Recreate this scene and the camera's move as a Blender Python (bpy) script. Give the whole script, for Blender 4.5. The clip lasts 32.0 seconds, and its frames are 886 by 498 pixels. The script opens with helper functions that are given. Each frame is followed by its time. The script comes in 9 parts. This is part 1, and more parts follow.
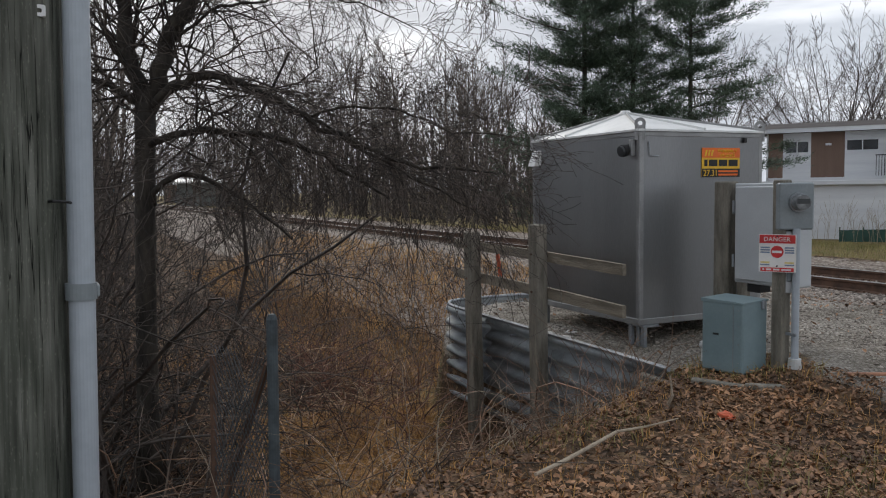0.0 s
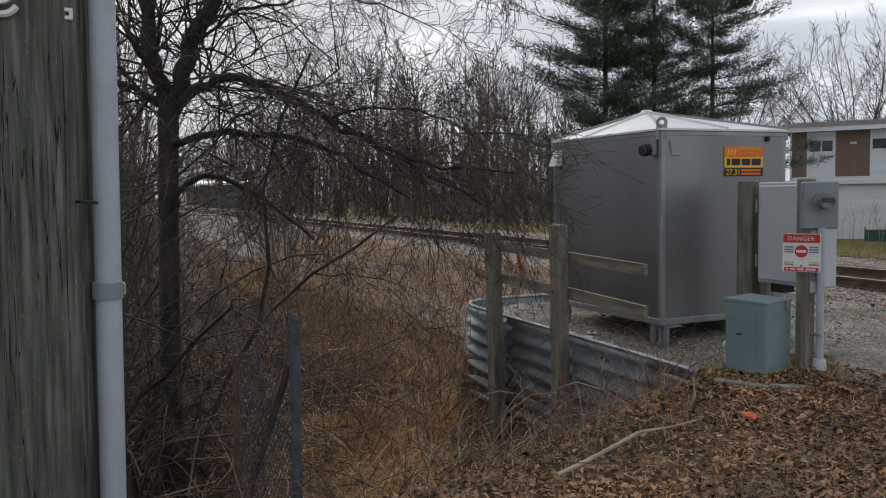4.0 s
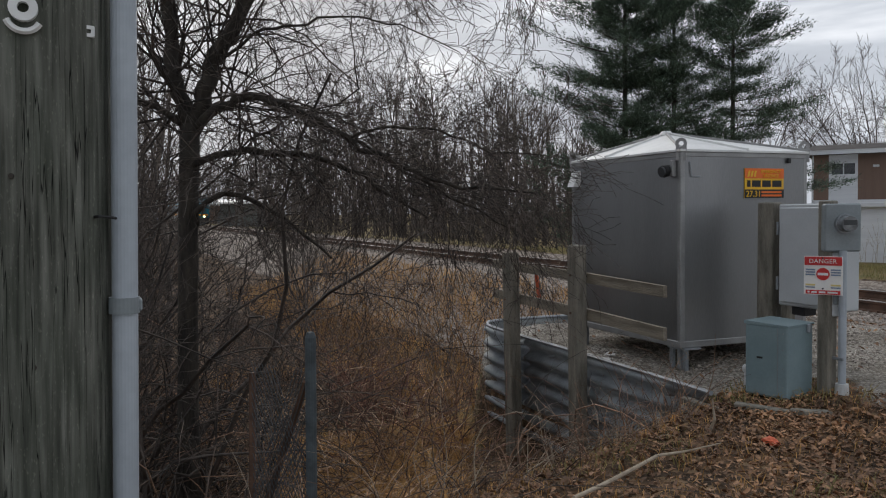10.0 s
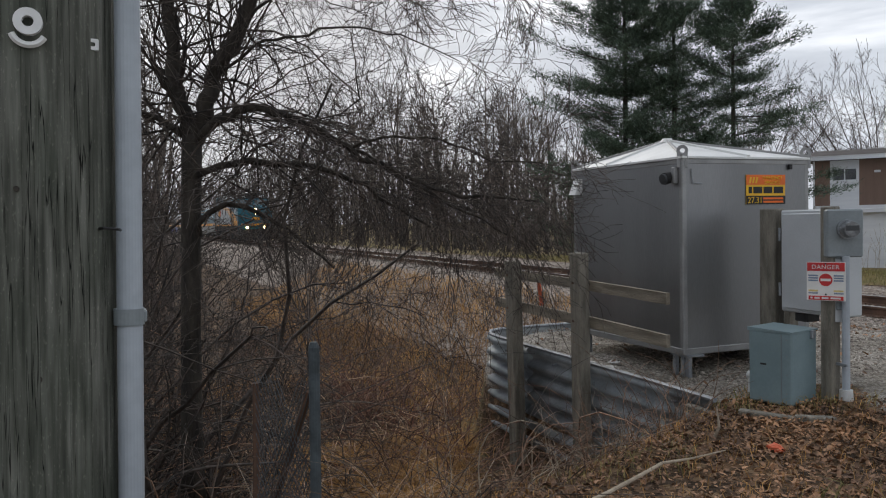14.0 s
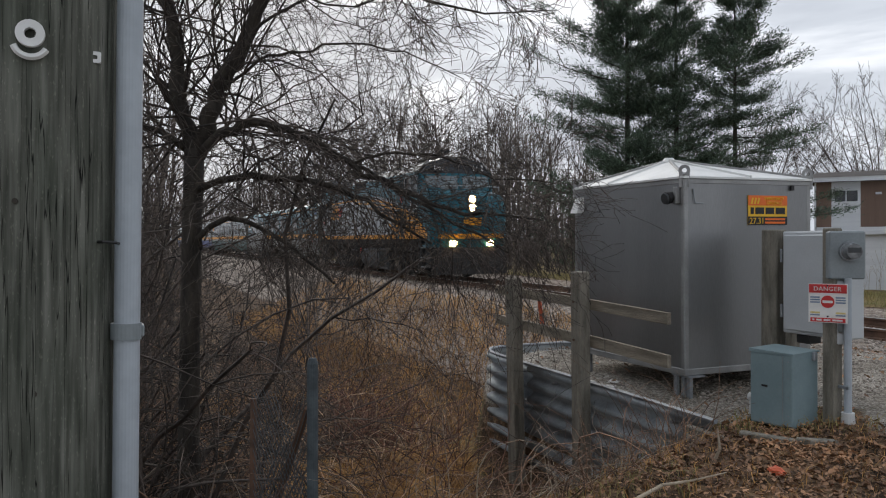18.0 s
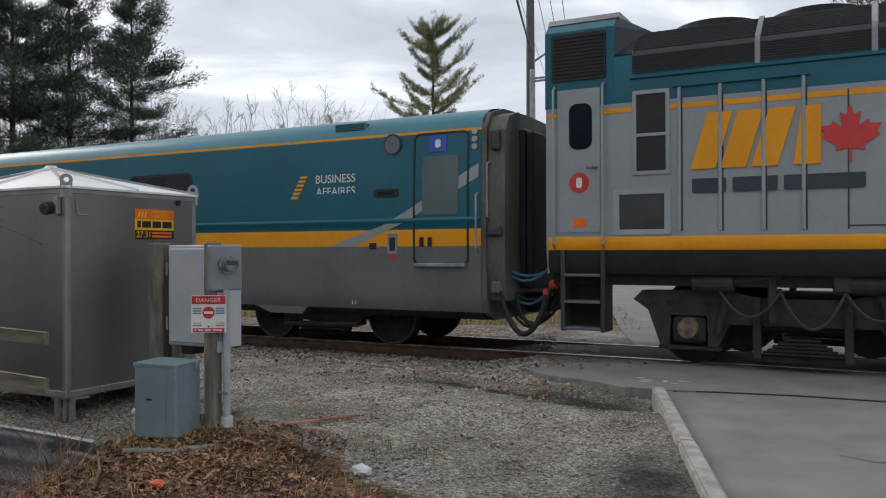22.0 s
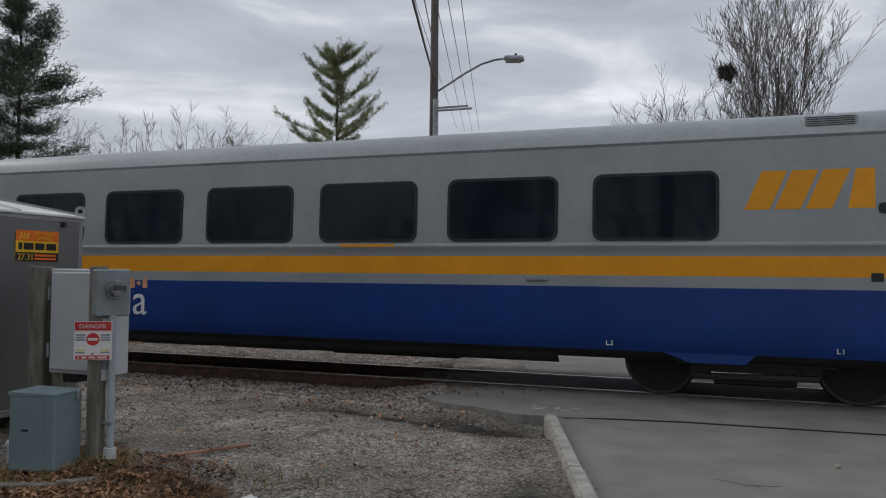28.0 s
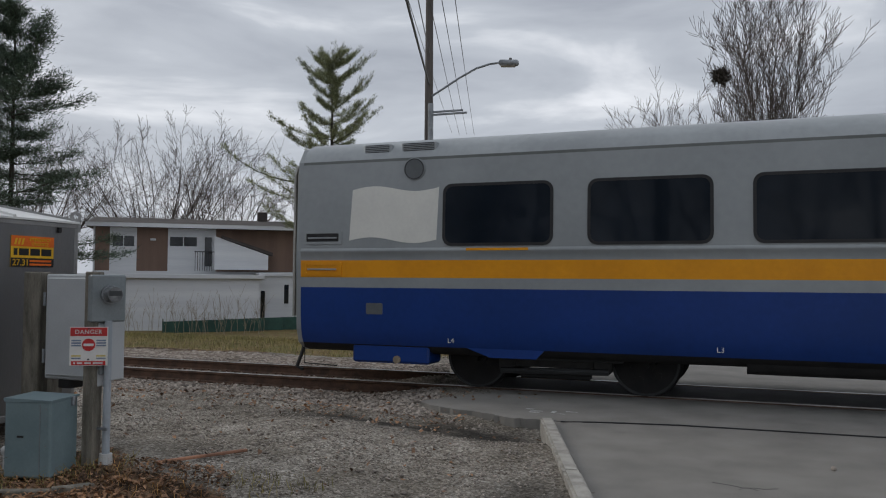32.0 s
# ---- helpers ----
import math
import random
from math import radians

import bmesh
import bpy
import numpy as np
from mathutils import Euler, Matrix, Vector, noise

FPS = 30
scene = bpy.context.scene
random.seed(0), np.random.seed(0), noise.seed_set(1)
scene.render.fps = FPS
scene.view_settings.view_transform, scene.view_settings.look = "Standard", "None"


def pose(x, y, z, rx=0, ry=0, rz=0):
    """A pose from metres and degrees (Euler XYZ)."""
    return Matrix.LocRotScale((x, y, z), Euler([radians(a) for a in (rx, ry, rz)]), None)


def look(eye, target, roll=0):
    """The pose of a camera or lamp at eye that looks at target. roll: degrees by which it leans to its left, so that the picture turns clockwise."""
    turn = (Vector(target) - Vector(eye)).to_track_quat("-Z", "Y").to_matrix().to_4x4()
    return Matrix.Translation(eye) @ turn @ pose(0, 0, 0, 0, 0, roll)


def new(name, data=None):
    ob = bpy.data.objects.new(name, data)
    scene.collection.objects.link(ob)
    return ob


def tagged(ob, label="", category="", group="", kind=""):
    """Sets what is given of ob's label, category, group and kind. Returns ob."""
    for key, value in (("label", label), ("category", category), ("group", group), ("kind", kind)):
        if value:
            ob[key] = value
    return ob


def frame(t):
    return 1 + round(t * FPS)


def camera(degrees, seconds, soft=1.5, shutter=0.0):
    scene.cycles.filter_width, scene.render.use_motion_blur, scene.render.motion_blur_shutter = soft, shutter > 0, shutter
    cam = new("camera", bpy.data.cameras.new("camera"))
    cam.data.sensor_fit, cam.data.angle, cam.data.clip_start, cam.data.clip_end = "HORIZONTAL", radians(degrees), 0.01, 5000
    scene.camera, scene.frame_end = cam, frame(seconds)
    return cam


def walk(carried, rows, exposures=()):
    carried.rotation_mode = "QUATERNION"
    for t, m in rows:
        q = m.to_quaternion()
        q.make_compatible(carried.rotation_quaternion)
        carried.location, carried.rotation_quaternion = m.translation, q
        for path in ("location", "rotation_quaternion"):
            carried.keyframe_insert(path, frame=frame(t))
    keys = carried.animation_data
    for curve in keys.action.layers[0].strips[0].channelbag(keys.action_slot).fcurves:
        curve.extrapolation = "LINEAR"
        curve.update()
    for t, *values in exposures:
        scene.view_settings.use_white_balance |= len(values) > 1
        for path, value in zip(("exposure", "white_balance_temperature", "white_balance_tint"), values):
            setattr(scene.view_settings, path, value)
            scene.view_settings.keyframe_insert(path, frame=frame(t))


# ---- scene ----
cam = camera(56.54, 32.0, soft=1.1)
# seconds, eye, target, lean
CAMERA_ROWS = [
    (0, (0.504, -0.066, 1.549), (-8.554, 4.112, 0.844), -0.81),
    (0.5, (0.504, -0.066, 1.548), (-8.560, 4.096, 0.834), -0.86),
    (1, (0.505, -0.067, 1.548), (-8.568, 4.075, 0.820), -0.86),
    (1.5, (0.505, -0.067, 1.547), (-8.581, 4.044, 0.806), -0.89),
    (2, (0.505, -0.067, 1.547), (-8.592, 4.015, 0.791), -0.87),
    (2.5, (0.506, -0.067, 1.546), (-8.607, 3.983, 0.794), -1.00),
    (3, (0.506, -0.068, 1.546), (-8.624, 3.946, 0.816), -1.07),
    (3.5, (0.507, -0.070, 1.545), (-8.639, 3.912, 0.838), -1.07),
    (5.5, (0.512, -0.078, 1.544), (-8.684, 3.796, 0.891), -0.95),
    (6, (0.513, -0.080, 1.543), (-8.693, 3.773, 0.907), -0.97),
    (6.5, (0.511, -0.077, 1.542), (-8.699, 3.768, 0.925), -0.99),
    (7, (0.510, -0.074, 1.542), (-8.708, 3.757, 0.945), -1.02),
    (7.5, (0.508, -0.071, 1.541), (-8.719, 3.741, 0.961), -1.08),
    (8, (0.506, -0.068, 1.540), (-8.729, 3.726, 0.980), -0.97),
    (8.5, (0.504, -0.065, 1.539), (-8.735, 3.725, 1.021), -0.87),
    (9, (0.502, -0.062, 1.539), (-8.749, 3.700, 1.035), -1.00),
    (9.5, (0.504, -0.063, 1.538), (-8.748, 3.704, 1.070), -0.65),
    (10, (0.505, -0.063, 1.538), (-8.753, 3.692, 1.097), -0.64),
    (10.5, (0.506, -0.064, 1.538), (-8.757, 3.683, 1.127), -0.72),
    (11, (0.507, -0.064, 1.537), (-8.763, 3.670, 1.178), -0.76),
    (11.5, (0.508, -0.065, 1.537), (-8.763, 3.666, 1.178), -0.93),
    (12, (0.509, -0.065, 1.537), (-8.767, 3.655, 1.194), -0.98),
    (12.5, (0.510, -0.066, 1.537), (-8.774, 3.637, 1.215), -1.04),
    (13, (0.511, -0.066, 1.536), (-8.772, 3.638, 1.223), -1.12),
    (13.5, (0.510, -0.068, 1.537), (-8.762, 3.666, 1.209), -1.15),
    (14, (0.508, -0.069, 1.538), (-8.761, 3.669, 1.206), -1.12),
    (14.5, (0.507, -0.070, 1.539), (-8.766, 3.659, 1.209), -0.90),
    (16.5, (0.501, -0.074, 1.542), (-8.780, 3.641, 1.325), -0.45),
    (17, (0.500, -0.075, 1.543), (-8.779, 3.649, 1.363), -0.50),
    (17.5, (0.496, -0.069, 1.542), (-8.783, 3.657, 1.384), -0.40),
    (18, (0.492, -0.063, 1.541), (-8.785, 3.670, 1.409), -0.40),
    (18.5, (0.487, -0.057, 1.540), (-8.734, 3.811, 1.424), -0.40),
    (19, (0.483, -0.050, 1.539), (-8.729, 3.838, 1.425), -0.40),
    (19.5, (0.482, -0.021, 1.541), (-8.690, 3.963, 1.440), -0.42),
    (20, (0.480, 0.008, 1.543), (-8.550, 4.304, 1.473), -0.32),
    (20.5, (0.515, 0.061, 1.529), (-7.542, 5.983, 1.505), -0.26),
    (21, (0.510, 0.083, 1.518), (-6.230, 7.470, 1.573), -0.16),
    (21.5, (0.478, 0.068, 1.516), (-4.941, 8.473, 1.523), -0.88),
    (22, (0.504, 0.083, 1.526), (-4.194, 8.911, 1.540), -0.19),
    (22.5, (0.526, 0.071, 1.532), (-3.689, 9.139, 1.575), 0.05),
    (23, (0.538, 0.067, 1.535), (-3.487, 9.221, 1.596), 0.27),
    (23.5, (0.554, 0.056, 1.540), (-3.435, 9.226, 1.629), 0.53),
    (24, (0.570, 0.046, 1.545), (-3.308, 9.262, 1.670), 0.57),
    (24.5, (0.575, 0.051, 1.546), (-3.022, 9.380, 1.725), 0.55),
    (25, (0.580, 0.057, 1.546), (-3.037, 9.377, 1.769), 0.54),
    (25.5, (0.578, 0.057, 1.546), (-3.058, 9.369, 1.801), 0.53),
    (27.5, (0.573, 0.057, 1.544), (-3.059, 9.369, 1.878), 0.60),
    (28, (0.572, 0.058, 1.544), (-3.053, 9.371, 1.881), 0.62),
    (28.5, (0.571, 0.056, 1.544), (-3.065, 9.365, 1.901), 0.61),
    (29, (0.571, 0.055, 1.544), (-3.072, 9.361, 1.914), 0.57),
    (29.5, (0.570, 0.054, 1.544), (-3.073, 9.359, 1.918), 0.51),
    (30, (0.570, 0.053, 1.544), (-3.065, 9.361, 1.923), 0.51),
    (30.5, (0.569, 0.052, 1.545), (-3.040, 9.370, 1.923), 0.50),
    (31, (0.569, 0.051, 1.545), (-3.023, 9.375, 1.931), 0.46),
    (31.5, (0.568, 0.050, 1.545), (-3.023, 9.375, 1.929), 0.38),
    (32, (0.568, 0.048, 1.545), (-3.003, 9.381, 1.932), 0.42),
]
walk(cam, [(t, look(eye, aim, lean)) for t, eye, aim, lean in CAMERA_ROWS],
     exposures=[(0, 0.45), (6, 0.33), (9, 0.22), (12, 0.38), (19.5, 0.46), (20.3, 0.4), (21, 0.14), (21.5, 0.3), (22, 0.56), (22.5, 0.44), (23, 0.14), (24, 0.02), (27, 0.06), (32, 0.08)])

# ---- overcast daylight ----
SUN_AZ, SUN_EL = 78.0, 24.0     # degrees to the left of north, and above the horizon
world = bpy.data.worlds.new("overcast_sky")
scene.world = world
world.use_nodes = True
wn, wl = world.node_tree.nodes, world.node_tree.links
wn.clear()
w_out = wn.new("ShaderNodeOutputWorld")
w_bg = wn.new("ShaderNodeBackground")
w_sky = wn.new("ShaderNodeTexSky")
w_sky.sky_type, w_sky.sun_disc = "NISHITA", False
w_sky.sun_elevation, w_sky.sun_rotation = radians(SUN_EL), radians(-SUN_AZ)
w_sky.dust_density, w_sky.air_density = 3.0, 1.2
w_co = wn.new("ShaderNodeTexCoord")
w_map = wn.new("ShaderNodeMapping")
w_map.inputs["Scale"].default_value = (2.2, 2.2, 9.0)
w_n1 = wn.new("ShaderNodeTexNoise")
w_n1.inputs["Scale"].default_value, w_n1.inputs["Detail"].default_value = 1.4, 6
w_n1.inputs["Roughness"].default_value, w_n1.inputs["Distortion"].default_value = 0.5, 0.4
w_ramp = wn.new("ShaderNodeValToRGB")
w_ramp.color_ramp.elements[0].position, w_ramp.color_ramp.elements[0].color = 0.34, (3.7, 4.0, 4.6, 1)
w_ramp.color_ramp.elements[1].position, w_ramp.color_ramp.elements[1].color = 0.66, (8.0, 8.25, 8.75, 1)
mid = w_ramp.color_ramp.elements.new(0.52)
mid.color = (5.0, 5.35, 5.95, 1)
w_mix = wn.new("ShaderNodeMixRGB")
w_mix.inputs[0].default_value = 0.97
wl.new(w_co.outputs["Generated"], w_map.inputs["Vector"])
wl.new(w_map.outputs["Vector"], w_n1.inputs["Vector"])
wl.new(w_n1.outputs["Fac"], w_ramp.inputs["Fac"])
wl.new(w_sky.outputs["Color"], w_mix.inputs[1])
wl.new(w_ramp.outputs["Color"], w_mix.inputs[2])
wl.new(w_mix.outputs["Color"], w_bg.inputs["Color"])
w_bg.inputs["Strength"].default_value = 0.1
wl.new(w_bg.outputs["Background"], w_out.inputs["Surface"])

sun = new("sun", bpy.data.lights.new("sun", "SUN"))
sun.data.energy, sun.data.angle, sun.data.color = 0.9, radians(25), (1.0, 0.94, 0.86)
saz = radians(SUN_AZ)
sun.matrix_world = look((-30 * math.sin(saz), 30 * math.cos(saz), 30 * math.tan(radians(SUN_EL))), (0, 0, 0))


# ---- materials ----
def mat(name, a, b=None, rough=0.7, metal=0.0, scale=6.0, fine=60.0, bump=0.15, stretch=(1, 1, 1), spec=0.5,
        coords="Object", jitter=0.0, emit=None, coat=0.0, contrast=(0.35, 0.65), island=0.0):
    """A surface between two colours: broad stains and fine grain, both with relief."""
    m = bpy.data.materials.new(name)
    m.use_nodes = True
    n, l = m.node_tree.nodes, m.node_tree.links
    p = n["Principled BSDF"]
    p.inputs["Roughness"].default_value, p.inputs["Metallic"].default_value = rough, metal
    p.inputs["Specular IOR Level"].default_value = spec
    p.inputs["Coat Weight"].default_value = coat
    if emit:
        p.inputs["Emission Color"].default_value, p.inputs["Emission Strength"].default_value = (*emit[0], 1), emit[1]
    b = b or tuple(min(1, c * 0.72) for c in a)
    co, mp = n.new("ShaderNodeTexCoord"), n.new("ShaderNodeMapping")
    mp.inputs["Scale"].default_value = stretch
    l.new(co.outputs[coords], mp.inputs["Vector"])
    n1, n2 = n.new("ShaderNodeTexNoise"), n.new("ShaderNodeTexNoise")
    n1.inputs["Scale"].default_value, n1.inputs["Detail"].default_value = scale, 6
    n2.inputs["Scale"].default_value, n2.inputs["Detail"].default_value = fine, 3
    for k in (n1, n2):
        l.new(mp.outputs["Vector"], k.inputs["Vector"])
    ramp = n.new("ShaderNodeValToRGB")
    ramp.color_ramp.elements[0].position, ramp.color_ramp.elements[0].color = contrast[0], (*b, 1)
    ramp.color_ramp.elements[1].position, ramp.color_ramp.elements[1].color = contrast[1], (*a, 1)
    add = n.new("ShaderNodeMath")
    add.operation = "MULTIPLY_ADD"
    l.new(n2.outputs["Fac"], add.inputs[0])
    add.inputs[1].default_value = 0.35
    sub = n.new("ShaderNodeMath")
    sub.operation = "SUBTRACT"
    l.new(n1.outputs["Fac"], sub.inputs[0])
    sub.inputs[1].default_value = 0.175
    l.new(sub.outputs[0], add.inputs[2])
    l.new(add.outputs[0], ramp.inputs["Fac"])
    colour = ramp.outputs["Color"]
    if jitter or island:
        info = n.new("ShaderNodeNewGeometry" if island else "ShaderNodeObjectInfo")
        hsv, rng = n.new("ShaderNodeHueSaturation"), n.new("ShaderNodeMapRange")
        k = island or jitter
        rng.inputs["To Min"].default_value, rng.inputs["To Max"].default_value = 1 - k, 1 + k
        l.new(info.outputs["Random Per Island" if island else "Random"], rng.inputs["Value"])
        l.new(rng.outputs["Result"], hsv.inputs["Value"])
        l.new(colour, hsv.inputs["Color"])
        colour = hsv.outputs["Color"]
    l.new(colour, p.inputs["Base Color"])
    if bump:
        bp = n.new("ShaderNodeBump")
        bp.inputs["Strength"].default_value, bp.inputs["Distance"].default_value = bump, 0.02
        l.new(add.outputs[0], bp.inputs["Height"])
        l.new(bp.outputs["Normal"], p.inputs["Normal"])
    return m


def cracked_wood():
    """Old pole wood: grey grain along the pole, long dark cracks, pale flecks, a little green."""
    m = bpy.data.materials.new("weathered_pole_wood")
    m.use_nodes = True
    n, l = m.node_tree.nodes, m.node_tree.links
    p = n["Principled BSDF"]
    p.inputs["Roughness"].default_value, p.inputs["Specular IOR Level"].default_value = 0.9, 0.2
    co = n.new("ShaderNodeTexCoord")

    def tex(scale, squeeze, detail, distort=0.0):
        mp, k = n.new("ShaderNodeMapping"), n.new("ShaderNodeTexNoise")
        mp.inputs["Scale"].default_value = (1, 1, squeeze)
        k.inputs["Scale"].default_value, k.inputs["Detail"].default_value, k.inputs["Distortion"].default_value = scale, detail, distort
        l.new(co.outputs["Object"], mp.inputs["Vector"])
        l.new(mp.outputs["Vector"], k.inputs["Vector"])
        return k.outputs["Fac"]

    def math_node(kind, a, b):
        k = n.new("ShaderNodeMath")
        k.operation = kind
        for i, v in enumerate((a, b)):
            if isinstance(v, (int, float)):
                k.inputs[i].default_value = v
            else:
                l.new(v, k.inputs[i])
        return k.outputs[0]

    def ramp(fac, *stops):
        r = n.new("ShaderNodeValToRGB")
        r.color_ramp.elements[0].position, r.color_ramp.elements[0].color = stops[0][0], (*stops[0][1], 1)
        r.color_ramp.elements[1].position, r.color_ramp.elements[1].color = stops[-1][0], (*stops[-1][1], 1)
        for pos, c in stops[1:-1]:
            r.color_ramp.elements.new(pos).color = (*c, 1)
        l.new(fac, r.inputs["Fac"])
        return r.outputs["Color"]

    def times(a, b):
        k = n.new("ShaderNodeMixRGB")
        k.blend_type, k.inputs[0].default_value = "MULTIPLY", 1.0
        l.new(a, k.inputs[1])
        l.new(b, k.inputs[2])
        return k.outputs["Color"]

    grain = ramp(tex(62, 0.06, 9), (0.3, (0.06, 0.063, 0.054)), (0.5, (0.118, 0.121, 0.106)), (0.68, (0.195, 0.197, 0.178)))
    speck = ramp(tex(210, 0.35, 2), (0.62, (1, 1, 1)), (0.72, (1.6, 1.58, 1.54)))
    stain = ramp(tex(9, 0.4, 5), (0.35, (0.7, 0.73, 0.67)), (0.6, (1, 0.99, 0.95)))
    line = math_node("ABSOLUTE", math_node("SUBTRACT", tex(46, 0.02, 3, 0.2), 0.5), 0.0)
    fade = math_node("MULTIPLY", tex(11, 0.4, 3), 0.024)
    depth = math_node("DIVIDE", line, fade)
    crack = ramp(depth, (0.15, (0.05, 0.05, 0.05)), (0.75, (1, 1, 1)))
    colour = times(times(times(grain, speck), stain), crack)
    l.new(colour, p.inputs["Base Color"])
    bp = n.new("ShaderNodeBump")
    bp.inputs["Strength"].default_value, bp.inputs["Distance"].default_value = 0.8, 0.012
    l.new(colour, bp.inputs["Height"])
    l.new(bp.outputs["Normal"], p.inputs["Normal"])
    return m


M_BARK = mat("bark", (0.062, 0.052, 0.04), (0.02, 0.017, 0.014), 0.9, scale=9, fine=60, bump=0.8, stretch=(1, 1, 0.25))
M_TWIG = mat("twig_bark", (0.095, 0.076, 0.064), (0.03, 0.023, 0.019), 0.85, scale=3, fine=30, bump=0.2, island=0.6)
M_CANE = mat("red_cane_bark", (0.21, 0.1, 0.065), (0.075, 0.04, 0.03), 0.8, scale=1.0, fine=30, bump=0.1, island=0.7)
M_PALECANE = mat("pale_cane_bark", (0.6, 0.44, 0.3), (0.3, 0.19, 0.12), 0.8, scale=1.0, fine=30, bump=0.1, island=0.7)
M_VINE = mat("dark_vine_bark", (0.13, 0.1, 0.08), (0.035, 0.027, 0.022), 0.85, scale=1.2, fine=30, bump=0.15, island=0.8)
M_BRAMBLE = mat("bramble_stems", (0.25, 0.15, 0.095), (0.06, 0.04, 0.03), 0.8, scale=1.0, fine=30, bump=0.1, island=0.75, contrast=(0.36, 0.64))
M_TREETWIG = mat("dark_crown_twigs", (0.13, 0.11, 0.1), (0.07, 0.059, 0.053), 0.9, scale=0.5, fine=6, bump=0, island=0.4)
M_FARTWIG = mat("far_bark", (0.125, 0.102, 0.085), (0.06, 0.049, 0.042), 0.9, scale=0.3, fine=4, bump=0, island=0.5)
M_STRAW = mat("dry_grass_blades", (0.68, 0.39, 0.135), (0.28, 0.15, 0.055), 0.8, scale=0.9, fine=20, bump=0, island=0.5)
M_VERGEGRASS = mat("faded_green_grass_blades", (0.36, 0.29, 0.12), (0.15, 0.15, 0.05), 0.8, scale=1.2, fine=20, bump=0, island=0.35)
M_LEAF = mat("dead_leaves", (0.36, 0.195, 0.1), (0.125, 0.07, 0.042), 0.75, scale=1.4, fine=40, bump=0.2, island=0.65)
M_NEEDLE = mat("pine_needles", (0.085, 0.125, 0.078), (0.042, 0.068, 0.045), 0.7, scale=0.8, fine=8, bump=0, island=0.45)
M_NEEDLE_DRY = mat("sparse_pine_needles", (0.28, 0.3, 0.15), (0.16, 0.18, 0.09), 0.7, scale=0.8, fine=8, bump=0, island=0.4)
M_WOODPOLE = cracked_wood()
M_WOOD = mat("weathered_lumber", (0.27, 0.245, 0.2), (0.125, 0.115, 0.092), 0.85, scale=5, fine=60, bump=0.5, stretch=(3, 3, 0.5))
M_RAILWOOD = mat("weathered_rail_boards", (0.27, 0.235, 0.18), (0.14, 0.12, 0.09), 0.85, scale=5, fine=60, bump=0.5, stretch=(0.4, 3, 3))
M_GALV = mat("galvanised_steel", (0.36, 0.38, 0.4), (0.22, 0.235, 0.25), 0.55, 0.6, scale=4, fine=50, bump=0.1)
M_FENCEPOST = mat("dull_blue_grey_steel", (0.085, 0.105, 0.115), (0.045, 0.056, 0.062), 0.65, 0.2, scale=9, fine=60, bump=0.15)
M_CORR = mat("corrugated_galvanised_steel", (0.5, 0.535, 0.555), (0.29, 0.315, 0.335), 0.55, 0.35, scale=3, fine=40, bump=0.15)
M_CABINET = mat("brushed_aluminium_panel", (0.3, 0.302, 0.305), (0.235, 0.237, 0.24), 0.42, 0.85, scale=1.2, fine=120, bump=0.02, stretch=(1, 1, 0.15))
M_CABTRIM = mat("aluminium_trim", (0.37, 0.37, 0.365), (0.28, 0.28, 0.275), 0.5, 0.6, scale=4, fine=80, bump=0.03)
M_CABROOF = mat("white_roof_paint", (0.8, 0.8, 0.78), (0.66, 0.66, 0.64), 0.55, scale=2, fine=40, bump=0.05)
M_GREYBOX = mat("light_grey_enamel", (0.52, 0.54, 0.55), (0.44, 0.46, 0.47), 0.45, scale=2, fine=60, bump=0.03)
M_METERBOX = mat("grey_meter_enamel", (0.25, 0.28, 0.29), (0.19, 0.215, 0.225), 0.5, scale=4, fine=60, bump=0.04)
M_PADBOX = mat("pale_green_grey_enamel", (0.21, 0.285, 0.3), (0.17, 0.235, 0.25), 0.45, scale=3, fine=50, bump=0.03)
M_PVC = mat("grey_pvc_conduit", (0.42, 0.46, 0.5), (0.34, 0.375, 0.41), 0.4, scale=3, fine=30, bump=0.02)
M_PVCFIT = mat("pale_pvc_fitting", (0.62, 0.63, 0.62), (0.5, 0.5, 0.49), 0.45, scale=4, fine=30, bump=0.02)
M_WHITE = mat("white_plastic", (0.8, 0.8, 0.78), (0.7, 0.7, 0.68), 0.4, scale=5, fine=40, bump=0.02)
M_BLACK = mat("black_rubber", (0.018, 0.018, 0.019), (0.01, 0.01, 0.011), 0.6, scale=5, fine=60, bump=0.1)
M_DARKSTEEL = mat("sooty_running_gear", (0.022, 0.021, 0.021), (0.011, 0.011, 0.0115), 0.7, 0.2, scale=4, fine=40, bump=0.2)
M_GEAR = mat("dusty_grey_truck_steel", (0.04, 0.039, 0.038), (0.02, 0.0195, 0.019), 0.75, 0.1, scale=5, fine=50, bump=0.25)
M_DUSTYHUB = mat("sand_coloured_hub", (0.2, 0.16, 0.11), (0.07, 0.06, 0.045), 0.8, scale=9, fine=50, bump=0.2)
M_SHUTTER = mat("dusty_dark_shutters", (0.05, 0.05, 0.055), (0.03, 0.03, 0.034), 0.6, scale=3, fine=40, bump=0.1)
M_WEATHERED = mat("weathered_silver_roof", (0.34, 0.345, 0.34), (0.21, 0.215, 0.212), 0.6, 0.1, scale=1.6, fine=18, bump=0.08)
M_SIGNALRED = mat("dull_red_lamp_lens", (0.45, 0.1, 0.08), (0.3, 0.07, 0.06), 0.3, bump=0)
M_TANK = mat("dark_grey_tank_steel", (0.05, 0.053, 0.056), (0.03, 0.032, 0.034), 0.55, 0.1, scale=2, fine=40, bump=0.06)
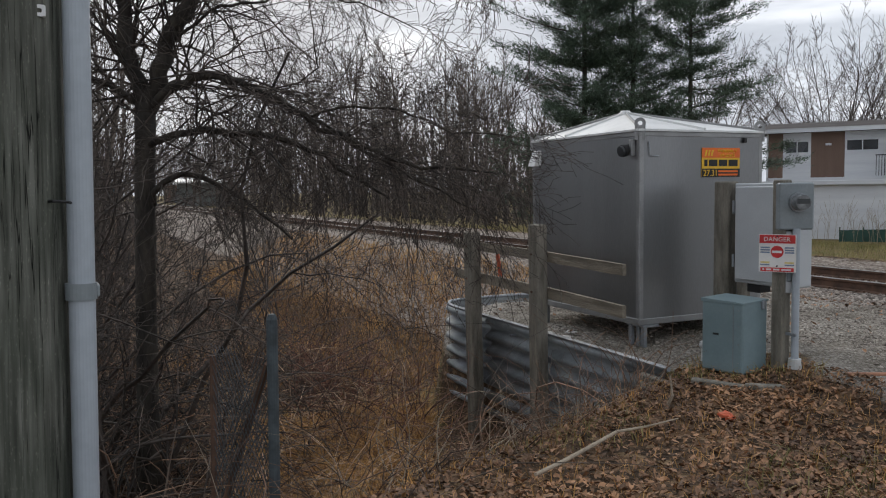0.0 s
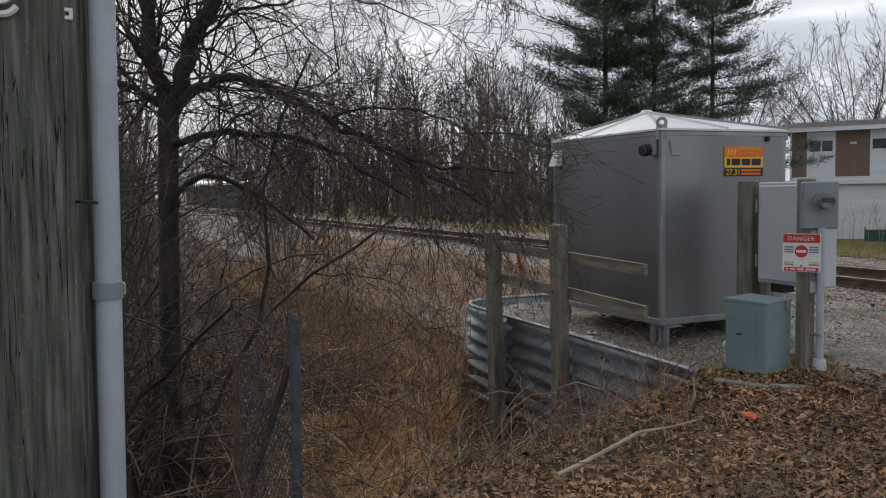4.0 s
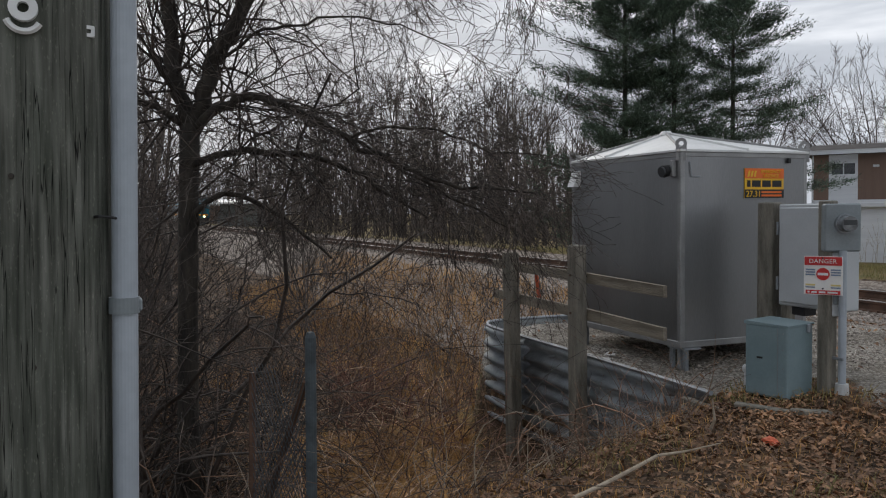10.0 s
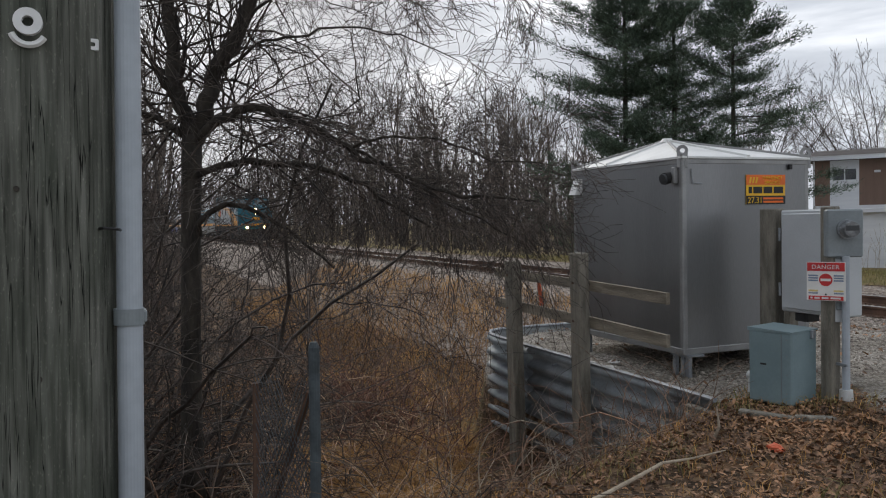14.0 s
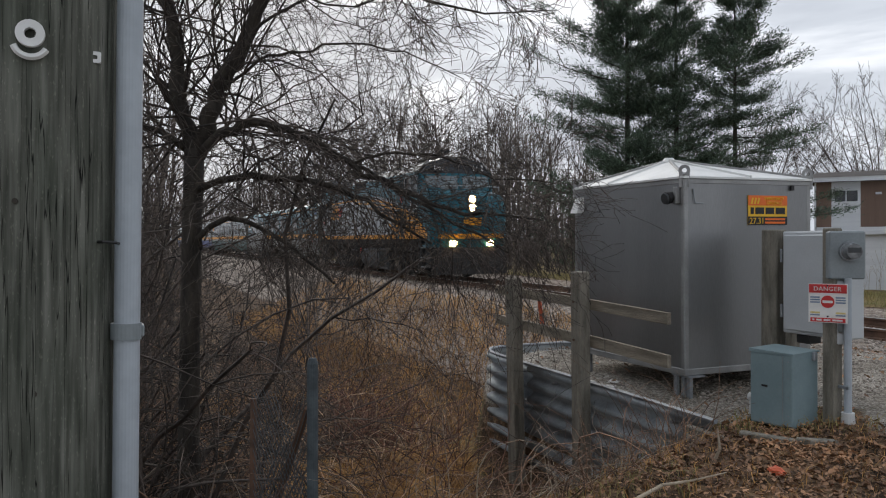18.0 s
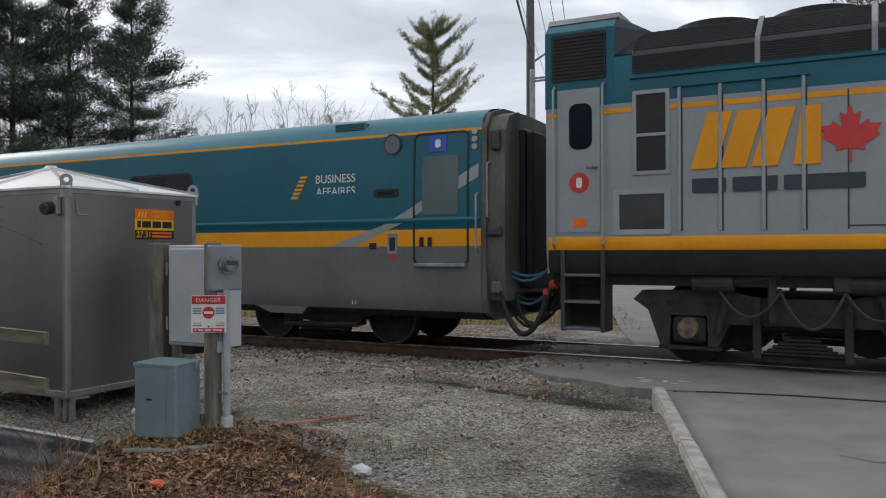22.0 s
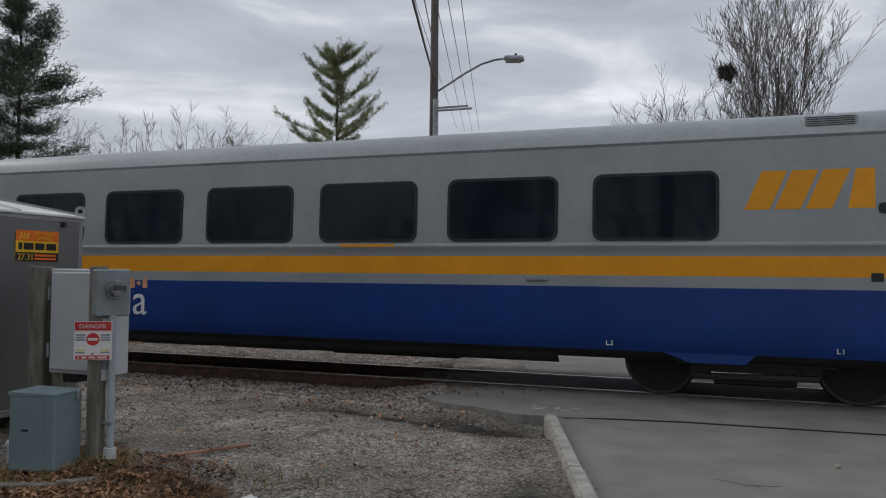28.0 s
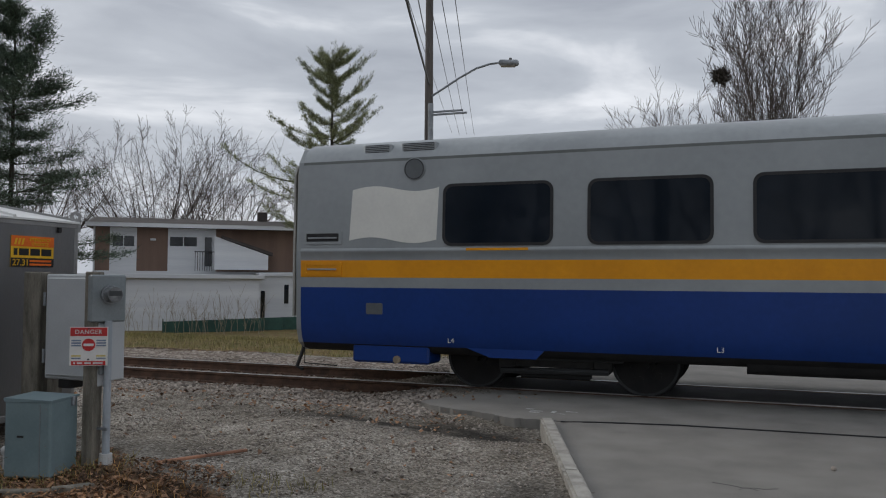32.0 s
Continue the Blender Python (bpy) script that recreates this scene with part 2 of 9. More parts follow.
M_GLASS = mat("tinted_window_glass", (0.011, 0.016, 0.024), (0.008, 0.012, 0.018), 0.05, spec=0.17, scale=1, fine=5, bump=0)
M_DOORGLASS = mat("green_tinted_door_glass", (0.05, 0.085, 0.085), (0.035, 0.06, 0.06), 0.08, spec=0.6, scale=1, fine=5, bump=0)
M_WINDSHIELD = mat("windshield_glass", (0.2, 0.235, 0.25), (0.14, 0.165, 0.18), 0.08, spec=0.7, scale=2, fine=6, bump=0)
M_LENS = mat("clear_meter_glass", (0.26, 0.27, 0.275), (0.12, 0.125, 0.13), 0.1, spec=0.6, scale=12, fine=30, bump=0)
M_RUSTRAIL = mat("rusty_rail_steel", (0.15, 0.085, 0.055), (0.075, 0.045, 0.032), 0.8, 0.2, scale=6, fine=60, bump=0.25)
M_RAILHEAD = mat("polished_rail_head", (0.5, 0.49, 0.48), (0.34, 0.31, 0.29), 0.32, 0.9, scale=6, fine=60, bump=0.02)
M_TIE = mat("creosoted_tie_wood", (0.11, 0.085, 0.066), (0.05, 0.039, 0.032), 0.9, scale=4, fine=50, bump=0.5, stretch=(2, 0.4, 2), jitter=0.25)
M_STONE = mat("ballast_stone", (0.38, 0.335, 0.29), (0.24, 0.205, 0.175), 0.9, scale=3, fine=40, bump=0.3, island=0.4)
M_CONCRETE = mat("kerb_concrete", (0.43, 0.41, 0.37), (0.27, 0.255, 0.23), 0.85, scale=7, fine=70, bump=0.35)
M_ASPHALT = mat("worn_asphalt", (0.27, 0.257, 0.234), (0.165, 0.157, 0.143), 0.88, scale=1.6, fine=130, bump=0.5, contrast=(0.22, 0.78))
# asphalt darkened in its colour for the train's shadow between the rails
M_ASPHALT_SHADED = mat("shaded_panel_asphalt", (0.1, 0.1, 0.102), (0.06, 0.06, 0.062), 0.85, scale=2, fine=120, bump=0.25)
M_TAR = mat("tar_seam", (0.03, 0.03, 0.031), (0.02, 0.02, 0.02), 0.7, scale=6, fine=60, bump=0.1)
M_ROADPAINT = mat("worn_road_paint", (0.6, 0.6, 0.58), (0.35, 0.35, 0.34), 0.8, scale=20, fine=90, bump=0.1)
M_FABRIC = mat("torn_orange_plastic", (0.75, 0.16, 0.07), (0.55, 0.1, 0.04), 0.6, scale=6, fine=40, bump=0.1)
M_LITTER = mat("white_paper_litter", (0.75, 0.74, 0.72), (0.6, 0.59, 0.57), 0.7, scale=20, fine=60, bump=0.3)
M_STICK = mat("reddish_lumber_stick", (0.46, 0.22, 0.13), (0.24, 0.12, 0.075), 0.75, scale=5, fine=50, bump=0.2)
M_DEADWOOD = mat("bare_dead_branch", (0.42, 0.35, 0.26), (0.25, 0.2, 0.145), 0.85, scale=5, fine=40, bump=0.3)
# paint
M_TEAL = mat("teal_train_paint", (0.009, 0.115, 0.155), (0.007, 0.095, 0.13), 0.36, scale=0.8, fine=12, bump=0.01, spec=0.35)
M_SILVER = mat("silver_grey_train_paint", (0.315, 0.335, 0.34), (0.265, 0.284, 0.29), 0.38, 0.15, scale=0.7, fine=10, bump=0.01, coat=0.05)
M_WARMGREY = mat("dusty_grey_lower_paint", (0.155, 0.165, 0.158), (0.115, 0.124, 0.117), 0.42, scale=0.7, fine=10, bump=0.015)
M_YELLOW = mat("golden_yellow_train_paint", (0.8, 0.33, 0.006), (0.7, 0.28, 0.006), 0.42, scale=1.2, fine=14, bump=0.01, spec=0.35)
M_SWOOSH = mat("faded_grey_swoosh", (0.21, 0.22, 0.215), (0.17, 0.18, 0.175), 0.42, scale=0.7, fine=10, bump=0.01)
M_ENDPOST = mat("grimy_olive_grey_paint", (0.13, 0.127, 0.1), (0.06, 0.058, 0.046), 0.6, scale=3, fine=30, bump=0.1, stretch=(1, 1, 0.3))
M_FOLD = mat("pale_gangway_rubber", (0.5, 0.49, 0.45), (0.3, 0.295, 0.27), 0.7, scale=2, fine=30, bump=0.05, stretch=(1, 1, 0.3))
M_REARPOST = mat("dusty_grey_end_paint", (0.16, 0.165, 0.165), (0.1, 0.103, 0.102), 0.6, scale=3, fine=30, bump=0.05, stretch=(1, 1, 0.3))
M_BLUE = mat("deep_blue_train_paint", (0.008, 0.042, 0.21), (0.006, 0.034, 0.165), 0.38, scale=0.7, fine=12, bump=0.01, spec=0.35)
M_GREEN = mat("dark_green_train_paint", (0.01, 0.085, 0.085), (0.008, 0.065, 0.068), 0.4, scale=0.7, fine=12, bump=0.01, spec=0.4)
M_ROOFSILVER = mat("silver_roof_paint", (0.38, 0.405, 0.415), (0.3, 0.32, 0.33), 0.42, 0.2, scale=0.6, fine=10, bump=0.02)
M_ROOFTEAL = mat("faded_teal_roof_paint", (0.04, 0.2, 0.245), (0.03, 0.16, 0.2), 0.38, scale=0.6, fine=10, bump=0.02)
M_NAVYBLACK = mat("navy_black_paint", (0.012, 0.017, 0.024), (0.009, 0.012, 0.017), 0.35, scale=1, fine=12, bump=0.01)
M_RED = mat("red_paint", (0.6, 0.035, 0.035), (0.48, 0.028, 0.03), 0.4, scale=4, fine=30, bump=0.01)
M_ORANGE = mat("orange_sticker", (0.85, 0.17, 0.015), (0.75, 0.14, 0.012), 0.4, scale=5, fine=40, bump=0)
M_STICKERYEL = mat("yellow_sticker", (0.85, 0.5, 0.02), (0.76, 0.43, 0.02), 0.4, scale=5, fine=40, bump=0)
M_INK = mat("black_ink", (0.012, 0.012, 0.012), (0.01, 0.01, 0.01), 0.5, scale=5, fine=40, bump=0)
M_LETTER = mat("white_lettering", (0.72, 0.72, 0.7), (0.62, 0.62, 0.6), 0.45, scale=5, fine=40, bump=0)
M_FLAG = mat("faded_flag_orange", (0.72, 0.36, 0.2), (0.62, 0.28, 0.14), 0.5, scale=4, bump=0)
M_DARKLETTER = mat("dark_lettering", (0.03, 0.04, 0.055), (0.025, 0.033, 0.045), 0.45, scale=5, fine=40, bump=0)
M_FADEDGREY = mat("faded_grey_lettering", (0.12, 0.13, 0.135), (0.1, 0.11, 0.115), 0.5, scale=5, fine=40, bump=0)
M_PATCH = mat("pale_primer_patch", (0.76, 0.75, 0.69), (0.69, 0.68, 0.63), 0.5, scale=2, fine=20, bump=0.01)
M_SIGNBLUE = mat("blue_sign_paint", (0.02, 0.08, 0.42), (0.018, 0.07, 0.36), 0.4, scale=4, fine=30, bump=0)
M_PRINTBLUE = mat("faded_blue_print", (0.2, 0.26, 0.36), (0.17, 0.22, 0.31), 0.5, scale=40, fine=90, bump=0)
M_PRINTYEL = mat("faded_yellow_print", (0.75, 0.62, 0.25), (0.66, 0.54, 0.22), 0.5, scale=40, fine=90, bump=0)
M_SIGNWHITE = mat("white_sign_sheet", (0.8, 0.79, 0.76), (0.72, 0.71, 0.68), 0.45, scale=4, fine=40, bump=0)
M_HEADLIGHT = mat("lit_headlight_lens", (1, 0.9, 0.75), (1, 0.88, 0.72), 0.2, emit=((1, 0.6, 0.26), 16), bump=0)
M_DULLLAMP = mat("unlit_lamp_lens", (0.45, 0.42, 0.38), (0.3, 0.28, 0.25), 0.2, bump=0)
M_HOSEBLUE = mat("blue_air_hose", (0.05, 0.16, 0.25), (0.03, 0.1, 0.17), 0.5, bump=0.05)
# houses
M_BROWNSIDE = mat("brown_vertical_siding", (0.21, 0.135, 0.1), (0.165, 0.105, 0.078), 0.75, scale=0.6, fine=12, bump=0.2, stretch=(3, 3, 0.2))
M_WHITESIDE = mat("white_siding", (0.72, 0.73, 0.74), (0.62, 0.63, 0.65), 0.6, scale=0.5, fine=8, bump=0.1, stretch=(0.3, 0.3, 6))
M_SHINGLE = mat("dark_brown_shingles", (0.085, 0.072, 0.066), (0.05, 0.043, 0.04), 0.9, scale=1.5, fine=14, bump=0.3)
M_HOUSEGLASS = mat("house_window_glass", (0.02, 0.024, 0.028), (0.012, 0.014, 0.017), 0.08, spec=0.6, scale=1, fine=4, bump=0)
M_FENCEGREEN = mat("green_fence_mesh", (0.03, 0.09, 0.07), (0.02, 0.065, 0.05), 0.6, scale=3, fine=30, bump=0.1)
M_POLE = mat("utility_pole_wood", (0.13, 0.115, 0.105), (0.085, 0.075, 0.07), 0.85, scale=2, fine=20, bump=0.3, stretch=(3, 3, 0.2))


def ground_material():
    """Leaf litter, gravel, ballast and grass laid by a mask, with ragged edges."""
    m = bpy.data.materials.new("ground_mix")
    m.use_nodes = True
    n, l = m.node_tree.nodes, m.node_tree.links
    p = n["Principled BSDF"]
    p.inputs["Roughness"].default_value = 0.92
    p.inputs["Specular IOR Level"].default_value = 0.2
    co = n.new("ShaderNodeTexCoord")

    def tex(scale, detail=6, rough=0.6):
        k = n.new("ShaderNodeTexNoise")
        k.inputs["Scale"].default_value, k.inputs["Detail"].default_value, k.inputs["Roughness"].default_value = scale, detail, rough
        l.new(co.outputs["Object"], k.inputs["Vector"])
        return k.outputs["Fac"]

    def ramp(fac, *stops):
        r = n.new("ShaderNodeValToRGB")
        r.color_ramp.elements[0].position, r.color_ramp.elements[0].color = stops[0][0], (*stops[0][1], 1)
        r.color_ramp.elements[1].position, r.color_ramp.elements[1].color = stops[-1][0], (*stops[-1][1], 1)
        for pos, c in stops[1:-1]:
            r.color_ramp.elements.new(pos).color = (*c, 1)
        l.new(fac, r.inputs["Fac"])
        return r.outputs["Color"]

    def vor(scale):
        k = n.new("ShaderNodeTexVoronoi")
        k.inputs["Scale"].default_value = scale
        l.new(co.outputs["Object"], k.inputs["Vector"])
        return k

    leafv = vor(17)
    hue = n.new("ShaderNodeSeparateColor")
    l.new(leafv.outputs["Color"], hue.inputs[0])
    litter = ramp(hue.outputs[0], (0.0, (0.045, 0.031, 0.02)), (0.45, (0.1, 0.064, 0.038)), (0.8, (0.17, 0.1, 0.056)), (1.0, (0.25, 0.17, 0.1)))
    stones = vor(55)
    grey = n.new("ShaderNodeSeparateColor")
    l.new(stones.outputs["Color"], grey.inputs[0])
    gravel = ramp(grey.outputs[0], (0.0, (0.16, 0.144, 0.122)), (0.6, (0.37, 0.338, 0.292)), (1.0, (0.58, 0.545, 0.49)))
    patches = ramp(tex(0.9), (0.38, (0.55, 0.53, 0.5)), (0.62, (1, 1, 1)))
    mul = n.new("ShaderNodeMixRGB")
    mul.blend_type, mul.inputs[0].default_value = "MULTIPLY", 1.0
    l.new(gravel, mul.inputs[1])
    l.new(patches, mul.inputs[2])
    big = vor(21)
    bg = n.new("ShaderNodeSeparateColor")
    l.new(big.outputs["Color"], bg.inputs[0])
    ballast = ramp(bg.outputs[0], (0.0, (0.12, 0.094, 0.076)), (0.6, (0.29, 0.24, 0.2)), (1.0, (0.45, 0.4, 0.35)))
    grass = ramp(tex(2.2), (0.3, (0.08, 0.06, 0.03)), (0.48, (0.24, 0.17, 0.075)), (0.6, (0.15, 0.145, 0.05)), (0.74, (0.33, 0.24, 0.12)))
    mask = n.new("ShaderNodeVertexColor")
    mask.layer_name = "cover"
    sep = n.new("ShaderNodeSeparateColor")
    l.new(mask.outputs["Color"], sep.inputs[0])
    rag = tex(3.5, 8, 0.7)
    colour = litter
    for k, other in ((1, grass), (0, mul.outputs["Color"]), (2, ballast)):
        ad = n.new("ShaderNodeMath")
        ad.operation = "MULTIPLY_ADD"
        l.new(rag, ad.inputs[0])
        ad.inputs[1].default_value = 0.9
        l.new(sep.outputs[k], ad.inputs[2])
        st = n.new("ShaderNodeMapRange")
        st.inputs["From Min"].default_value, st.inputs["From Max"].default_value = 0.86, 1.04
        l.new(ad.outputs[0], st.inputs["Value"])
        mx = n.new("ShaderNodeMixRGB")
        l.new(st.outputs["Result"], mx.inputs[0])
        l.new(colour, mx.inputs[1])
        l.new(other, mx.inputs[2])
        colour = mx.outputs["Color"]
    wet = ramp(tex(1.7, 4), (0.3, (0.62, 0.6, 0.57)), (0.6, (1, 1, 1)))
    mw = n.new("ShaderNodeMixRGB")
    mw.blend_type, mw.inputs[0].default_value = "MULTIPLY", 0.8
    l.new(colour, mw.inputs[1])
    l.new(wet, mw.inputs[2])
    damp = n.new("ShaderNodeMixRGB")
    damp.blend_type, damp.inputs[0].default_value = "MULTIPLY", 1.0
    l.new(mw.outputs["Color"], damp.inputs[1])
    wetness = n.new("ShaderNodeVertexColor")
    wetness.layer_name = "damp"
    l.new(wetness.outputs["Color"], damp.inputs[2])
    l.new(damp.outputs["Color"], p.inputs["Base Color"])
    bp = n.new("ShaderNodeBump")
    bp.inputs["Strength"].default_value, bp.inputs["Distance"].default_value = 0.7, 0.03
    l.new(leafv.outputs["Distance"], bp.inputs["Height"])
    b2 = n.new("ShaderNodeBump")
    b2.inputs["Strength"].default_value, b2.inputs["Distance"].default_value = 0.6, 0.012
    l.new(stones.outputs["Distance"], b2.inputs["Height"])
    l.new(bp.outputs["Normal"], b2.inputs["Normal"])
    l.new(b2.outputs["Normal"], p.inputs["Normal"])
    return m


M_GROUND = ground_material()


# ---- mesh tools ----
def thing(name, label, category, at=(0, 0, 0), rz=0.0, group="", kind=""):
    ob = new(name)
    ob.matrix_basis = pose(*at, 0, 0, rz)
    return tagged(ob, label, category, group, kind)


def part(name, bm, material, parent=None, label="", smooth=False, at=None):
    me = bpy.data.meshes.new(name)
    bmesh.ops.recalc_face_normals(bm, faces=bm.faces)
    bm.to_mesh(me)
    bm.free()
    return part_mesh(name, me, material, parent, label, smooth, at)


def part_mesh(name, me, material, parent=None, label="", smooth=False, at=None):
    if material and not me.materials:
        me.materials.append(material)
    if smooth:
        me.polygons.foreach_set("use_smooth", [True] * len(me.polygons))
    ob = new(name, me)
    if parent:
        ob.parent = parent
    if at is not None:
        ob.matrix_basis = at if isinstance(at, Matrix) else pose(*at)
    return tagged(ob, label)


def box(lo, hi, bevel=0.0, bm=None, m=None, seg=1):
    """A block between two corners, its edges bevelled."""
    bm = bm or bmesh.new()
    vs = bmesh.ops.create_cube(bm, size=1)["verts"]
    c = [(a + b) / 2 for a, b in zip(lo, hi)]
    s = [abs(b - a) for a, b in zip(lo, hi)]
    for v in vs:
        v.co = Vector([v.co[i] * s[i] + c[i] for i in range(3)])
    if bevel:
        es = list({e for v in vs for e in v.link_edges})
        r = bmesh.ops.bevel(bm, geom=es, offset=bevel, segments=seg, affect="EDGES", profile=0.5)
        vs = list({v for f in r["faces"] for v in f.verts} | {v for v in vs if v.is_valid})
    if m is not None:
        bmesh.ops.transform(bm, matrix=m, verts=[v for v in vs if v.is_valid])
    return bm


def rod(p0, p1, r0, r1=None, n=12, bm=None, bevel=0.0):
    """A round bar from one point to another."""
    bm = bm or bmesh.new()
    p0, p1 = Vector(p0), Vector(p1)
    d = p1 - p0
    m = Matrix.Translation((p0 + p1) / 2) @ d.to_track_quat("Z", "Y").to_matrix().to_4x4()
    bmesh.ops.create_cone(bm, cap_ends=True, segments=n, radius1=r0, radius2=r0 if r1 is None else r1, depth=d.length, matrix=m)
    return bm


def prism(outline, y0, y1, bm=None, axis="y", bevel=0.0):
    """A plate of the outline (pairs), as thick as from y0 to y1 along the axis."""
    bm = bm or bmesh.new()
    put = {"y": lambda a, b, t: (a, t, b), "x": lambda a, b, t: (t, a, b), "z": lambda a, b, t: (a, b, t)}[axis]
    v0 = [bm.verts.new(put(a, b, y0)) for a, b in outline]
    v1 = [bm.verts.new(put(a, b, y1)) for a, b in outline]
    n = len(outline)
    bm.faces.new(v0)
    bm.faces.new(v1[::-1])
    for i in range(n):
        bm.faces.new((v0[i], v1[i], v1[(i + 1) % n], v0[(i + 1) % n]))
    return bm


def roundrect(x0, z0, x1, z1, r, n=4):
    out = []
    for cx, cz, a in ((x1 - r, z1 - r, 0), (x0 + r, z1 - r, 90), (x0 + r, z0 + r, 180), (x1 - r, z0 + r, 270)):
        out += [(cx + r * math.cos(radians(a + 90 * k / n)), cz + r * math.sin(radians(a + 90 * k / n))) for k in range(n + 1)]
    return out


def ring(outer, inner, y0, y1, axis="y"):
    """A frame between two outlines of the same count."""
    bm = bmesh.new()
    put = {"y": lambda a, b, t: (a, t, b), "x": lambda a, b, t: (t, a, b), "z": lambda a, b, t: (a, b, t)}[axis]
    q = [[bm.verts.new(put(a, b, t)) for a, b in o] for o in (outer, inner) for t in (y0, y1)]
    n = len(outer)
    for i in range(n):
        j = (i + 1) % n
        for a, b in ((0, 1), (1, 3), (3, 2), (2, 0)):
            bm.faces.new((q[a][i], q[a][j], q[b][j], q[b][i]))
    return bm


def sweep(points, r, n=8, bm=None):
    """A round tube along a line of points; r one radius or one for each."""
    bm = bm or bmesh.new()
    pts = [Vector(p) for p in points]
    rs = r if isinstance(r, (list, tuple)) else [r] * len(pts)
    rings = []
    side = None
    for i, p in enumerate(pts):
        d = (pts[min(i + 1, len(pts) - 1)] - pts[max(i - 1, 0)]).normalized()
        if side is None:
            side = d.orthogonal().normalized()
        side = (side - d * side.dot(d)).normalized()
        up = d.cross(side)
        rings.append([bm.verts.new(p + rs[i] * (math.cos(2 * math.pi * k / n) * side + math.sin(2 * math.pi * k / n) * up)) for k in range(n)])
    for a, b in zip(rings, rings[1:]):
        for k in range(n):
            bm.faces.new((a[k], a[(k + 1) % n], b[(k + 1) % n], b[k]))
    bm.faces.new(rings[0][::-1])
    bm.faces.new(rings[-1])
    return bm


def raw_mesh(name, verts, faces):
    """A mesh from arrays: faces all with the same count of corners."""
    verts, faces = np.asarray(verts, np.float32), np.asarray(faces, np.int32)
    me = bpy.data.meshes.new(name)
    me.vertices.add(len(verts))
    me.vertices.foreach_set("co", verts.ravel())
    k = faces.shape[1]
    me.loops.add(faces.size)
    me.loops.foreach_set("vertex_index", faces.ravel())
    me.polygons.add(len(faces))
    me.polygons.foreach_set("loop_start", np.arange(0, faces.size, k, dtype=np.int32))
    me.update(calc_edges=True)
    return me


def stick_mesh(name, p0, p1, r0, r1, sides=3):
    """Many thin tapered sticks, from arrays of their ends."""
    p0, p1 = np.asarray(p0, float), np.asarray(p1, float)
    d = p1 - p0
    d /= np.linalg.norm(d, axis=1, keepdims=True) + 1e-9
    ref = np.where(np.abs(d[:, 2:3]) > 0.8, [[1.0, 0, 0]], [[0, 0, 1.0]])
    a = np.cross(d, ref)
    a /= np.linalg.norm(a, axis=1, keepdims=True) + 1e-9
    b = np.cross(d, a)
    ang = 2 * np.pi * np.arange(sides) / sides
    off = np.cos(ang)[None, :, None] * a[:, None] + np.sin(ang)[None, :, None] * b[:, None]
    v = np.concatenate([p0[:, None] + off * np.asarray(r0)[:, None, None], p1[:, None] + off * np.asarray(r1)[:, None, None]], 1)
    base = np.arange(len(p0))[:, None, None] * 2 * sides
    k = np.arange(sides)
    quad = np.stack([k, (k + 1) % sides, (k + 1) % sides + sides, k + sides], 1)[None]
    return raw_mesh(name, v.reshape(-1, 3), (base + quad).reshape(-1, 4))


LETTERS = {}


def lettering(body, height, spacing=1.0):
    """The mesh of a word, height metres tall, its middle at the origin, lying in x and z."""
    cu = bpy.data.curves.new("word", "FONT")
    cu.body, cu.size, cu.align_x, cu.align_y, cu.extrude, cu.space_character = body, 1.0, "CENTER", "CENTER", 0.002, spacing
    ob = bpy.data.objects.new("word", cu)
    scene.collection.objects.link(ob)
    me = bpy.data.meshes.new_from_object(ob.evaluated_get(bpy.context.evaluated_depsgraph_get()))
    bpy.data.objects.remove(ob)
    co = np.array([v.co for v in me.vertices])
    co -= (co.max(0) + co.min(0)) / 2
    co *= height / (co[:, 1].max() - co[:, 1].min())
    co[:, 2] = np.sign(co[:, 2]) * 0.002
    me.vertices.foreach_set("co", np.stack([co[:, 0], -co[:, 2], co[:, 1]], 1).ravel())
    return me


for word, tall, gap in (("6412", 0.3, 1.05), ("6412 ", 0.22, 1.1), ("Canada", 0.5, 1.0), ("3455", 0.1, 1.1), ("3302", 0.1, 1.1), ("3325", 0.1, 1.1), ("3337", 0.1, 1.1), ("BUSINESS", 0.13, 1.0),
                        ("AFFAIRES", 0.13, 1.0), ("DANGER", 0.034, 1.1), ("27.31", 0.075, 1.0), ("UN\nCHOIX\nVERT", 0.55, 1.0),
                        ("A\nGREEN\nCHOICE", 0.55, 1.0), ("L1", 0.07, 1.0), ("L2", 0.07, 1.0), ("L3", 0.07, 1.0), ("L4", 0.07, 1.0), ("EMERGENCY", 0.05, 1.0), ("URGENCE", 0.05, 1.0)):
    LETTERS[word] = lettering(word.strip(), tall, gap)


def word_part(word, material, parent, x, y, z, rz=0, label=""):
    me = LETTERS[word].copy()
    me.materials.clear()
    return part_mesh("lettering", me, material, parent, label, at=pose(x, y, z, 0, 0, rz))


def smooth01(v, a, b):
    t = np.clip((np.asarray(v, float) - a) / (b - a), 0, 1)
    return t * t * (3 - 2 * t)


# ---- ground, road and track ----
TRACK_Y, RAIL_HALF = 12.35, 0.75
ROAD_X = lambda y: -1.62 - 0.33 * (y - 9.0)     # west edge of the road


def bank_distance(x, y):
    """How far a point lies out from the edge of the verge, down the bank to the ditch."""
    return -0.923 * (x + 3.62) - 0.385 * (y - 2.1)


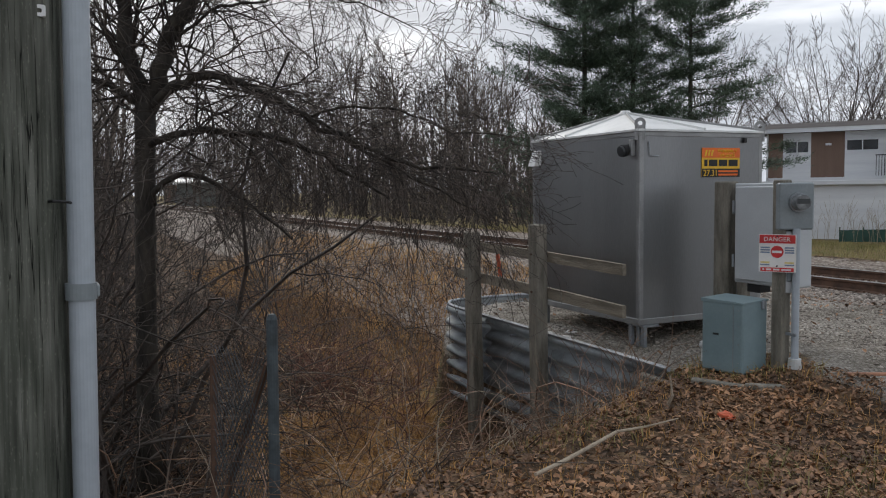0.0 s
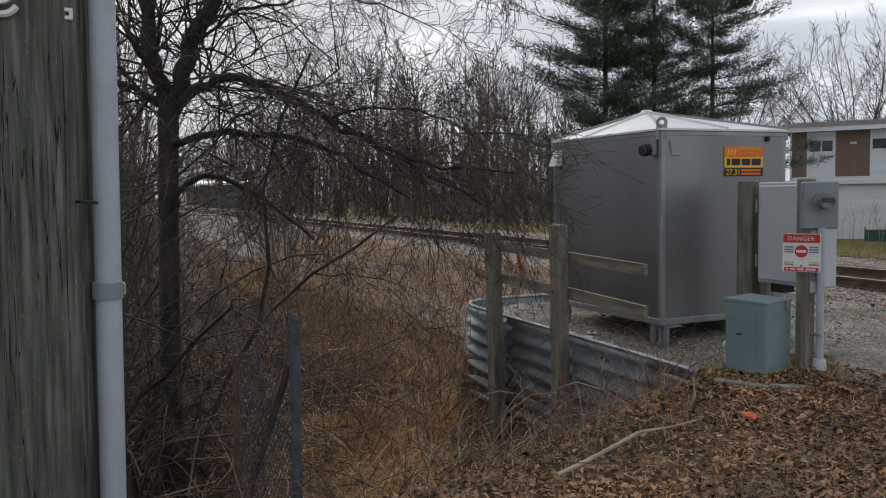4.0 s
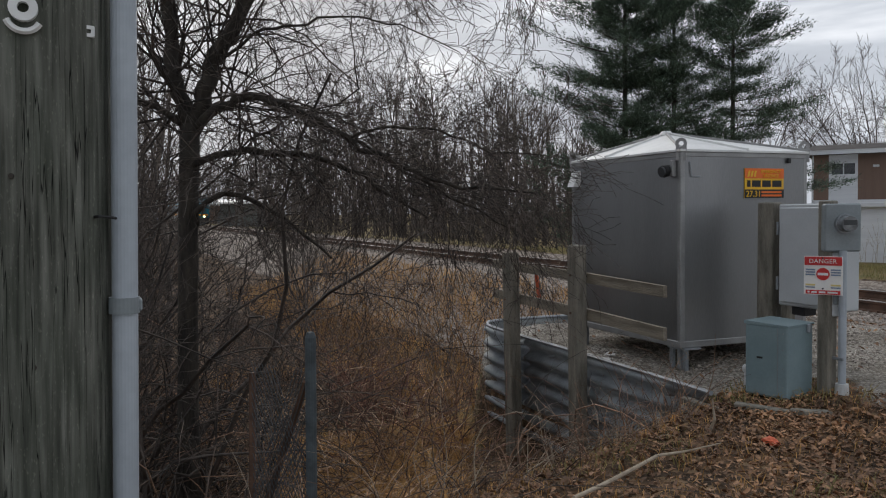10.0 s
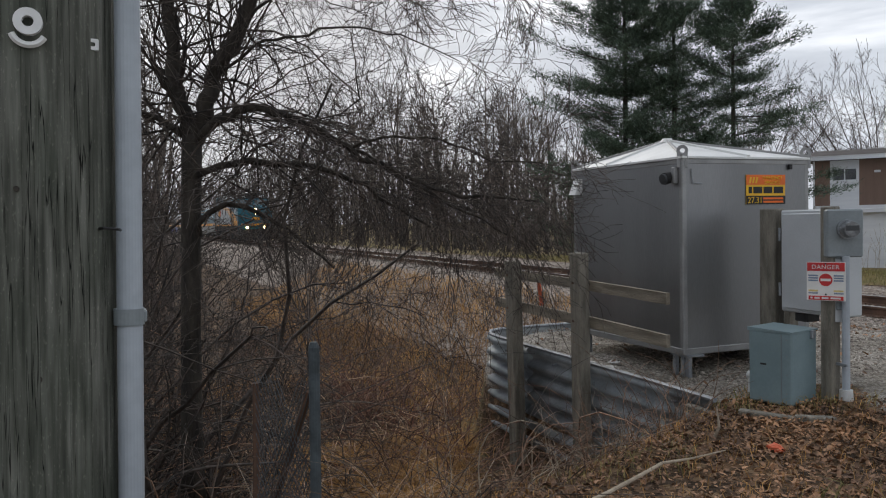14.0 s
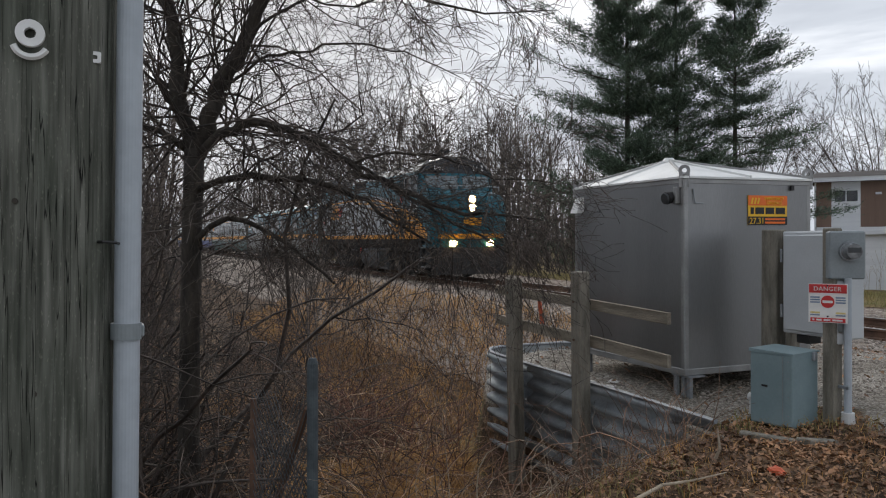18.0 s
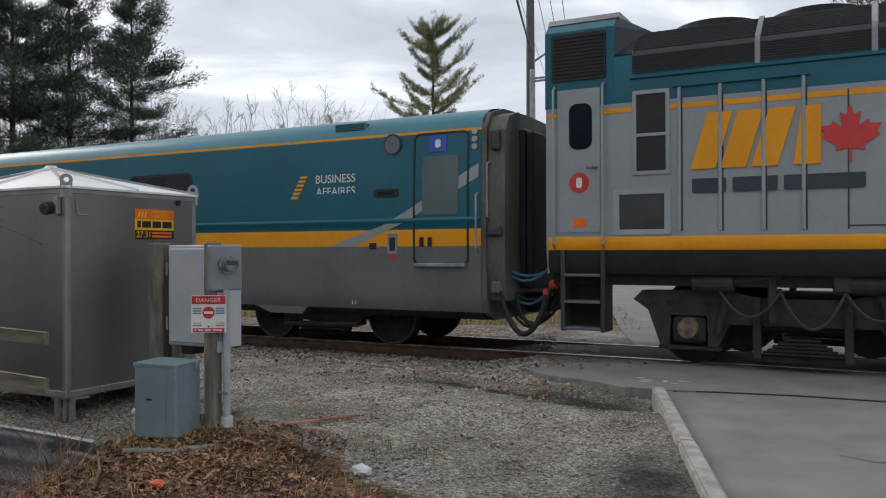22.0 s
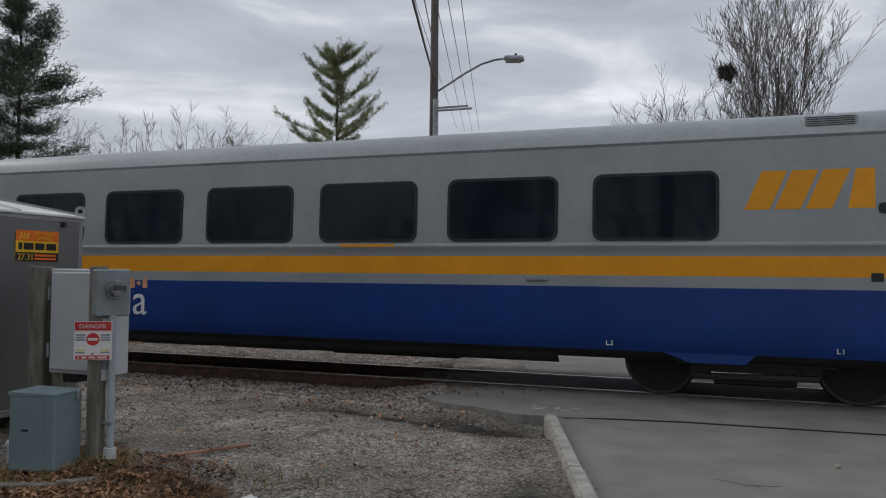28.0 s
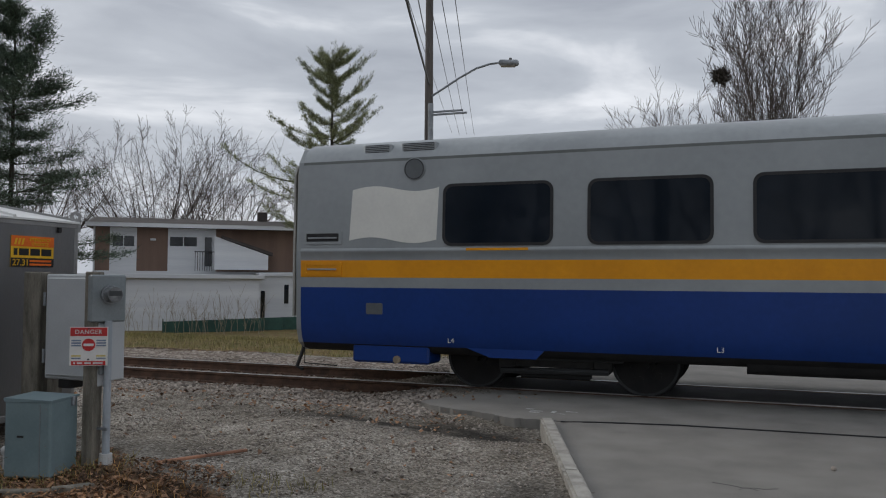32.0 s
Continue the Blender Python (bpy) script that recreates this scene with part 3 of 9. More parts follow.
def ground_height(x, y):
    x, y = np.asarray(x, float), np.asarray(y, float)
    z = np.full(np.broadcast(x, y).shape, 0.03)
    z = z - 0.07 * (1 - smooth01(y, 4.7, 5.5)) * smooth01(-x, 1.5, 3.0)
    # the ditch south of the retaining wall, deep towards the west
    deep = 1.42 * smooth01(bank_distance(x, y), 0.0, 1.75)
    south = 1 - smooth01(y, 4.40, 4.46)
    z = z - deep * south * (1 - 0.35 * smooth01(-y, 1.5, 6))
    # west of the gravel pad a bank runs down from the ballast to the ditch
    west = smooth01(-x, 9.35, 9.75)
    bank = 1.38 * (1 - smooth01(y, 4.4, 9.2))
    z = z - bank * west * (1 - south)
    # the ballast bed, level with the ties
    bed = smooth01(y, 8.9, 10.2) * (1 - smooth01(y, 14.6, 15.8))
    road = smooth01(x - ROAD_X(y), -2.6, -1.2)
    z = z * (1 - bed) + bed * (-0.185 * (1 - road) - 0.03 * road)
    z = z - 0.22 * smooth01(y, 14.6, 17) * (1 - road) - 0.95 * smooth01(y, 17, 34) * (1 - 0.6 * road)
    z = z - 0.06 * road * (1 - bed) - 0.14 * smooth01(x - ROAD_X(y), 0.12, 0.4) * (1 - smooth01(y, 60, 80))
    # a worn hollow beside the end of the kerb
    z = z - 0.15 * np.exp(-((x + 1.85) / 0.75) ** 2 - ((y - 8.65) / 0.5) ** 2) - 0.05 * np.exp(-((x + 3.6) / 0.8) ** 2 - ((y - 8.5) / 0.3) ** 2)
    z = z - 0.045 * smooth01(x, -4.4, -3.3) * (1 - smooth01(x, -1.5, -1.3)) * smooth01(y, 8.6, 9.15) * (1 - smooth01(y, 10.0, 10.4))
    z = z + 0.035 * np.sin(1.7 * x + 0.6 * y) * np.sin(1.3 * y - 0.4 * x) * (1 - bed) * (1 - road)
    return z


def spread(lo, hi, step, far):
    inner = list(np.arange(lo, hi + 1e-6, step))
    out, s, p = [], step, hi
    while p < far:
        s *= 1.25
        p += s
        out.append(p)
    back, s, p = [], step, lo
    while p > -far:
        s *= 1.25
        p -= s
        back.append(p)
    return np.array(back[::-1] + inner + out)


def damp_hollow(x, y):
    """Where water stands on the driveway after rain: beside the kerb's end, along the ballast, along the kerb."""
    return 1.3 * np.exp(-((x + 2.05) / 0.75) ** 2 - ((y - 8.55) / 0.5) ** 2) + 1.3 * np.exp(-((x + 3.65) / 0.8) ** 2 - ((y - 8.35) / 0.32) ** 2) + 1.2 * np.exp(-((x - ROAD_X(y) + 0.35) / 0.35) ** 2 - ((y - 5.6) / 0.8) ** 2)


def build_ground():
    gx, gy = spread(-15, 4, 0.14, 2600), spread(-3, 16.5, 0.14, 2600)
    xx, yy = np.meshgrid(gx, gy)
    near = (np.abs(xx) < 40) & (np.abs(yy) < 40)
    rng = np.random.default_rng(4)
    zz = ground_height(xx, yy) + np.where(near, rng.normal(0, 0.008, xx.shape), 0)
    v = np.stack([xx, yy, zz], -1).reshape(-1, 3)
    i = np.arange((len(gy) - 1) * len(gx)).reshape(len(gy) - 1, len(gx))[:, :-1].ravel()
    f = np.stack([i, i + 1, i + 1 + len(gx), i + len(gx)], 1)
    me = raw_mesh("ground", v, f)
    x, y = v[:, 0], v[:, 1]
    road = smooth01(x - ROAD_X(y), -2.6, -1.2)
    pad = smooth01(y, 4.4, 4.55) * smooth01(-x, -6.0, -5.0) * (1 - smooth01(-x, 9.3, 9.6))
    # bare gravel of the driveway: north-east of the leaf-strewn verge
    edge = smooth01(y + 0.85 * (x + 2.9) - 5.0 + 0.6 * smooth01(-x, 3.2, 4.2), -0.5, 0.35) * smooth01(y, 4.0, 5.4)
    hollow = damp_hollow(x, y)
    gravel = np.clip(np.maximum(np.where(x < -5.0, pad, edge), road), 0, 1) * (1 - smooth01(y, 16, 17)) - 0.25 * hollow
    ballast = np.maximum(smooth01(y, 8.6, 9.6), smooth01(y, 5.2, 6.6) * smooth01(-x, 9.2, 9.8)) * (1 - smooth01(y, 15.0, 16.0)) * (1 - road)
    grass = np.clip(smooth01(y, 15.2, 16.4) + 0.3 * smooth01(bank_distance(x, y), 0.2, 2) * (1 - smooth01(y, 5, 8)), 0, 1)
    patch = y / np.where(x < -1, 0.5 - x, 1.5)
    grass = np.maximum(grass, 0.95 * smooth01(bank_distance(x, y), 0.7, 1.2) * smooth01(patch, 0.15, 0.22) * (1 - smooth01(patch, 0.42, 0.5)) * (1 - smooth01(-x, 10, 12)))
    rough_edge = 1 + 0.3 * np.sin(7 * x + 3 * y) * np.sin(9 * y - 4 * x)
    col = np.stack([gravel, grass * 0.75, ballast, np.ones_like(x)], 1).astype(np.float32)
    wet = 1 - 0.85 * np.clip(hollow * rough_edge, 0, 1)
    me.color_attributes.new("cover", "FLOAT_COLOR", "POINT").data.foreach_set("color", col.ravel())
    me.color_attributes.new("damp", "FLOAT_COLOR", "POINT").data.foreach_set("color", np.stack([wet, wet, wet, np.ones_like(x)], 1).astype(np.float32).ravel())
    ob = part_mesh("ground", me, M_GROUND, smooth=True)
    tagged(ob, "leaf-strewn ground with gravel, dry grass and ballast", "ground", kind="structure")


build_ground()


def build_road():
    road = thing("road", "worn grey asphalt road over the level crossing", "road", kind="structure")
    w = 11.0

    def slab(y0, y1, z, material, west0=0.0, west1=0.0, name="asphalt_slab"):
        bm = bmesh.new()
        a = [(ROAD_X(y0) + 0.1 - west0, y0), (ROAD_X(y0) + w, y0), (ROAD_X(y1) + w, y1), (ROAD_X(y1) + 0.1 - west1, y1)]
        prism(a, z - 0.2, z, bm, "z")
        part(name, bm, material, road)

    slab(-12, 9.8, -0.022, M_ASPHALT)
    # the apron beside the rails, flared to the west, with a broken edge
    rng = random.Random(5)
    line = [(-1.45, 9.15), (-1.62, 9.22), (-2.05, 9.18), (-2.35, 9.32), (-2.75, 9.5), (-3.1, 9.62), (-3.42, 9.82), (-3.52, 10.05), (-3.2, 10.7), (-2.9, 11.45)]
    west = []
    for (x0, y0), (x1, y1) in zip(line, line[1:]):
        for k in range(5):
            s = k / 5
            west.append((x0 + (x1 - x0) * s + rng.uniform(-0.03, 0.03), y0 + (y1 - y0) * s + rng.uniform(-0.03, 0.03)))
    bm = bmesh.new()
    prism(west + [(-2.9, 11.5), (9.0, 11.5), (9.0, 9.75), (7, 9.7), (4, 9.62), (1.8, 9.56), (0.6, 9.5), (-0.26, 9.46), (-1.1, 9.3)], -0.2, -0.012, bm, "z")
    part("apron", bm, M_ASPHALT, road)
    # panel between the rails; the shade under the train is in its colour
    for y0, y1 in ((11.72, 12.98),):
        bm = bmesh.new()
        prism([(-3.1, y0), (9, y0), (9, y1), (-3.5, y1)], -0.2, -0.006, bm, "z")
        part("crossing_panel", bm, M_ASPHALT_SHADED, road, "asphalt between the rails, darkened for the shade under the train")
    bm = bmesh.new()
    prism([(-3.0, 13.2), (9, 13.2), (6, 22), (-16, 80), (-24, 78), (-6.2, 22.5), (-4.1, 16.2)], -0.25, -0.014, bm, "z")
    part("far_slab", bm, M_ASPHALT, road)
    # tar-filled seam and cracks
    seam = [(-1.5, 9.17), (-1.1, 9.3), (-0.26, 9.46), (0.6, 9.5), (1.8, 9.56), (4, 9.62), (7, 9.7)]
    bm = bmesh.new()
    for (x0, y0), (x1, y1) in zip(seam, seam[1:]):
        prism([(x0, y0 - 0.012), (x1, y1 - 0.012), (x1, y1 + 0.012), (x0, y0 + 0.012)], -0.02, -0.008, bm, "z")
    part("tar_seam", bm, M_TAR, road)
    cracks = [[(0.34, 6.88), (0.4, 6.85), (0.45, 6.82), (0.53, 6.85), (0.6, 6.84), (0.7, 6.9)], [(0.45, 6.82), (0.42, 6.74)], [(0.5, 6.83), (0.56, 6.77)], [(0.22, 6.92), (0.34, 6.88)]]
    for c in cracks:
        bm = bmesh.new()
        for (x0, y0), (x1, y1) in zip(c, c[1:]):
            prism([(x0, y0 - 0.005), (x1, y1 - 0.005), (x1, y1 + 0.005), (x0, y0 + 0.005)], -0.026, -0.0205, bm, "z")
        part("crack", bm, M_TAR, road)
    for k, (x, y, dx, dy) in enumerate(((-2.02, 9.78, 0.16, 0.02), (-2.0, 9.66, 0.12, 0.05), (-1.75, 9.72, 0.05, 0.12), (-1.66, 9.66, 0.1, 0.02), (-1.6, 9.86, 0.14, 0.02), (-2.1, 9.9, 0.1, 0.02))):
        part("paint_mark", box((x, y, -0.014), (x + dx, y + dy, -0.009)), M_ROADPAINT, road, "worn white survey paint mark")
    # kerb in lengths
    kerb = thing("kerb", "pale concrete kerb along the road edge", "kerb", kind="structure")
    y = 9.02
    while y > -8:
        y1 = max(y - 2.4, -8)
        x0, x1 = ROAD_X(y) - 0.02, ROAD_X(y1 + 0.012) - 0.02
        y1 += 0.012
        bm = bmesh.new()
        prism([(x0 - 0.05, y), (x0 + 0.09, y + 0.02), (x1 + 0.09, y1), (x1 - 0.05, y1)], -0.4, 0.045, bm, "z")
        bmesh.ops.bevel(bm, geom=bm.edges[:], offset=0.02, segments=2, affect="EDGES")
        part("kerb_stone", bm, M_CONCRETE, kerb)
        y = y1 - 0.012
    pb = box((-0.02, -0.03, -0.02), (0.02, 0.03, 0.018), 0.012)
    tagged(part("pebble", pb, M_STONE, at=(1.15, 7.75, -0.005)), "small dark stone lying on the asphalt", "stone")


build_road()


def build_track():
    track = thing("railway_track", "single railway track with rusty rails on wooden ties", "railway track", kind="structure")
    prof = [(-0.075, -0.172), (0.075, -0.172), (0.075, -0.16), (0.012, -0.14), (0.01, -0.05), (0.036, -0.036), (0.036, -0.004), (-0.036, -0.004), (-0.036, -0.036), (-0.01, -0.05), (-0.012, -0.14), (-0.075, -0.16)]
    for s in (-1, 1):
        yc = TRACK_Y + s * RAIL_HALF
        rail = part("rail", prism([(yc + a, b) for a, b in prof], -320, 160, axis="x"), M_RUSTRAIL, track, "rusty brown steel rail")
        part("rail_head", box((-320, yc - 0.033, -0.004), (160, yc + 0.033, 0.0)), M_RAILHEAD, rail, "shiny worn running surface")
    rng = random.Random(7)
    tie = box((-0.115, -1.3, -0.18), (0.115, 1.3, 0.0), 0.012)
    me = bpy.data.meshes.new("tie")
    tie.to_mesh(me)
    me.materials.append(M_TIE)
    tie.free()
    pm = bmesh.new()
    box((-0.09, -0.17, 0), (0.09, 0.17, 0.012), 0.003, pm)
    for a in (-0.06, 0.06):
        for b in (-0.11, 0.11):
            box((a - 0.012, b - 0.02, 0.012), (a + 0.012, b + 0.02, 0.045), 0.004, pm)
    pme = bpy.data.meshes.new("tie_plate")
    pm.to_mesh(pme)
    pme.materials.append(M_RUSTRAIL)
    pm.free()
    for k in range(190):
        x = -3.3 - 0.53 * k
        t = part_mesh("tie", me, None, track, at=pose(x + rng.uniform(-0.03, 0.03), TRACK_Y + rng.uniform(-0.05, 0.05), -0.172 + rng.uniform(-0.01, 0.004), 0, 0, rng.uniform(-1.2, 1.2)))
        if k < 60:
            for s in (-1, 1):
                part_mesh("tie_plate", pme, None, track, at=(x, TRACK_Y + s * RAIL_HALF, -0.184 + 0.004))


build_track()


def stones(name, centres, sizes, material, label, category):
    """Small broken stones, each a squashed and twisted octahedron."""
    rng = np.random.default_rng(11)
    n = len(centres)
    o = np.array([(1, 0, 0), (0.2, 1, 0), (-1, 0.1, 0), (0, -1, 0.1), (0, 0.1, 0.8), (0.1, 0, -0.8)])
    v = o[None] * (1 + rng.uniform(-0.35, 0.35, (n, 6, 3))) * np.asarray(sizes)[:, None, None]
    a = rng.uniform(0, 6.28, n)
    c, s = np.cos(a)[:, None], np.sin(a)[:, None]
    v = np.stack([v[..., 0] * c - v[..., 1] * s, v[..., 0] * s + v[..., 1] * c, v[..., 2] * 0.8], -1) + np.asarray(centres)[:, None]
    f = np.array([(0, 1, 4), (1, 2, 4), (2, 3, 4), (3, 0, 4), (1, 0, 5), (2, 1, 5), (3, 2, 5), (0, 3, 5)])
    me = raw_mesh(name, v.reshape(-1, 3), (np.arange(n)[:, None, None] * 6 + f[None]).reshape(-1, 3))
    return tagged(part_mesh(name, me, material), label, category, kind="stuff")


def build_stones():
    rng = np.random.default_rng(3)
    n = 26000
    x = -2.7 - rng.exponential(9, n)
    y = rng.uniform(9.1, 14.9, n)
    keep = (x > -70) & (x < ROAD_X(y) - 1.35) & (np.abs(np.abs(y - TRACK_Y) - RAIL_HALF) > 0.1)
    x, y = x[keep], y[keep]
    s = rng.uniform(0.018, 0.042, len(x)) * (1 - 0.45 * (rng.random(len(x)) < 0.3))
    stones("ballast_stones", np.stack([x, y, ground_height(x, y) + 0.008], 1), s, M_STONE, "grey and brown crushed ballast stones along the track", "ballast")
    n = 15000
    x = rng.uniform(-9.4, -0.9, n)
    y = rng.uniform(4.6, 9.4, n)
    keep = (x < ROAD_X(y) - 0.1) & ((x < -5.2) | (y + 0.85 * (x + 2.9) > 5.0)) & (damp_hollow(x, y) < 0.35 + 0.5 * (rng.random(n) < 0.2))
    x, y = x[keep], y[keep]
    s = rng.uniform(0.006, 0.017, len(x)) * np.where(rng.random(len(x)) < 0.04, 2.2, 1)
    stones("driveway_gravel", np.stack([x, y, ground_height(x, y) + 0.004], 1), s, M_STONE, "loose grey gravel scattered over the driveway", "gravel")


build_stones()


# ---- the passenger train ----
# local space of each vehicle: x forward from its rear end, y across (camera side negative), z from the rail tops
SIDE = 1.6
COACH_L, GAP = 25.8, 0.93


def band(profile, x0, x1, name, material, parent, label=""):
    """A skin that follows part of the cross-section, on both sides, from x0 to x1."""
    bm = bmesh.new()
    for s in (-1, 1):
        a = [bm.verts.new((x0, s * y, z)) for y, z in profile]
        b = [bm.verts.new((x1, s * y, z)) for y, z in profile]
        for i in range(len(profile) - 1):
            bm.faces.new((a[i], b[i], b[i + 1], a[i + 1]) if s < 0 else (a[i], a[i + 1], b[i + 1], b[i]))
    me = bpy.data.meshes.new(name)
    bm.to_mesh(me)
    bm.free()
    return part_mesh(name, me, material, parent, label, smooth=True)


P_SKIRT = [(1.30, 0.5), (1.44, 0.54), (1.5, 0.62)]
P_DEEP = [(1.2, 0.4), (1.36, 0.42), (1.42, 0.47), (1.45, 0.56)]
P_LOWER = [(1.5, 0.62), (1.54, 0.7), (1.567, 0.82), (1.585, 1.0), (1.595, 1.44)]
P_PALE = [(1.595, 1.44), (1.597, 1.585)]
P_STRIPE = [(1.597, 1.585), (1.6, 1.835)]
P_BELT = [(1.6, 1.835), (1.602, 1.93), (1.622, 1.955), (1.622, 1.985), (1.6, 2.01)]
P_UPPER = [(1.6, 2.01), (1.592, 2.4), (1.575, 2.9), (1.55, 3.26)]
P_LINE = [(1.55, 3.26), (1.547, 3.3)]
P_ROOF = [(1.547, 3.3), (1.5, 3.42), (1.4, 3.52), (1.22, 3.6), (0.95, 3.65), (0.5, 3.675), (0.0, 3.68)]


def side_y(z):
    """How far the coach's side stands from the middle at a height."""
    ys = [(0.62, 1.5), (0.7, 1.54), (0.82, 1.567), (1.0, 1.585), (1.44, 1.595), (1.835, 1.6), (2.01, 1.6), (2.4, 1.592), (2.9, 1.575), (3.26, 1.55), (3.3, 1.547), (3.42, 1.5), (3.52, 1.4)]
    for (z0, y0), (z1, y1) in zip(ys, ys[1:]):
        if z <= z1:
            return y0 + (y1 - y0) * (z - z0) / (z1 - z0)
    return 1.3


SIDE_LEVELS = [0.5, 0.62, 0.7, 0.82, 1.0, 1.44, 1.835, 2.01, 2.4, 2.9, 3.26, 3.3, 3.42, 3.52, 3.7]


def cut_level(shape, z, above):
    """The part of an outline above or below a level."""
    res = []
    for (xa, za), (xb, zb) in zip(shape, shape[1:] + shape[:1]):
        ina, inb = (za >= z, zb >= z) if above else (za <= z, zb <= z)
        if ina:
            res.append((xa, za))
        if ina != inb and abs(zb - za) > 1e-9:
            t = (z - za) / (zb - za)
            res.append((xa + (xb - xa) * t, z))
    return res


def on_side(outline, out0, out1):
    """A plate on the camera side that follows the side's curve, strip by strip."""
    bm = bmesh.new()
    for lo, hi in zip(SIDE_LEVELS, SIDE_LEVELS[1:]):
        strip = cut_level(cut_level(list(outline), lo, True), hi, False)
        clean = []
        for q in strip:
            if not clean or abs(q[0] - clean[-1][0]) + abs(q[1] - clean[-1][1]) > 1e-5:
                clean.append(q)
        if len(clean) > 1 and abs(clean[0][0] - clean[-1][0]) + abs(clean[0][1] - clean[-1][1]) < 1e-5:
            clean.pop()
        if len(clean) < 3 or max(z for _, z in clean) - min(z for _, z in clean) < 1e-4:
            continue
        v0 = [bm.verts.new((x, -side_y(z) - out0, z)) for x, z in clean]
        v1 = [bm.verts.new((x, -side_y(z) - out1, z)) for x, z in clean]
        n = len(clean)
        bm.faces.new(v0)
        bm.faces.new(v1[::-1])
        for i in range(n):
            bm.faces.new((v0[i], v1[i], v1[(i + 1) % n], v0[(i + 1) % n]))
    return bm


def ring_side(outer, inner, out0, out1):
    bm = bmesh.new()
    # long upright edges follow the side's curve
    big, small = [], []
    for i in range(len(outer)):
        j = (i + 1) % len(outer)
        steps = 8 if abs(outer[i][1] - outer[j][1]) > 0.4 else 1
        for k in range(steps):
            t = k / steps
            big.append((outer[i][0] + (outer[j][0] - outer[i][0]) * t, outer[i][1] + (outer[j][1] - outer[i][1]) * t))
            small.append((inner[i][0] + (inner[j][0] - inner[i][0]) * t, inner[i][1] + (inner[j][1] - inner[i][1]) * t))
    outer, inner = big, small
    q = [[bm.verts.new((x, -side_y(z) - o, z)) for x, z in shape] for shape in (outer, inner) for o in (out0, out1)]
    n = len(outer)
    for i in range(n):
        j = (i + 1) % n
        for a, b in ((0, 1), (1, 3), (3, 2), (2, 0)):
            bm.faces.new((q[a][i], q[a][j], q[b][j], q[b][i]))
    return bm


def wheel_mesh(r, name):
    """A wheelset: two flanged wheels and the axle, turning about y."""
    bm = bmesh.new()
    for s in (-1, 1):
        y = s * RAIL_HALF
        rod((0, y - 0.065, 0), (0, y + 0.065, 0), r, n=28, bm=bm)
        rod((0, y - s * 0.065, 0), (0, y - s * 0.095, 0), r + 0.028, n=28, bm=bm)
        rod((0, y + s * 0.065, 0), (0, y + s * 0.1, 0), 0.14, n=14, bm=bm)
        for k in range(6):
            a = k * math.pi / 3
            rod((0.25 * math.cos(a), y + s * 0.06, 0.25 * math.sin(a)), (0.25 * math.cos(a), y + s * 0.075, 0.25 * math.sin(a)), 0.05, n=8, bm=bm)
    rod((0, -1.0, 0), (0, 1.0, 0), 0.08, n=12, bm=bm)
    me = bpy.data.meshes.new(name)
    bmesh.ops.recalc_face_normals(bm, faces=bm.faces)
    bm.to_mesh(me)
    bm.free()
    me.materials.append(M_DARKSTEEL)
    return me


WHEEL_R = 0.46
WHEEL = wheel_mesh(WHEEL_R, "wheelset")
WHEELSETS = []
VEHICLES = []          # (thing, offset of its rear end from the locomotive's rear end)


def mesh_of(name, bm, material):
    me = bpy.data.meshes.new(name)
    bmesh.ops.recalc_face_normals(bm, faces=bm.faces)
    bm.to_mesh(me)
    bm.free()
    me.materials.append(material)
    return me


FRAME_SIDE = [(-0.82, 0.5), (-0.74, 0.64), (0.74, 0.64), (0.82, 0.5), (0.6, 0.42), (0.5, 0.36), (-0.5, 0.36), (-0.6, 0.42)]
BOGIE_PARTS = {
    "bogie": mesh_of("bogie", box((-1.5, -0.62, 0.45), (1.5, 0.62, 0.66), 0.04), M_DARKSTEEL),
    "side_frame": mesh_of("side_frame", prism(FRAME_SIDE, -0.08, 0.08), M_GEAR),
    "equipment_case": mesh_of("equipment_case", box((-0.62, -0.12, 0.64), (0.5, 0.14, 0.9), 0.03), M_GEAR),
    "lower_beam": mesh_of("lower_beam", box((-0.95, -0.04, 0.46), (0.95, 0.05, 0.52), 0.015), M_TANK),
    "spring": mesh_of("spring", rod((0, 0, 0.5), (0, 0, 0.78), 0.12, n=14), M_DARKSTEEL),
    "damper": mesh_of("damper", rod((-0.75, 0, 0.3), (0.75, 0, 0.33), 0.045, n=8), M_TANK),
    "spring_plank": mesh_of("spring_plank", box((-0.5, -0.03, 0.2), (0.5, 0.1, 0.29), 0.02), M_DARKSTEEL),
    "brake_unit": mesh_of("brake_unit", box((-0.13, -0.1, 0.3), (0.13, 0.1, 0.6), 0.03), M_GEAR),
    "wheel_rim": mesh_of("wheel_rim", ring([(0.455 * math.cos(q), 0.455 * math.sin(q)) for q in [k * math.pi / 16 for k in range(32)]], [(0.425 * math.cos(q), 0.425 * math.sin(q)) for q in [k * math.pi / 16 for k in range(32)]], -0.012, 0.0), M_TANK)}


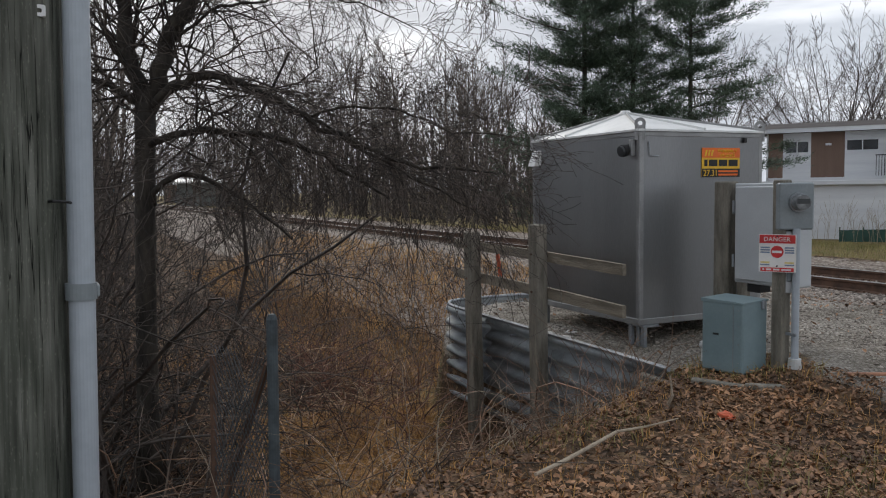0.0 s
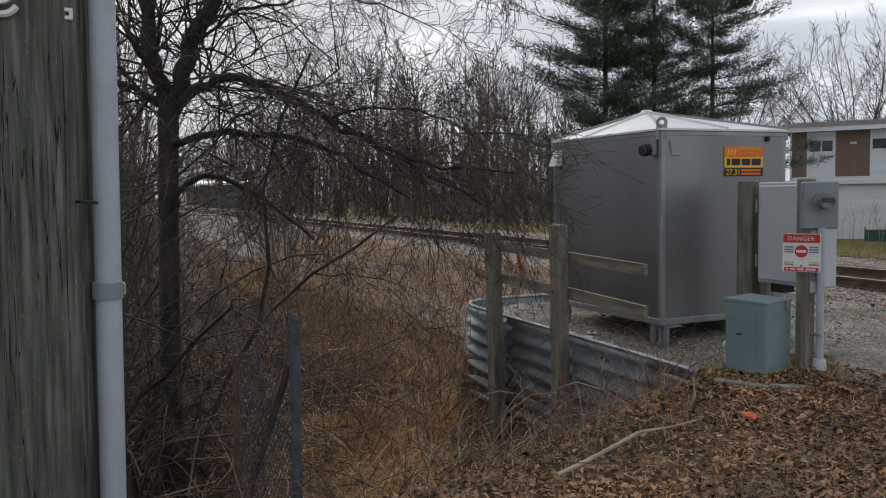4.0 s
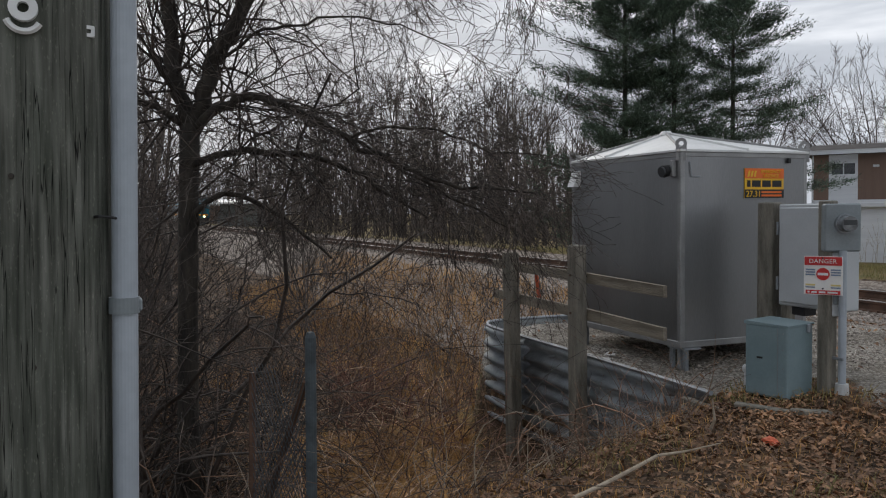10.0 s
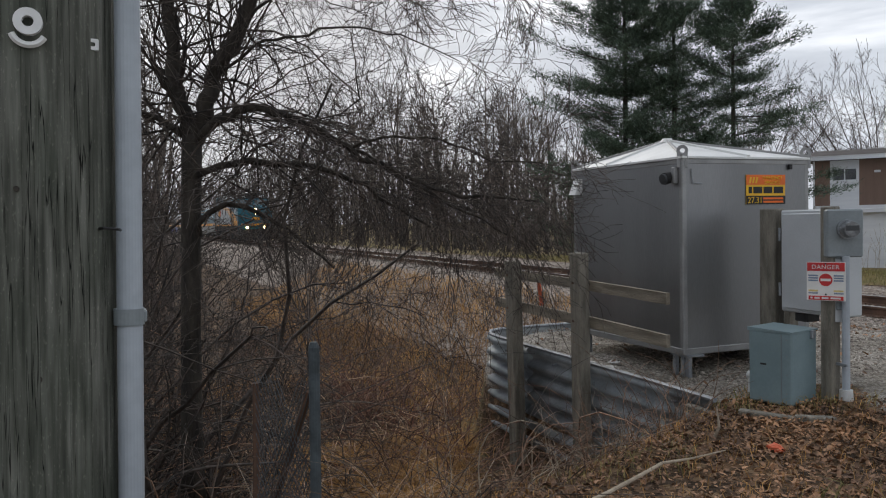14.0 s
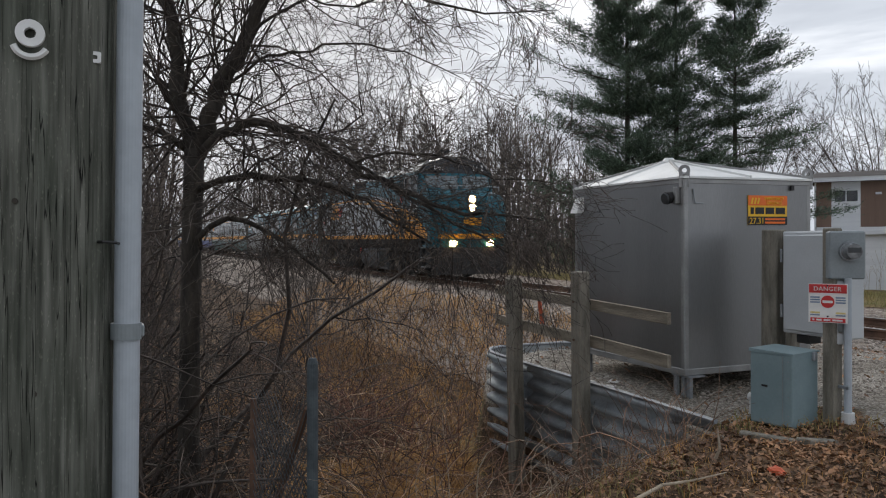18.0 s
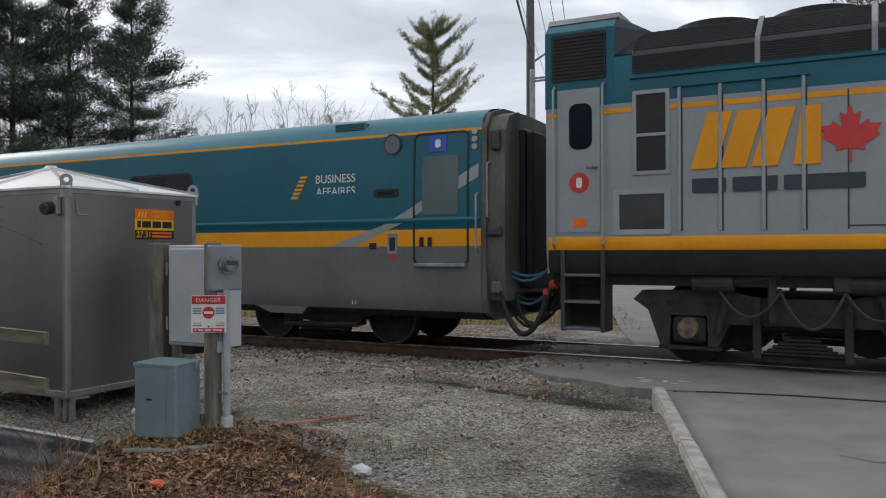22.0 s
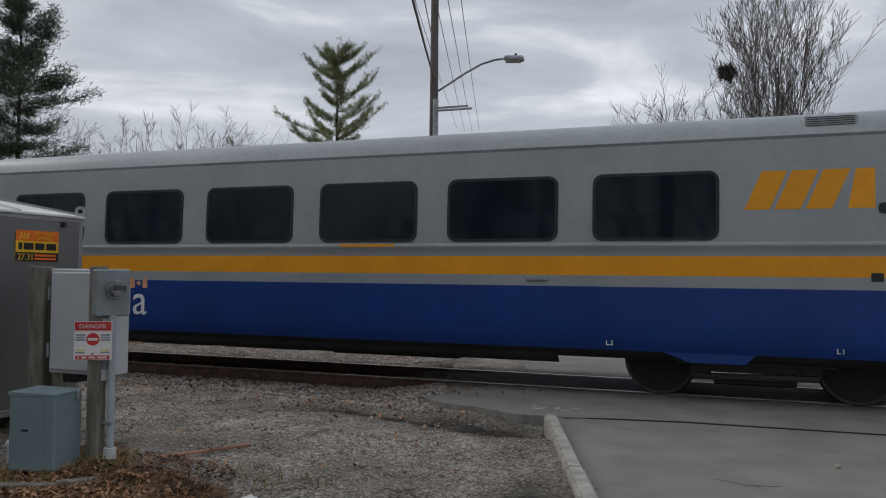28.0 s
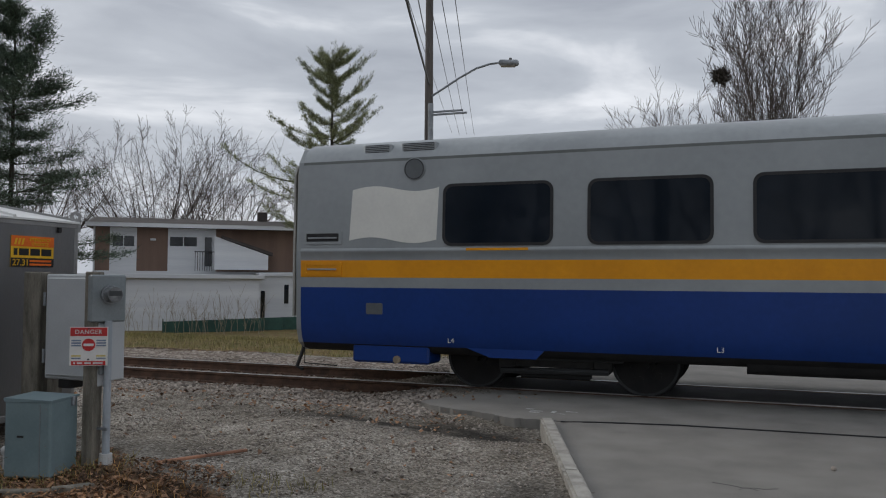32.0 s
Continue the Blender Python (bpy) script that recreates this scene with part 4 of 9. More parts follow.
def bogie(parent, x, half=1.2):
    b = part_mesh("bogie", BOGIE_PARTS["bogie"], None, parent, at=(x, 0, 0))
    for s in (-1, 1):
        y = s * 1.02
        for nm, px, py in (("side_frame", 0, y), ("equipment_case", 0.05, y), ("lower_beam", 0, y + s * 0.12), ("spring", -0.3, y - s * 0.2), ("spring", 0.3, y - s * 0.2), ("damper", 0, y + s * 0.1), ("spring_plank", 0, y), ("brake_unit", -0.66, y), ("brake_unit", 0.66, y)):
            part_mesh(nm, BOGIE_PARTS[nm], None, b, at=(px, py, 0))
    for s in (-1, 1):
        for q in (-1, 1):
            part_mesh("wheel_rim", BOGIE_PARTS["wheel_rim"], None, b, at=(s * half, q * (RAIL_HALF + 0.065) + (0.0 if q < 0 else 0.012), WHEEL_R))
        w = part_mesh("wheelset", WHEEL, None, b, at=(s * half, 0, WHEEL_R))
        WHEELSETS.append((w, s * half, WHEEL_R))
    return b


def slats(parent, x0, x1, z0, z1, y, count, material, half=0.004):
    """Thin level bars, each a part of its louvre."""
    me = None
    for k in range(count):
        z = z0 + (k + 0.5) * (z1 - z0) / count
        if me is None:
            bm = box((x0, -0.012, -half), (x1, 0.012, half))
            me = bpy.data.meshes.new("slat")
            bm.to_mesh(me)
            bm.free()
            me.materials.append(material)
        part_mesh("slat", me, None, parent, at=(0, y, z))


def mark_shapes(parent, x0, x1, z0, z1, material, plate):
    """The operator's emblem, drawn as plain slanted bars in its colour."""
    w, h = x1 - x0, z1 - z0
    bars = [[(a, 0), (a + 0.2, 0), (a + 0.34, 1), (a + 0.14, 1)] for a in (0.0, 0.24, 0.48)] + [[(0.8, 0), (1.0, 0), (1.0, 1), (0.86, 1)]]
    for b in bars:
        part("emblem_bar", plate([(x0 + u * w, z0 + v * h) for u, v in b]), material, parent)


def leaf_shape(cx, cz, r):
    """A plain pointed leaf outline."""
    half = [(0, 1.0), (0.13, 0.62), (0.32, 0.72), (0.26, 0.22), (0.55, 0.45), (0.6, 0.3), (0.95, 0.28), (0.8, 0.02), (0.9, -0.1), (0.42, -0.42), (0.46, -0.6), (0.05, -0.52), (0.04, -1.0)]
    pts = half + [(-a, b) for a, b in half[::-1] if a > 0.001]
    return [(cx + a * r, cz + b * r) for a, b in pts]


WIN_FROM_FRONT = [4.435 + 2.0275 * k for k in range(10)]     # middles of the side windows, from the front end


def build_coach(name, label, scheme, number):
    L = COACH_L
    car = thing(name, label, "railway coach", group="coaches of the train")
    up, pale, low, stripe, roof, line = scheme["upper"], scheme["pale"], scheme["lower"], scheme["stripe"], scheme["roof"], scheme["line"]
    x0, x1 = 0.08, L - 0.08
    band(P_SKIRT, x0, x1, "skirt", M_DARKSTEEL, car)
    band(P_DEEP, 6.3, L - 5.7, "underfloor_fairing", M_DARKSTEEL, car)
    band(P_LOWER, x0, x1, "lower_side", low, car)
    band(P_PALE, x0, x1, "lower_band", pale, car)
    band(P_STRIPE, x0, x1, "stripe", stripe, car)
    band(P_BELT, x0, x1, "belt_rail", up, car)
    band(P_UPPER, x0, x1, "upper_side", up, car)
    band(P_LINE, x0, x1, "gutter_line", line, car)
    band(P_ROOF, x0, x1, "roof", roof, car)
    full = [(1.30, 0.5), (1.5, 0.62), (1.567, 0.82), (1.6, 1.83), (1.6, 2.01), (1.55, 3.3), (1.4, 3.52), (0.95, 3.64), (0, 3.67)]
    out = [(-y, z) for y, z in full] + [(y, z) for y, z in full[-2::-1]]
    for xe, nm in ((0.0, "rear_wall"), (L - 0.08, "front_wall")):
        part(nm, prism(out, xe, xe + 0.08, axis="x"), up if nm == "rear_wall" and scheme.get("tail") else M_ENDPOST if nm == "front_wall" else M_DARKSTEEL, car)
    part("floor_pan", box((0.1, -1.3, 0.5), (L - 0.1, 1.3, 0.75)), M_DARKSTEEL, car)
    # underfloor equipment
    rng = random.Random(len(name) + number)
    xx = 6.6
    while xx < L - 8.5:
        w = rng.uniform(1.2, 2.6)
        part("equipment_box", box((xx, -1.15, 0.37 + rng.uniform(0, 0.03)), (xx + w, 1.15, 0.6), 0.02), M_DARKSTEEL, car)
        xx += w + rng.uniform(0.1, 0.5)
    bogie(car, L - 3.25)
    bogie(car, 3.8)
    # side windows
    for k, d in enumerate(WIN_FROM_FRONT):
        if number == 1 and k == 0:
            continue
        c = L - d
        o = roundrect(c - 0.785, 2.03, c + 0.785, 2.9, 0.13)
        i = roundrect(c - 0.745, 2.07, c + 0.745, 2.86, 0.1)
        win = part("window", ring_side(o, i, -0.01, 0.012), M_BLACK, car, "black rubber window surround")
        part("pane", on_side(i, -0.01, 0.009), M_GLASS, win, "dark tinted glass")
    # door near the front end
    dx0, dx1 = L - 1.18, L - 0.29
    frame = ring_side(roundrect(dx0 - 0.02, 1.3, dx1 + 0.02, 3.27, 0.1), roundrect(dx0 + 0.012, 1.33, dx1 - 0.012, 3.24, 0.08), -0.004, 0.008)
    door = part("door", frame, M_BLACK, car, "dark door seam")
    part("door_window", on_side(roundrect(L - 1.04, 2.05, L - 0.44, 2.92, 0.05), -0.004, 0.008), M_DOORGLASS, door)
    part("door_step", box((dx0 + 0.02, -1.66, 1.28), (dx1 - 0.02, -1.585, 1.335), 0.01), M_GALV, door)
    for x in (dx0 + 0.1, dx0 + 0.24):
        part("door_handle", box((x, -1.63, 1.58), (x + 0.06, -1.595, 1.72), 0.008), M_DARKSTEEL, door)
    part("grab_rail", sweep([(L - 0.12, -1.62, 1.5), (L - 0.12, -1.68, 1.55), (L - 0.12, -1.68, 2.3), (L - 0.12, -1.62, 2.35)], 0.016), M_GALV, car)
    # round vents, louvres, lamps, signs on the side
    for x, zz in ((L - 1.57, 3.13), (1.89, 3.13)):
        y = -side_y(zz)
        v = part("round_vent", rod((x, y + 0.02, zz), (x, y - 0.02, zz), 0.165, n=24), up, car)
        part("vent_grille", rod((x, y - 0.02, zz), (x, y - 0.026, zz), 0.135, n=24), (M_FADEDGREY if x > 5 or number == 4 else up) if scheme.get("darkvent") else pale, v)
        part("vent_rim", ring([(0.15 * math.cos(q), 0.15 * math.sin(q)) for q in [k * math.pi / 12 for k in range(24)]], [(0.135 * math.cos(q), 0.135 * math.sin(q)) for q in [k * math.pi / 12 for k in range(24)]], -0.03, 0.0), M_TANK, v, at=(x, y - 0.0, zz))
    for a, b in ((L - 2.7, L - 2.09), (1.05, 1.5), (1.65, 2.2)):
        lv = part("roof_louvre", box((a, -1.505, 3.36), (b, -1.36, 3.53), 0.02), roof, car)
        slats(lv, a + 0.04, b - 0.04, 3.37, 3.52, -1.5, 6, M_DARKSTEEL)
    part("marker_slot", on_side(roundrect(L - 1.9, 2.33, L - 1.45, 2.46, 0.05), -0.01, 0.012), M_BLACK, car)
    part("marker_glass", on_side(roundrect(L - 1.82, 2.365, L - 1.53, 2.425, 0.02), -0.01, 0.018), M_GLASS, car)
    part("notice", on_side(roundrect(L - 1.8, 2.1, L - 1.56, 2.26, 0.01), -0.005, 0.004), M_PATCH if scheme.get("tail") or number == 3 else up, car)
    ext = part("extinguisher_box", on_side(roundrect(L - 1.65, 1.47, L - 1.47, 1.78, 0.02), -0.01, 0.01), M_GALV, car)
    part("extinguisher_window", on_side(roundrect(L - 1.61, 1.52, L - 1.51, 1.72, 0.02), 0.0, 0.014), M_BLACK, ext)
    part("red_tag", on_side(roundrect(L - 1.62, 1.4, L - 1.5, 1.46, 0.01), -0.005, 0.006), M_RED, car)
    part("socket_plate", on_side(roundrect(L - 1.98, 1.54, L - 1.85, 1.64, 0.01), -0.005, 0.008), M_BLACK, car)
    for k in range(3):
        part("marker_lamp", rod((L - 0.18, -1.55, 3.02 + 0.11 * k), (L - 0.18, -1.59, 3.02 + 0.11 * k), 0.045, n=12), M_DULLLAMP, car)
    part("side_hatch", box((L - 6.1, -1.625, 1.5), (L - 5.8, -1.59, 1.56), 0.012), M_GALV, car)
    for zz, m in ((2.17, up), (1.71, low if number == 1 else stripe)):
        s = part("recess_step", ring_side(roundrect(0.12, zz - 0.1, 0.76, zz + 0.1, 0.02), roundrect(0.17, zz - 0.06, 0.71, zz + 0.06, 0.015), -0.005, 0.014), m, car)
        part("recess", on_side(roundrect(0.17, zz - 0.06, 0.71, zz + 0.06, 0.015), -0.02, 0.003), M_BLACK if zz > 2 else m, s)
        part("recess_bar", box((0.2, -1.622, zz - 0.02), (0.68, -1.606, zz + 0.005), 0.004), up, s)
    part("belt_mark", on_side(roundrect(16.88, 1.965, 17.76, 2.0, 0.004), 0.0, 0.03), M_YELLOW, car)
    if number != 2:
        bx = 8.76 if number == 1 else 2.69
        part("belt_mark", on_side(roundrect(bx, 1.965, bx + 0.88, 2.0, 0.004), 0.0, 0.03), M_YELLOW, car)
    part("gauge_plate", on_side(roundrect(1.16, 1.06, 1.42, 1.22, 0.02), -0.003, 0.008), M_FADEDGREY, car)
    part("coupler_housing", box((0.9, -1.5, 0.36), (2.1, -1.0, 0.62), 0.03), low, car)
    part("sand_valve", rod((1.62, -1.5, 0.42), (1.62, -1.54, 0.42), 0.055, n=12), M_DEADWOOD, car)
    for xh in (3.1, L - 3.9):
        part("bogie_skirt", prism([(xh - 0.55, 0.66), (xh + 0.7, 0.66), (xh + 0.55, 0.5), (xh - 0.1, 0.5)], -1.5, -1.46), low, car)
    for k, (xw, wd) in enumerate(((L - 2.3, "L1"), (L - 5.0, "L2"), (6.0, "L3"), (2.45, "L4"))):
        word_part(wd, M_LETTER, car, xw, -side_y(0.72) - 0.004, 0.72)
    # front end: dark gangway with posts, diaphragm, hoses
    g = part("gangway", box((L, -0.9, 0.95), (L + 0.3, 0.9, 3.36), 0.05), M_BLACK, car)
    part("diaphragm", box((L + 0.3, -0.85, 0.95), (L + 0.44, 0.85, 3.3), 0.03), M_BLACK, g)
    for s in (-1, 1):
        profile = [(s * 1.0, 0.8), (s * 1.46, 0.8), (s * 1.54, 1.2), (s * 1.55, 2.1), (s * 1.5, 3.25), (s * 1.36, 3.46), (s * 1.0, 3.56)]
        part("end_post", prism(profile, L - 0.0, L + 0.27, axis="x", bevel=0.03), M_ENDPOST, car, "grimy olive-grey corner post")
    part("end_bracket", box((L + 0.02, -1.62, 1.72), (L + 0.24, -1.3, 1.86), 0.03), M_TANK, car)
    part("end_lamp_box", box((L + 0.06, -1.6, 2.95), (L + 0.2, -1.45, 3.25), 0.03), M_TANK, car)
    part("grab_iron", sweep([(L + 0.04, -1.55, 1.95), (L + 0.04, -1.64, 2.0), (L + 0.04, -1.64, 2.75), (L + 0.04, -1.55, 2.8)], 0.014, n=6), M_GALV, car)
    part("end_valve", box((L + 0.05, -1.58, 0.9), (L + 0.2, -1.4, 1.08), 0.03), M_FADEDGREY, car)
    r = part("rear_gangway", box((-0.2, -0.9, 0.95), (0.0, 0.9, 3.36), 0.05), M_DARKSTEEL, car)
    for k in range(4):
        x = -0.43 + 0.066 * k
        part("diaphragm_fold", prism([(-0.98, 0.98), (-0.98, 3.2), (-0.9, 3.36), (0.9, 3.36), (0.98, 3.2), (0.98, 0.98)], x, x + 0.034, axis="x"), M_FOLD if k != 2 else M_ENDPOST, r, "pale rubber fold of the gangway")
    for s in (-1, 1) if number != 4 else ():
        part("rear_post", prism([(s * 1.0, 0.75), (s * 1.46, 0.75), (s * 1.53, 1.2), (s * 1.54, 2.1), (s * 1.48, 3.25), (s * 1.0, 3.5)], -0.16, 0.0, axis="x"), M_REARPOST, car)
    for k in range(3):
        x = L + 0.05
        d = 0.25 + 0.12 * k
        part("hose", sweep([(x + GAP * u, -1.25 + 0.1 * k, 1.35 - 0.25 * k - d * 4 * u * (1 - u) * 0.8) for u in [j / 10 for j in range(11)]], 0.022), M_BLACK if k or number == 2 else M_HOSEBLUE, car)
    for x0, x1, y, z, deep, r in ((0.18, 0.86, -1.46, 0.9, 0.56, 0.04), (0.3, 0.8, -1.2, 0.86, 0.42, 0.028)):
        part("thick_hose", sweep([(L + x0 + (x1 - x0) * u, y, z - deep * (1 - (2 * u - 1) ** 2) ** 0.8) for u in [j / 16 for j in range(17)]], r, n=10), M_BLACK, car)
    part("hose_end", rod((L + 0.16, -1.5, 1.08), (L + 0.2, -1.5, 0.94), 0.026, n=10), M_RED, car)
    part("hose_end", rod((L + 0.84, -1.46, 0.98), (L + 0.86, -1.46, 0.86), 0.035, n=10), M_RED, car)
    part("coupler", box((L, -0.2, 0.55), (L + 0.45, 0.2, 0.85), 0.05), M_DARKSTEEL, car)
    part("rear_coupler", box((-0.45, -0.2, 0.55), (0, 0.2, 0.85), 0.05), M_DARKSTEEL, car)
    part("rear_hose", sweep([(-0.05, -1.15, 0.75), (-0.12, -1.18, 0.45), (-0.2, -1.2, 0.22), (-0.1, -1.2, 0.18)], 0.03), M_BLACK, car)
    part("rear_step_bar", sweep([(0.05, -1.4, 0.62), (0.05, -1.4, 0.3), (0.6, -1.4, 0.28)], 0.009), M_DARKSTEEL, car)
    return car


def plate_on(out=0.004):
    return lambda outline: on_side(outline, -0.004, out)


def country_word(car, x, z, word_mat=None):
    word_part("Canada", M_LETTER, car, x + 0.06, -side_y(z) - 0.003, z, label="white serif-like country wordmark")
    f = x + 0.945
    for dx in (-0.125, 0.125):
        part("flag_bar", on_side(roundrect(f + dx - 0.045, z + 0.18, f + dx + 0.045, z + 0.335, 0.005), -0.003, 0.005), M_FLAG, car, "faded orange flag bar")
    part("flag_leaf", on_side(leaf_shape(f, z + 0.258, 0.05), -0.003, 0.005), M_FLAG, car, "faded orange maple leaf")


def text_bar(car, x0, x1, z0, z1, material, out=0.005):
    part("lettering_bar", on_side(roundrect(x0, z0, x1, z1, 0.01), -0.003, out), material, car)


def build_train():
    teal = dict(upper=M_TEAL, pale=M_WARMGREY, lower=M_WARMGREY, stripe=M_YELLOW, roof=M_ROOFTEAL, line=M_YELLOW)
    c1 = build_coach("business_coach", "teal and grey railway coach with a golden stripe and dark windows", teal, 1)
    L = COACH_L
    # silver field and diagonals towards the rear
    sv = plate_on(0.004)
    part("silver_field", sv([(3.3, 2.01), (7.5, 2.01), (6.47, 2.38), (5.4, 2.88), (4.77, 3.25), (0.1, 3.25), (0.1, 3.2), (2.34, 2.26)]), M_SILVER, c1)
    part("teal_gutter", on_side([(0.1, 3.25), (4.77, 3.25), (4.7, 3.31), (0.1, 3.31)], -0.004, 0.004), M_ROOFTEAL, c1)
    part("silver_belt", on_side([(3.4, 1.92), (7.9, 1.92), (7.5, 2.012), (3.3, 2.012)], 0.0, 0.026), M_SILVER, c1)
    part("grey_cover", on_side([(0.1, 1.586), (9.9, 1.586), (9.48, 1.64), (8.33, 1.8), (8.1, 1.836), (0.1, 1.836)], -0.004, 0.004), M_WARMGREY, c1)
    part("pale_swoosh", on_side([(3.6, 1.83), (5.6, 1.83), (9.5, 1.42), (12.0, 1.2), (9.0, 1.18), (6.7, 1.27)], -0.003, 0.0055), M_SWOOSH, c1)
    part("grey_belt", on_side([(3.53, 1.837), (8.1, 1.837), (7.9, 1.915), (3.4, 1.915)], -0.003, 0.004), M_SILVER, c1)
    part("front_swoosh", on_side([(L - 2.75, 1.588), (L - 2.25, 1.588), (L - 1.35, 1.95), (L - 0.12, 2.58), (L - 0.12, 2.78), (L - 1.35, 2.1), (L - 1.75, 1.9)], -0.003, 0.0035), M_SILVER, c1)
    for k, wd in enumerate(("BUSINESS", "AFFAIRES")):
        word_part(wd, M_LETTER, c1, L - 2.62, -side_y(2.6) - 0.004, 2.66 - 0.2 * k)
    for k in range(6):
        part("gold_bar", on_side([(L - 3.5 + 0.035 * k, 2.36 + 0.065 * k), (L - 3.36 + 0.035 * k, 2.36 + 0.065 * k), (L - 3.34 + 0.035 * k, 2.4 + 0.065 * k), (L - 3.48 + 0.035 * k, 2.4 + 0.065 * k)], -0.003, 0.004), M_YELLOW, c1)
    ax = part("access_sign", on_side(roundrect(L - 0.93, 2.98, L - 0.64, 3.22, 0.01), -0.003, 0.012), M_SIGNBLUE, c1, "blue wheelchair access sign")
    part("access_symbol", on_side(roundrect(L - 0.83, 3.04, L - 0.74, 3.16, 0.03), 0.0, 0.015), M_LETTER, ax)
    mark_shapes(c1, 0.4, 1.39, 2.55, 2.86, M_YELLOW, plate_on(0.009))
    part("emblem_leaf", on_side(leaf_shape(1.6, 2.73, 0.16), -0.003, 0.009), M_RED, c1)
    text_bar(c1, 0.42, 0.72, 2.32, 2.43, M_LETTER, 0.009)
    text_bar(c1, 0.76, 1.05, 2.32, 2.43, M_LETTER, 0.009)
    text_bar(c1, 1.09, 1.7, 2.32, 2.43, M_LETTER, 0.009)
    for k in range(4):
        part("roof_vent", rod((0.5 + 1.9 * k, -0.9, 3.62), (0.5 + 1.9 * k, -0.9, 3.78), 0.16, 0.09, n=12), M_DARKSTEEL, c1)
    part("roof_duct", box((0.6, -1.15, 3.6), (6.0, -0.95, 3.68), 0.01), M_DARKSTEEL, c1)
    country_word(c1, 12.31, 1.17)
    plate = part("number_plate", on_side(roundrect(12.07, 1.46, 12.48, 1.585, 0.02), -0.003, 0.006), M_PATCH, c1)
    word_part("3455", M_INK, c1, 12.275, -side_y(1.52) - 0.01, 1.523)
    VEHICLES.append((c1, -GAP - L))

    green = dict(upper=M_SILVER, pale=M_SILVER, lower=M_GREEN, stripe=M_YELLOW, roof=M_ROOFSILVER, line=M_YELLOW, darkvent=1)
    c2 = build_coach("green_coach", "silver railway coach with a golden stripe and dark green lower side", green, 2)
    mark_shapes(c2, 0.5, 1.62, 2.5, 2.87, M_YELLOW, plate_on(0.005))
    part("emblem_leaf", on_side(leaf_shape(1.88, 2.68, 0.19), -0.003, 0.005), M_RED, c2)
    text_bar(c2, 0.52, 0.84, 2.26, 2.38, M_DARKLETTER)
    text_bar(c2, 0.9, 1.24, 2.26, 2.38, M_DARKLETTER)
    text_bar(c2, 1.3, 2.0, 2.26, 2.38, M_DARKLETTER)
    country_word(c2, 12.18, 1.13)
    word_part("3302", M_INK, c2, 12.74, -side_y(1.52) - 0.006, 1.515)
    VEHICLES.append((c2, -2 * (GAP + L)))

    blue = dict(upper=M_SILVER, pale=M_SILVER, lower=M_BLUE, stripe=M_YELLOW, roof=M_ROOFSILVER, line=M_WARMGREY, darkvent=1, tail=1)
    for k in (3, 4):
        c = build_coach("blue_coach", "silver railway coach with a golden stripe and deep blue lower side", blue, k)
        mark_shapes(c, L - 3.36, L - 1.93, 2.4, 2.87, M_YELLOW, plate_on(0.005))
        wave = [(0.92 + 1.35 * s, 2.86 + 0.045 * math.sin(6.28 * s)) for s in [j / 12 for j in range(13)]]
        low = [(0.88 + 1.36 * s, 2.12 + 0.045 * math.sin(6.28 * s)) for s in [j / 12 for j in range(12, -1, -1)]]
        part("primer_patch", on_side(wave + low, -0.003, 0.005), M_PATCH, c, "pale wavy flag-shaped patch")
        country_word(c, 12.83 - (0.58 if k == 3 else 0.0), 1.13)
        px, digits = (12.8, "3325") if k == 4 else (12.24, "3337")
        plate = part("number_plate", on_side(roundrect(px - 0.2, 1.46, px + 0.2, 1.58, 0.02), -0.003, 0.006), M_PATCH, c)
        word_part(digits, M_INK, c, px, -side_y(1.52) - 0.008, 1.52)
        VEHICLES.append((c, -k * (GAP + L)))


build_train()


